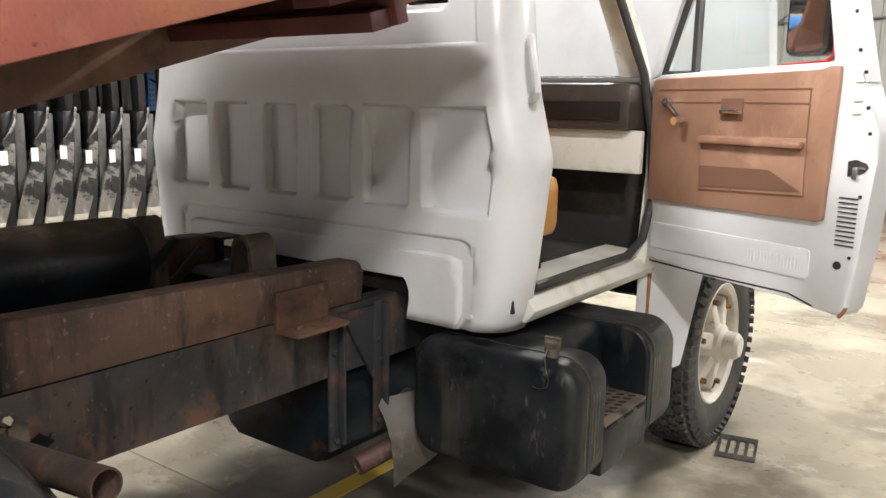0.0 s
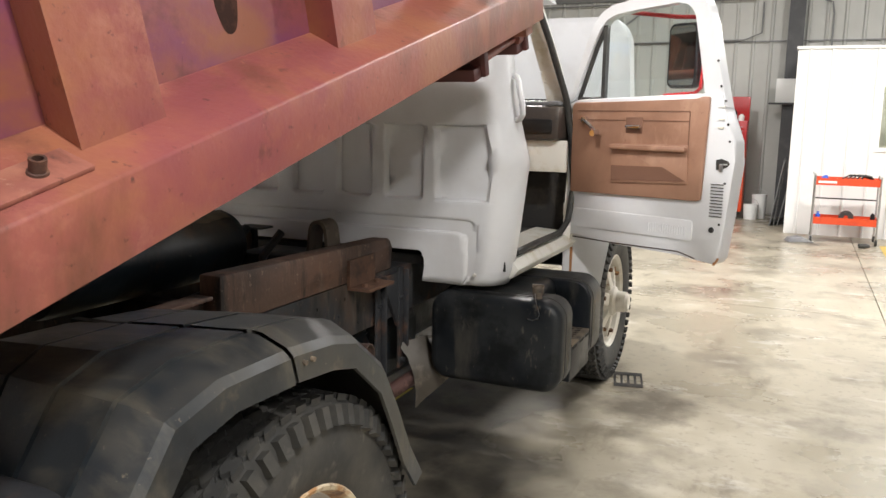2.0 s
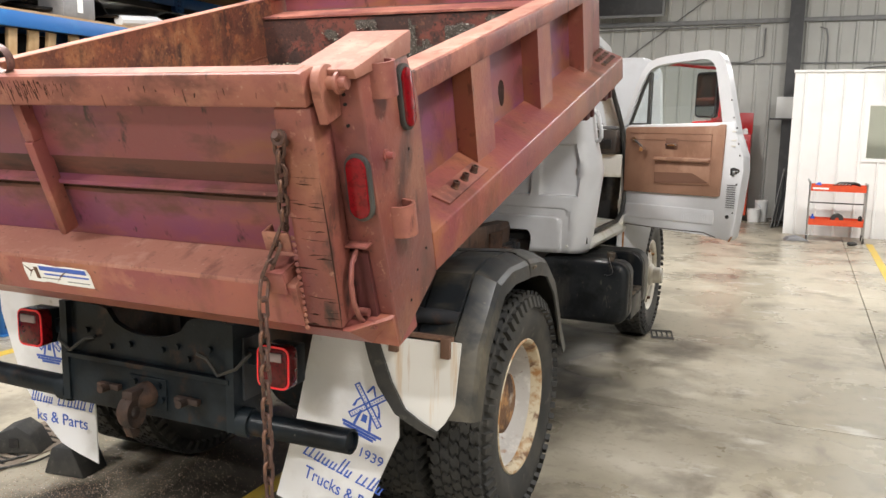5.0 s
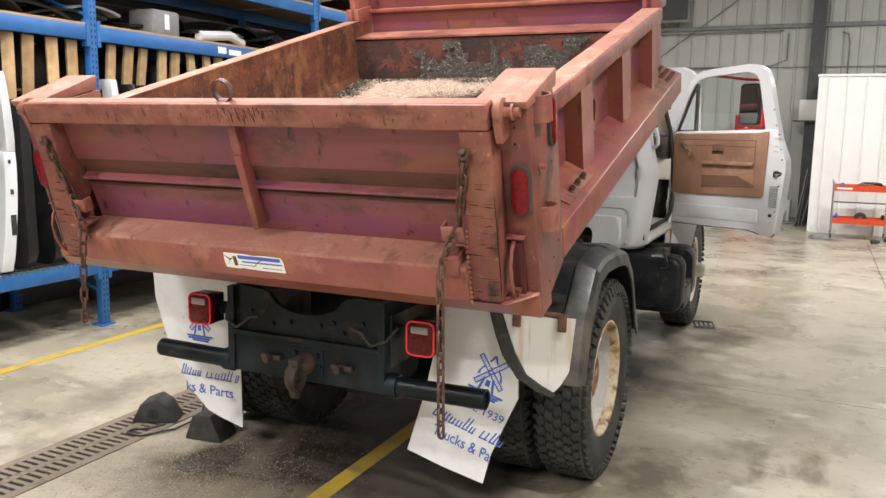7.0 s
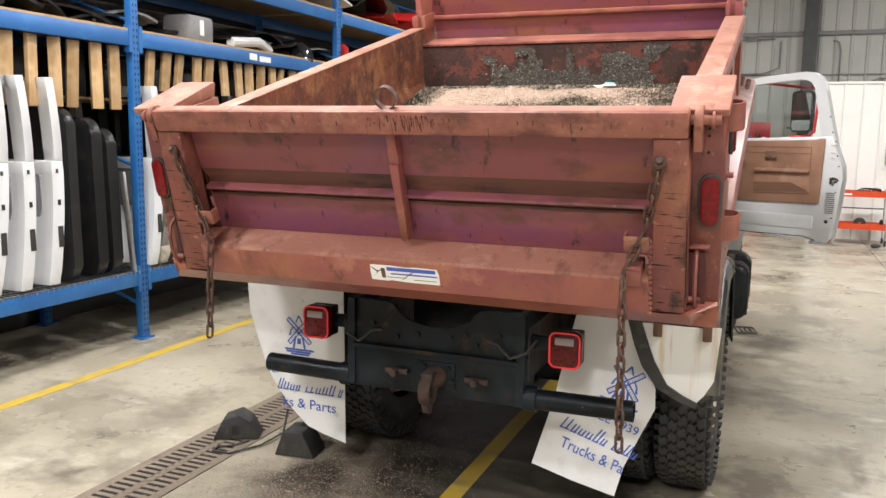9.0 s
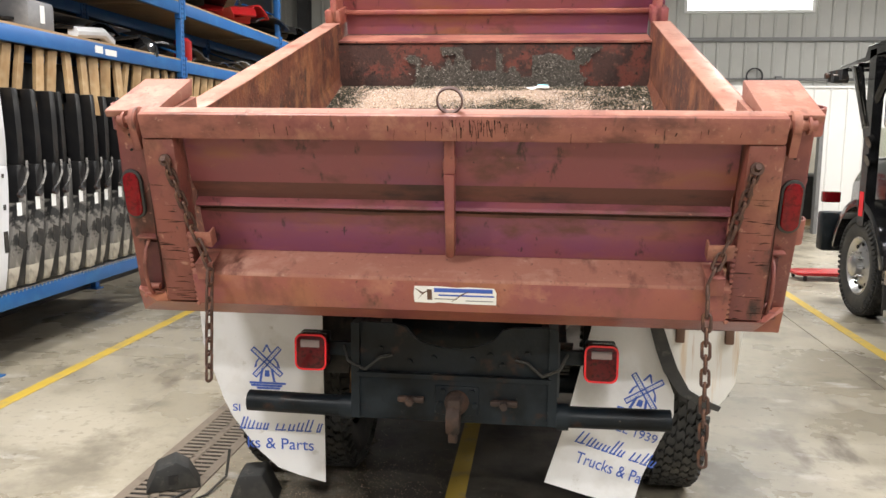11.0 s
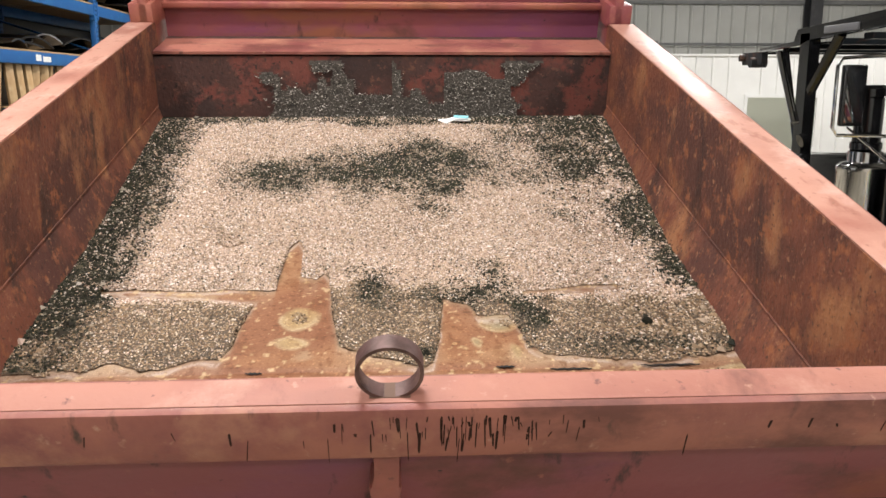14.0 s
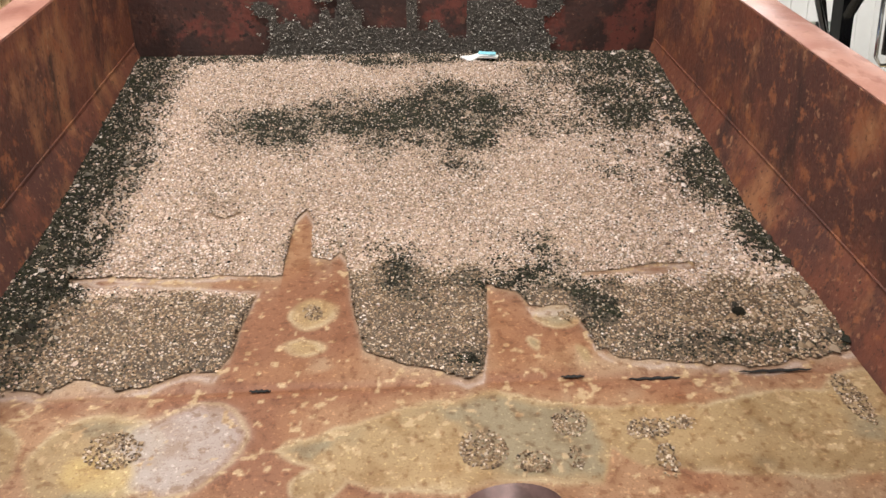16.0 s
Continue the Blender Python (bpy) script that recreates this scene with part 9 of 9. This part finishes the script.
    # head rack
    bm = boxes((x - 0.02, x + 0.08, 6.02, 6.18, 0.95, 2.72))
    part("rack_post", bm, SEMI_BLACK, t)
    for a, b, r in (((x + 0.03, 6.15, 2.1), (x + 0.03, 5.6, 2.69), 0.045), ((x + 0.03, 6.2, 1.75), (x + 0.03, 6.55, 2.60), 0.03)):
        bm = B_()
        rod(bm, a, b, r, 8)
        part("rack_brace", bm, SEMI_BLACK, t)
    bm = B_()
    rod(bm, (x - 0.03, 6.15, 1.95), (x - 0.03, 6.55, 2.58), 0.028, 12)
    part("hydraulic_rod", bm, CHROME, t, "chrome hydraulic rod")
    bm = B_()
    for z in (1.62, 1.80):
        lathe(bm, [(0, 0), (0.06, 0), (0.06, 0.06), (0, 0.06)], 12, pose(x - 0.05, 5.98, z, 0, 70))
    part("pivot", bm, SEMI_BLACK, t)
    for xx in (x - 0.02, x + 2.0):
        bm = B_()
        prism(bm, [(7.0, 2.585), (7.0, 2.625), (6.3, 2.655), (6.25, 2.765), (4.0, 2.86), (0.0, 3.02), (0.0, 2.90), (4.0, 2.745), (6.0, 2.67), (6.2, 2.62)], xx, xx + 0.10, "x", bevel=0.006)
        part("rack_rail", bm, SEMI_BLACK, t)
    for k in range(15):
        y = 7.1 - 0.45 * k
        z = 2.58 + max(0, (6.4 - y)) * 0.045
        part("rack_slat", boxes((x + 0.08, x + 2.0, y - 0.06, y + 0.06, z, z + 0.05)), BLACK, t)
    part("rack_deck", boxes((x + 0.08, x + 0.75, 5.9, 7.0, 2.63, 2.642)), BLACK, t)
    part("control_box", boxes((x - 0.045, x - 0.021, 5.25, 5.75, 2.695, 2.755), bevel=0.006), GREY_PLASTIC, t, "pale plate on the rack rail")
    bm = B_()
    rod(bm, (x - 0.06, 7.1, 2.50), (x + 0.1, 7.1, 2.50), 0.05, 12)
    rod(bm, (x - 0.06, 7.35, 2.55), (x + 0.1, 7.35, 2.55), 0.035, 12)
    box(bm, x - 0.01, x + 0.05, 6.95, 7.4, 2.48, 2.60)
    part("winch", bm, RUSTY_BLACK, t)
    part("reflector_tape", boxes((x - 0.024, x - 0.020, 6.05, 6.15, 1.05, 1.3)), RED_RIM, t, "red reflective tape")


tractor()


def creeper(m):
    c = thing("creeper", "red plastic mechanic's creeper on the floor", "creeper", "creepers", m)
    bm = B_()
    prism(bm, [(-0.6, -0.14), (-0.55, -0.2), (0.1, -0.22), (0.55, -0.16), (0.62, 0.0), (0.55, 0.16), (0.1, 0.22), (-0.55, 0.2), (-0.6, 0.14)], 0.07, 0.11, "z", bevel=0.015)
    part("deck", bm, TOOL_RED, c)
    part("head_rest", boxes((0.25, 0.5, -0.12, 0.12, 0.11, 0.15), bevel=0.02), TOOL_RED, c)
    for x, y in ((-0.5, 0.17), (-0.5, -0.17), (0.45, 0.15), (0.45, -0.15), (0.0, 0.2), (0.0, -0.2)):
        bm = B_()
        lathe(bm, [(0, -0.014), (0.032, -0.014), (0.035, 0), (0.032, 0.014), (0, 0.014)], 12, pose(x, y, 0.035, 0, 90))
        part("caster", bm, RUBBER, c)


creeper(pose(4.25, 8.45, 0, 0, 0, 8))
creeper(pose(3.62, 3.42, 0, 0, 0, -40))


# ---- high bay fixtures ----
def fixtures():
    for lx, ly, watts in LAMP_SPOTS:
        f = thing("ceiling_light", "white high bay ceiling light fitting", "ceiling light", "high bay lights", pose(lx, ly, CEILING))
        part("housing", boxes((-0.62, 0.62, -0.27, 0.27, -0.57, -0.50), bevel=0.01), WALL_WHITE, f)
        part("diffuser", boxes((-0.6, 0.6, -0.25, 0.25, -0.585, -0.572)), TUBE, f)
        for x in (-0.5, 0.5):
            bm = B_()
            rod(bm, (x, 0, -0.50), (x, 0, 0.0), 0.006, 6)
            part("hanger", bm, STEEL, f)


fixtures()


# ---- concrete slabs ----
def slabs():
    xs = [X0 - 0.2, -5.6, -1.56, 2.9, 7.4, X1 + 0.2]
    ys = [Y0 - 0.2, -5.7, -1.1, 3.5, 8.1, 12.7, Y1 + 0.2]
    g = 0.005
    for x0, x1 in zip(xs, xs[1:]):
        for y0, y1 in zip(ys, ys[1:]):
            bm = boxes((x0 + g, x1 - g, y0 + g, y1 - g, -0.15, 0.0), bevel=0.002)
            part("slab", bm, CONCRETE, floor, smooth=0)


slabs()
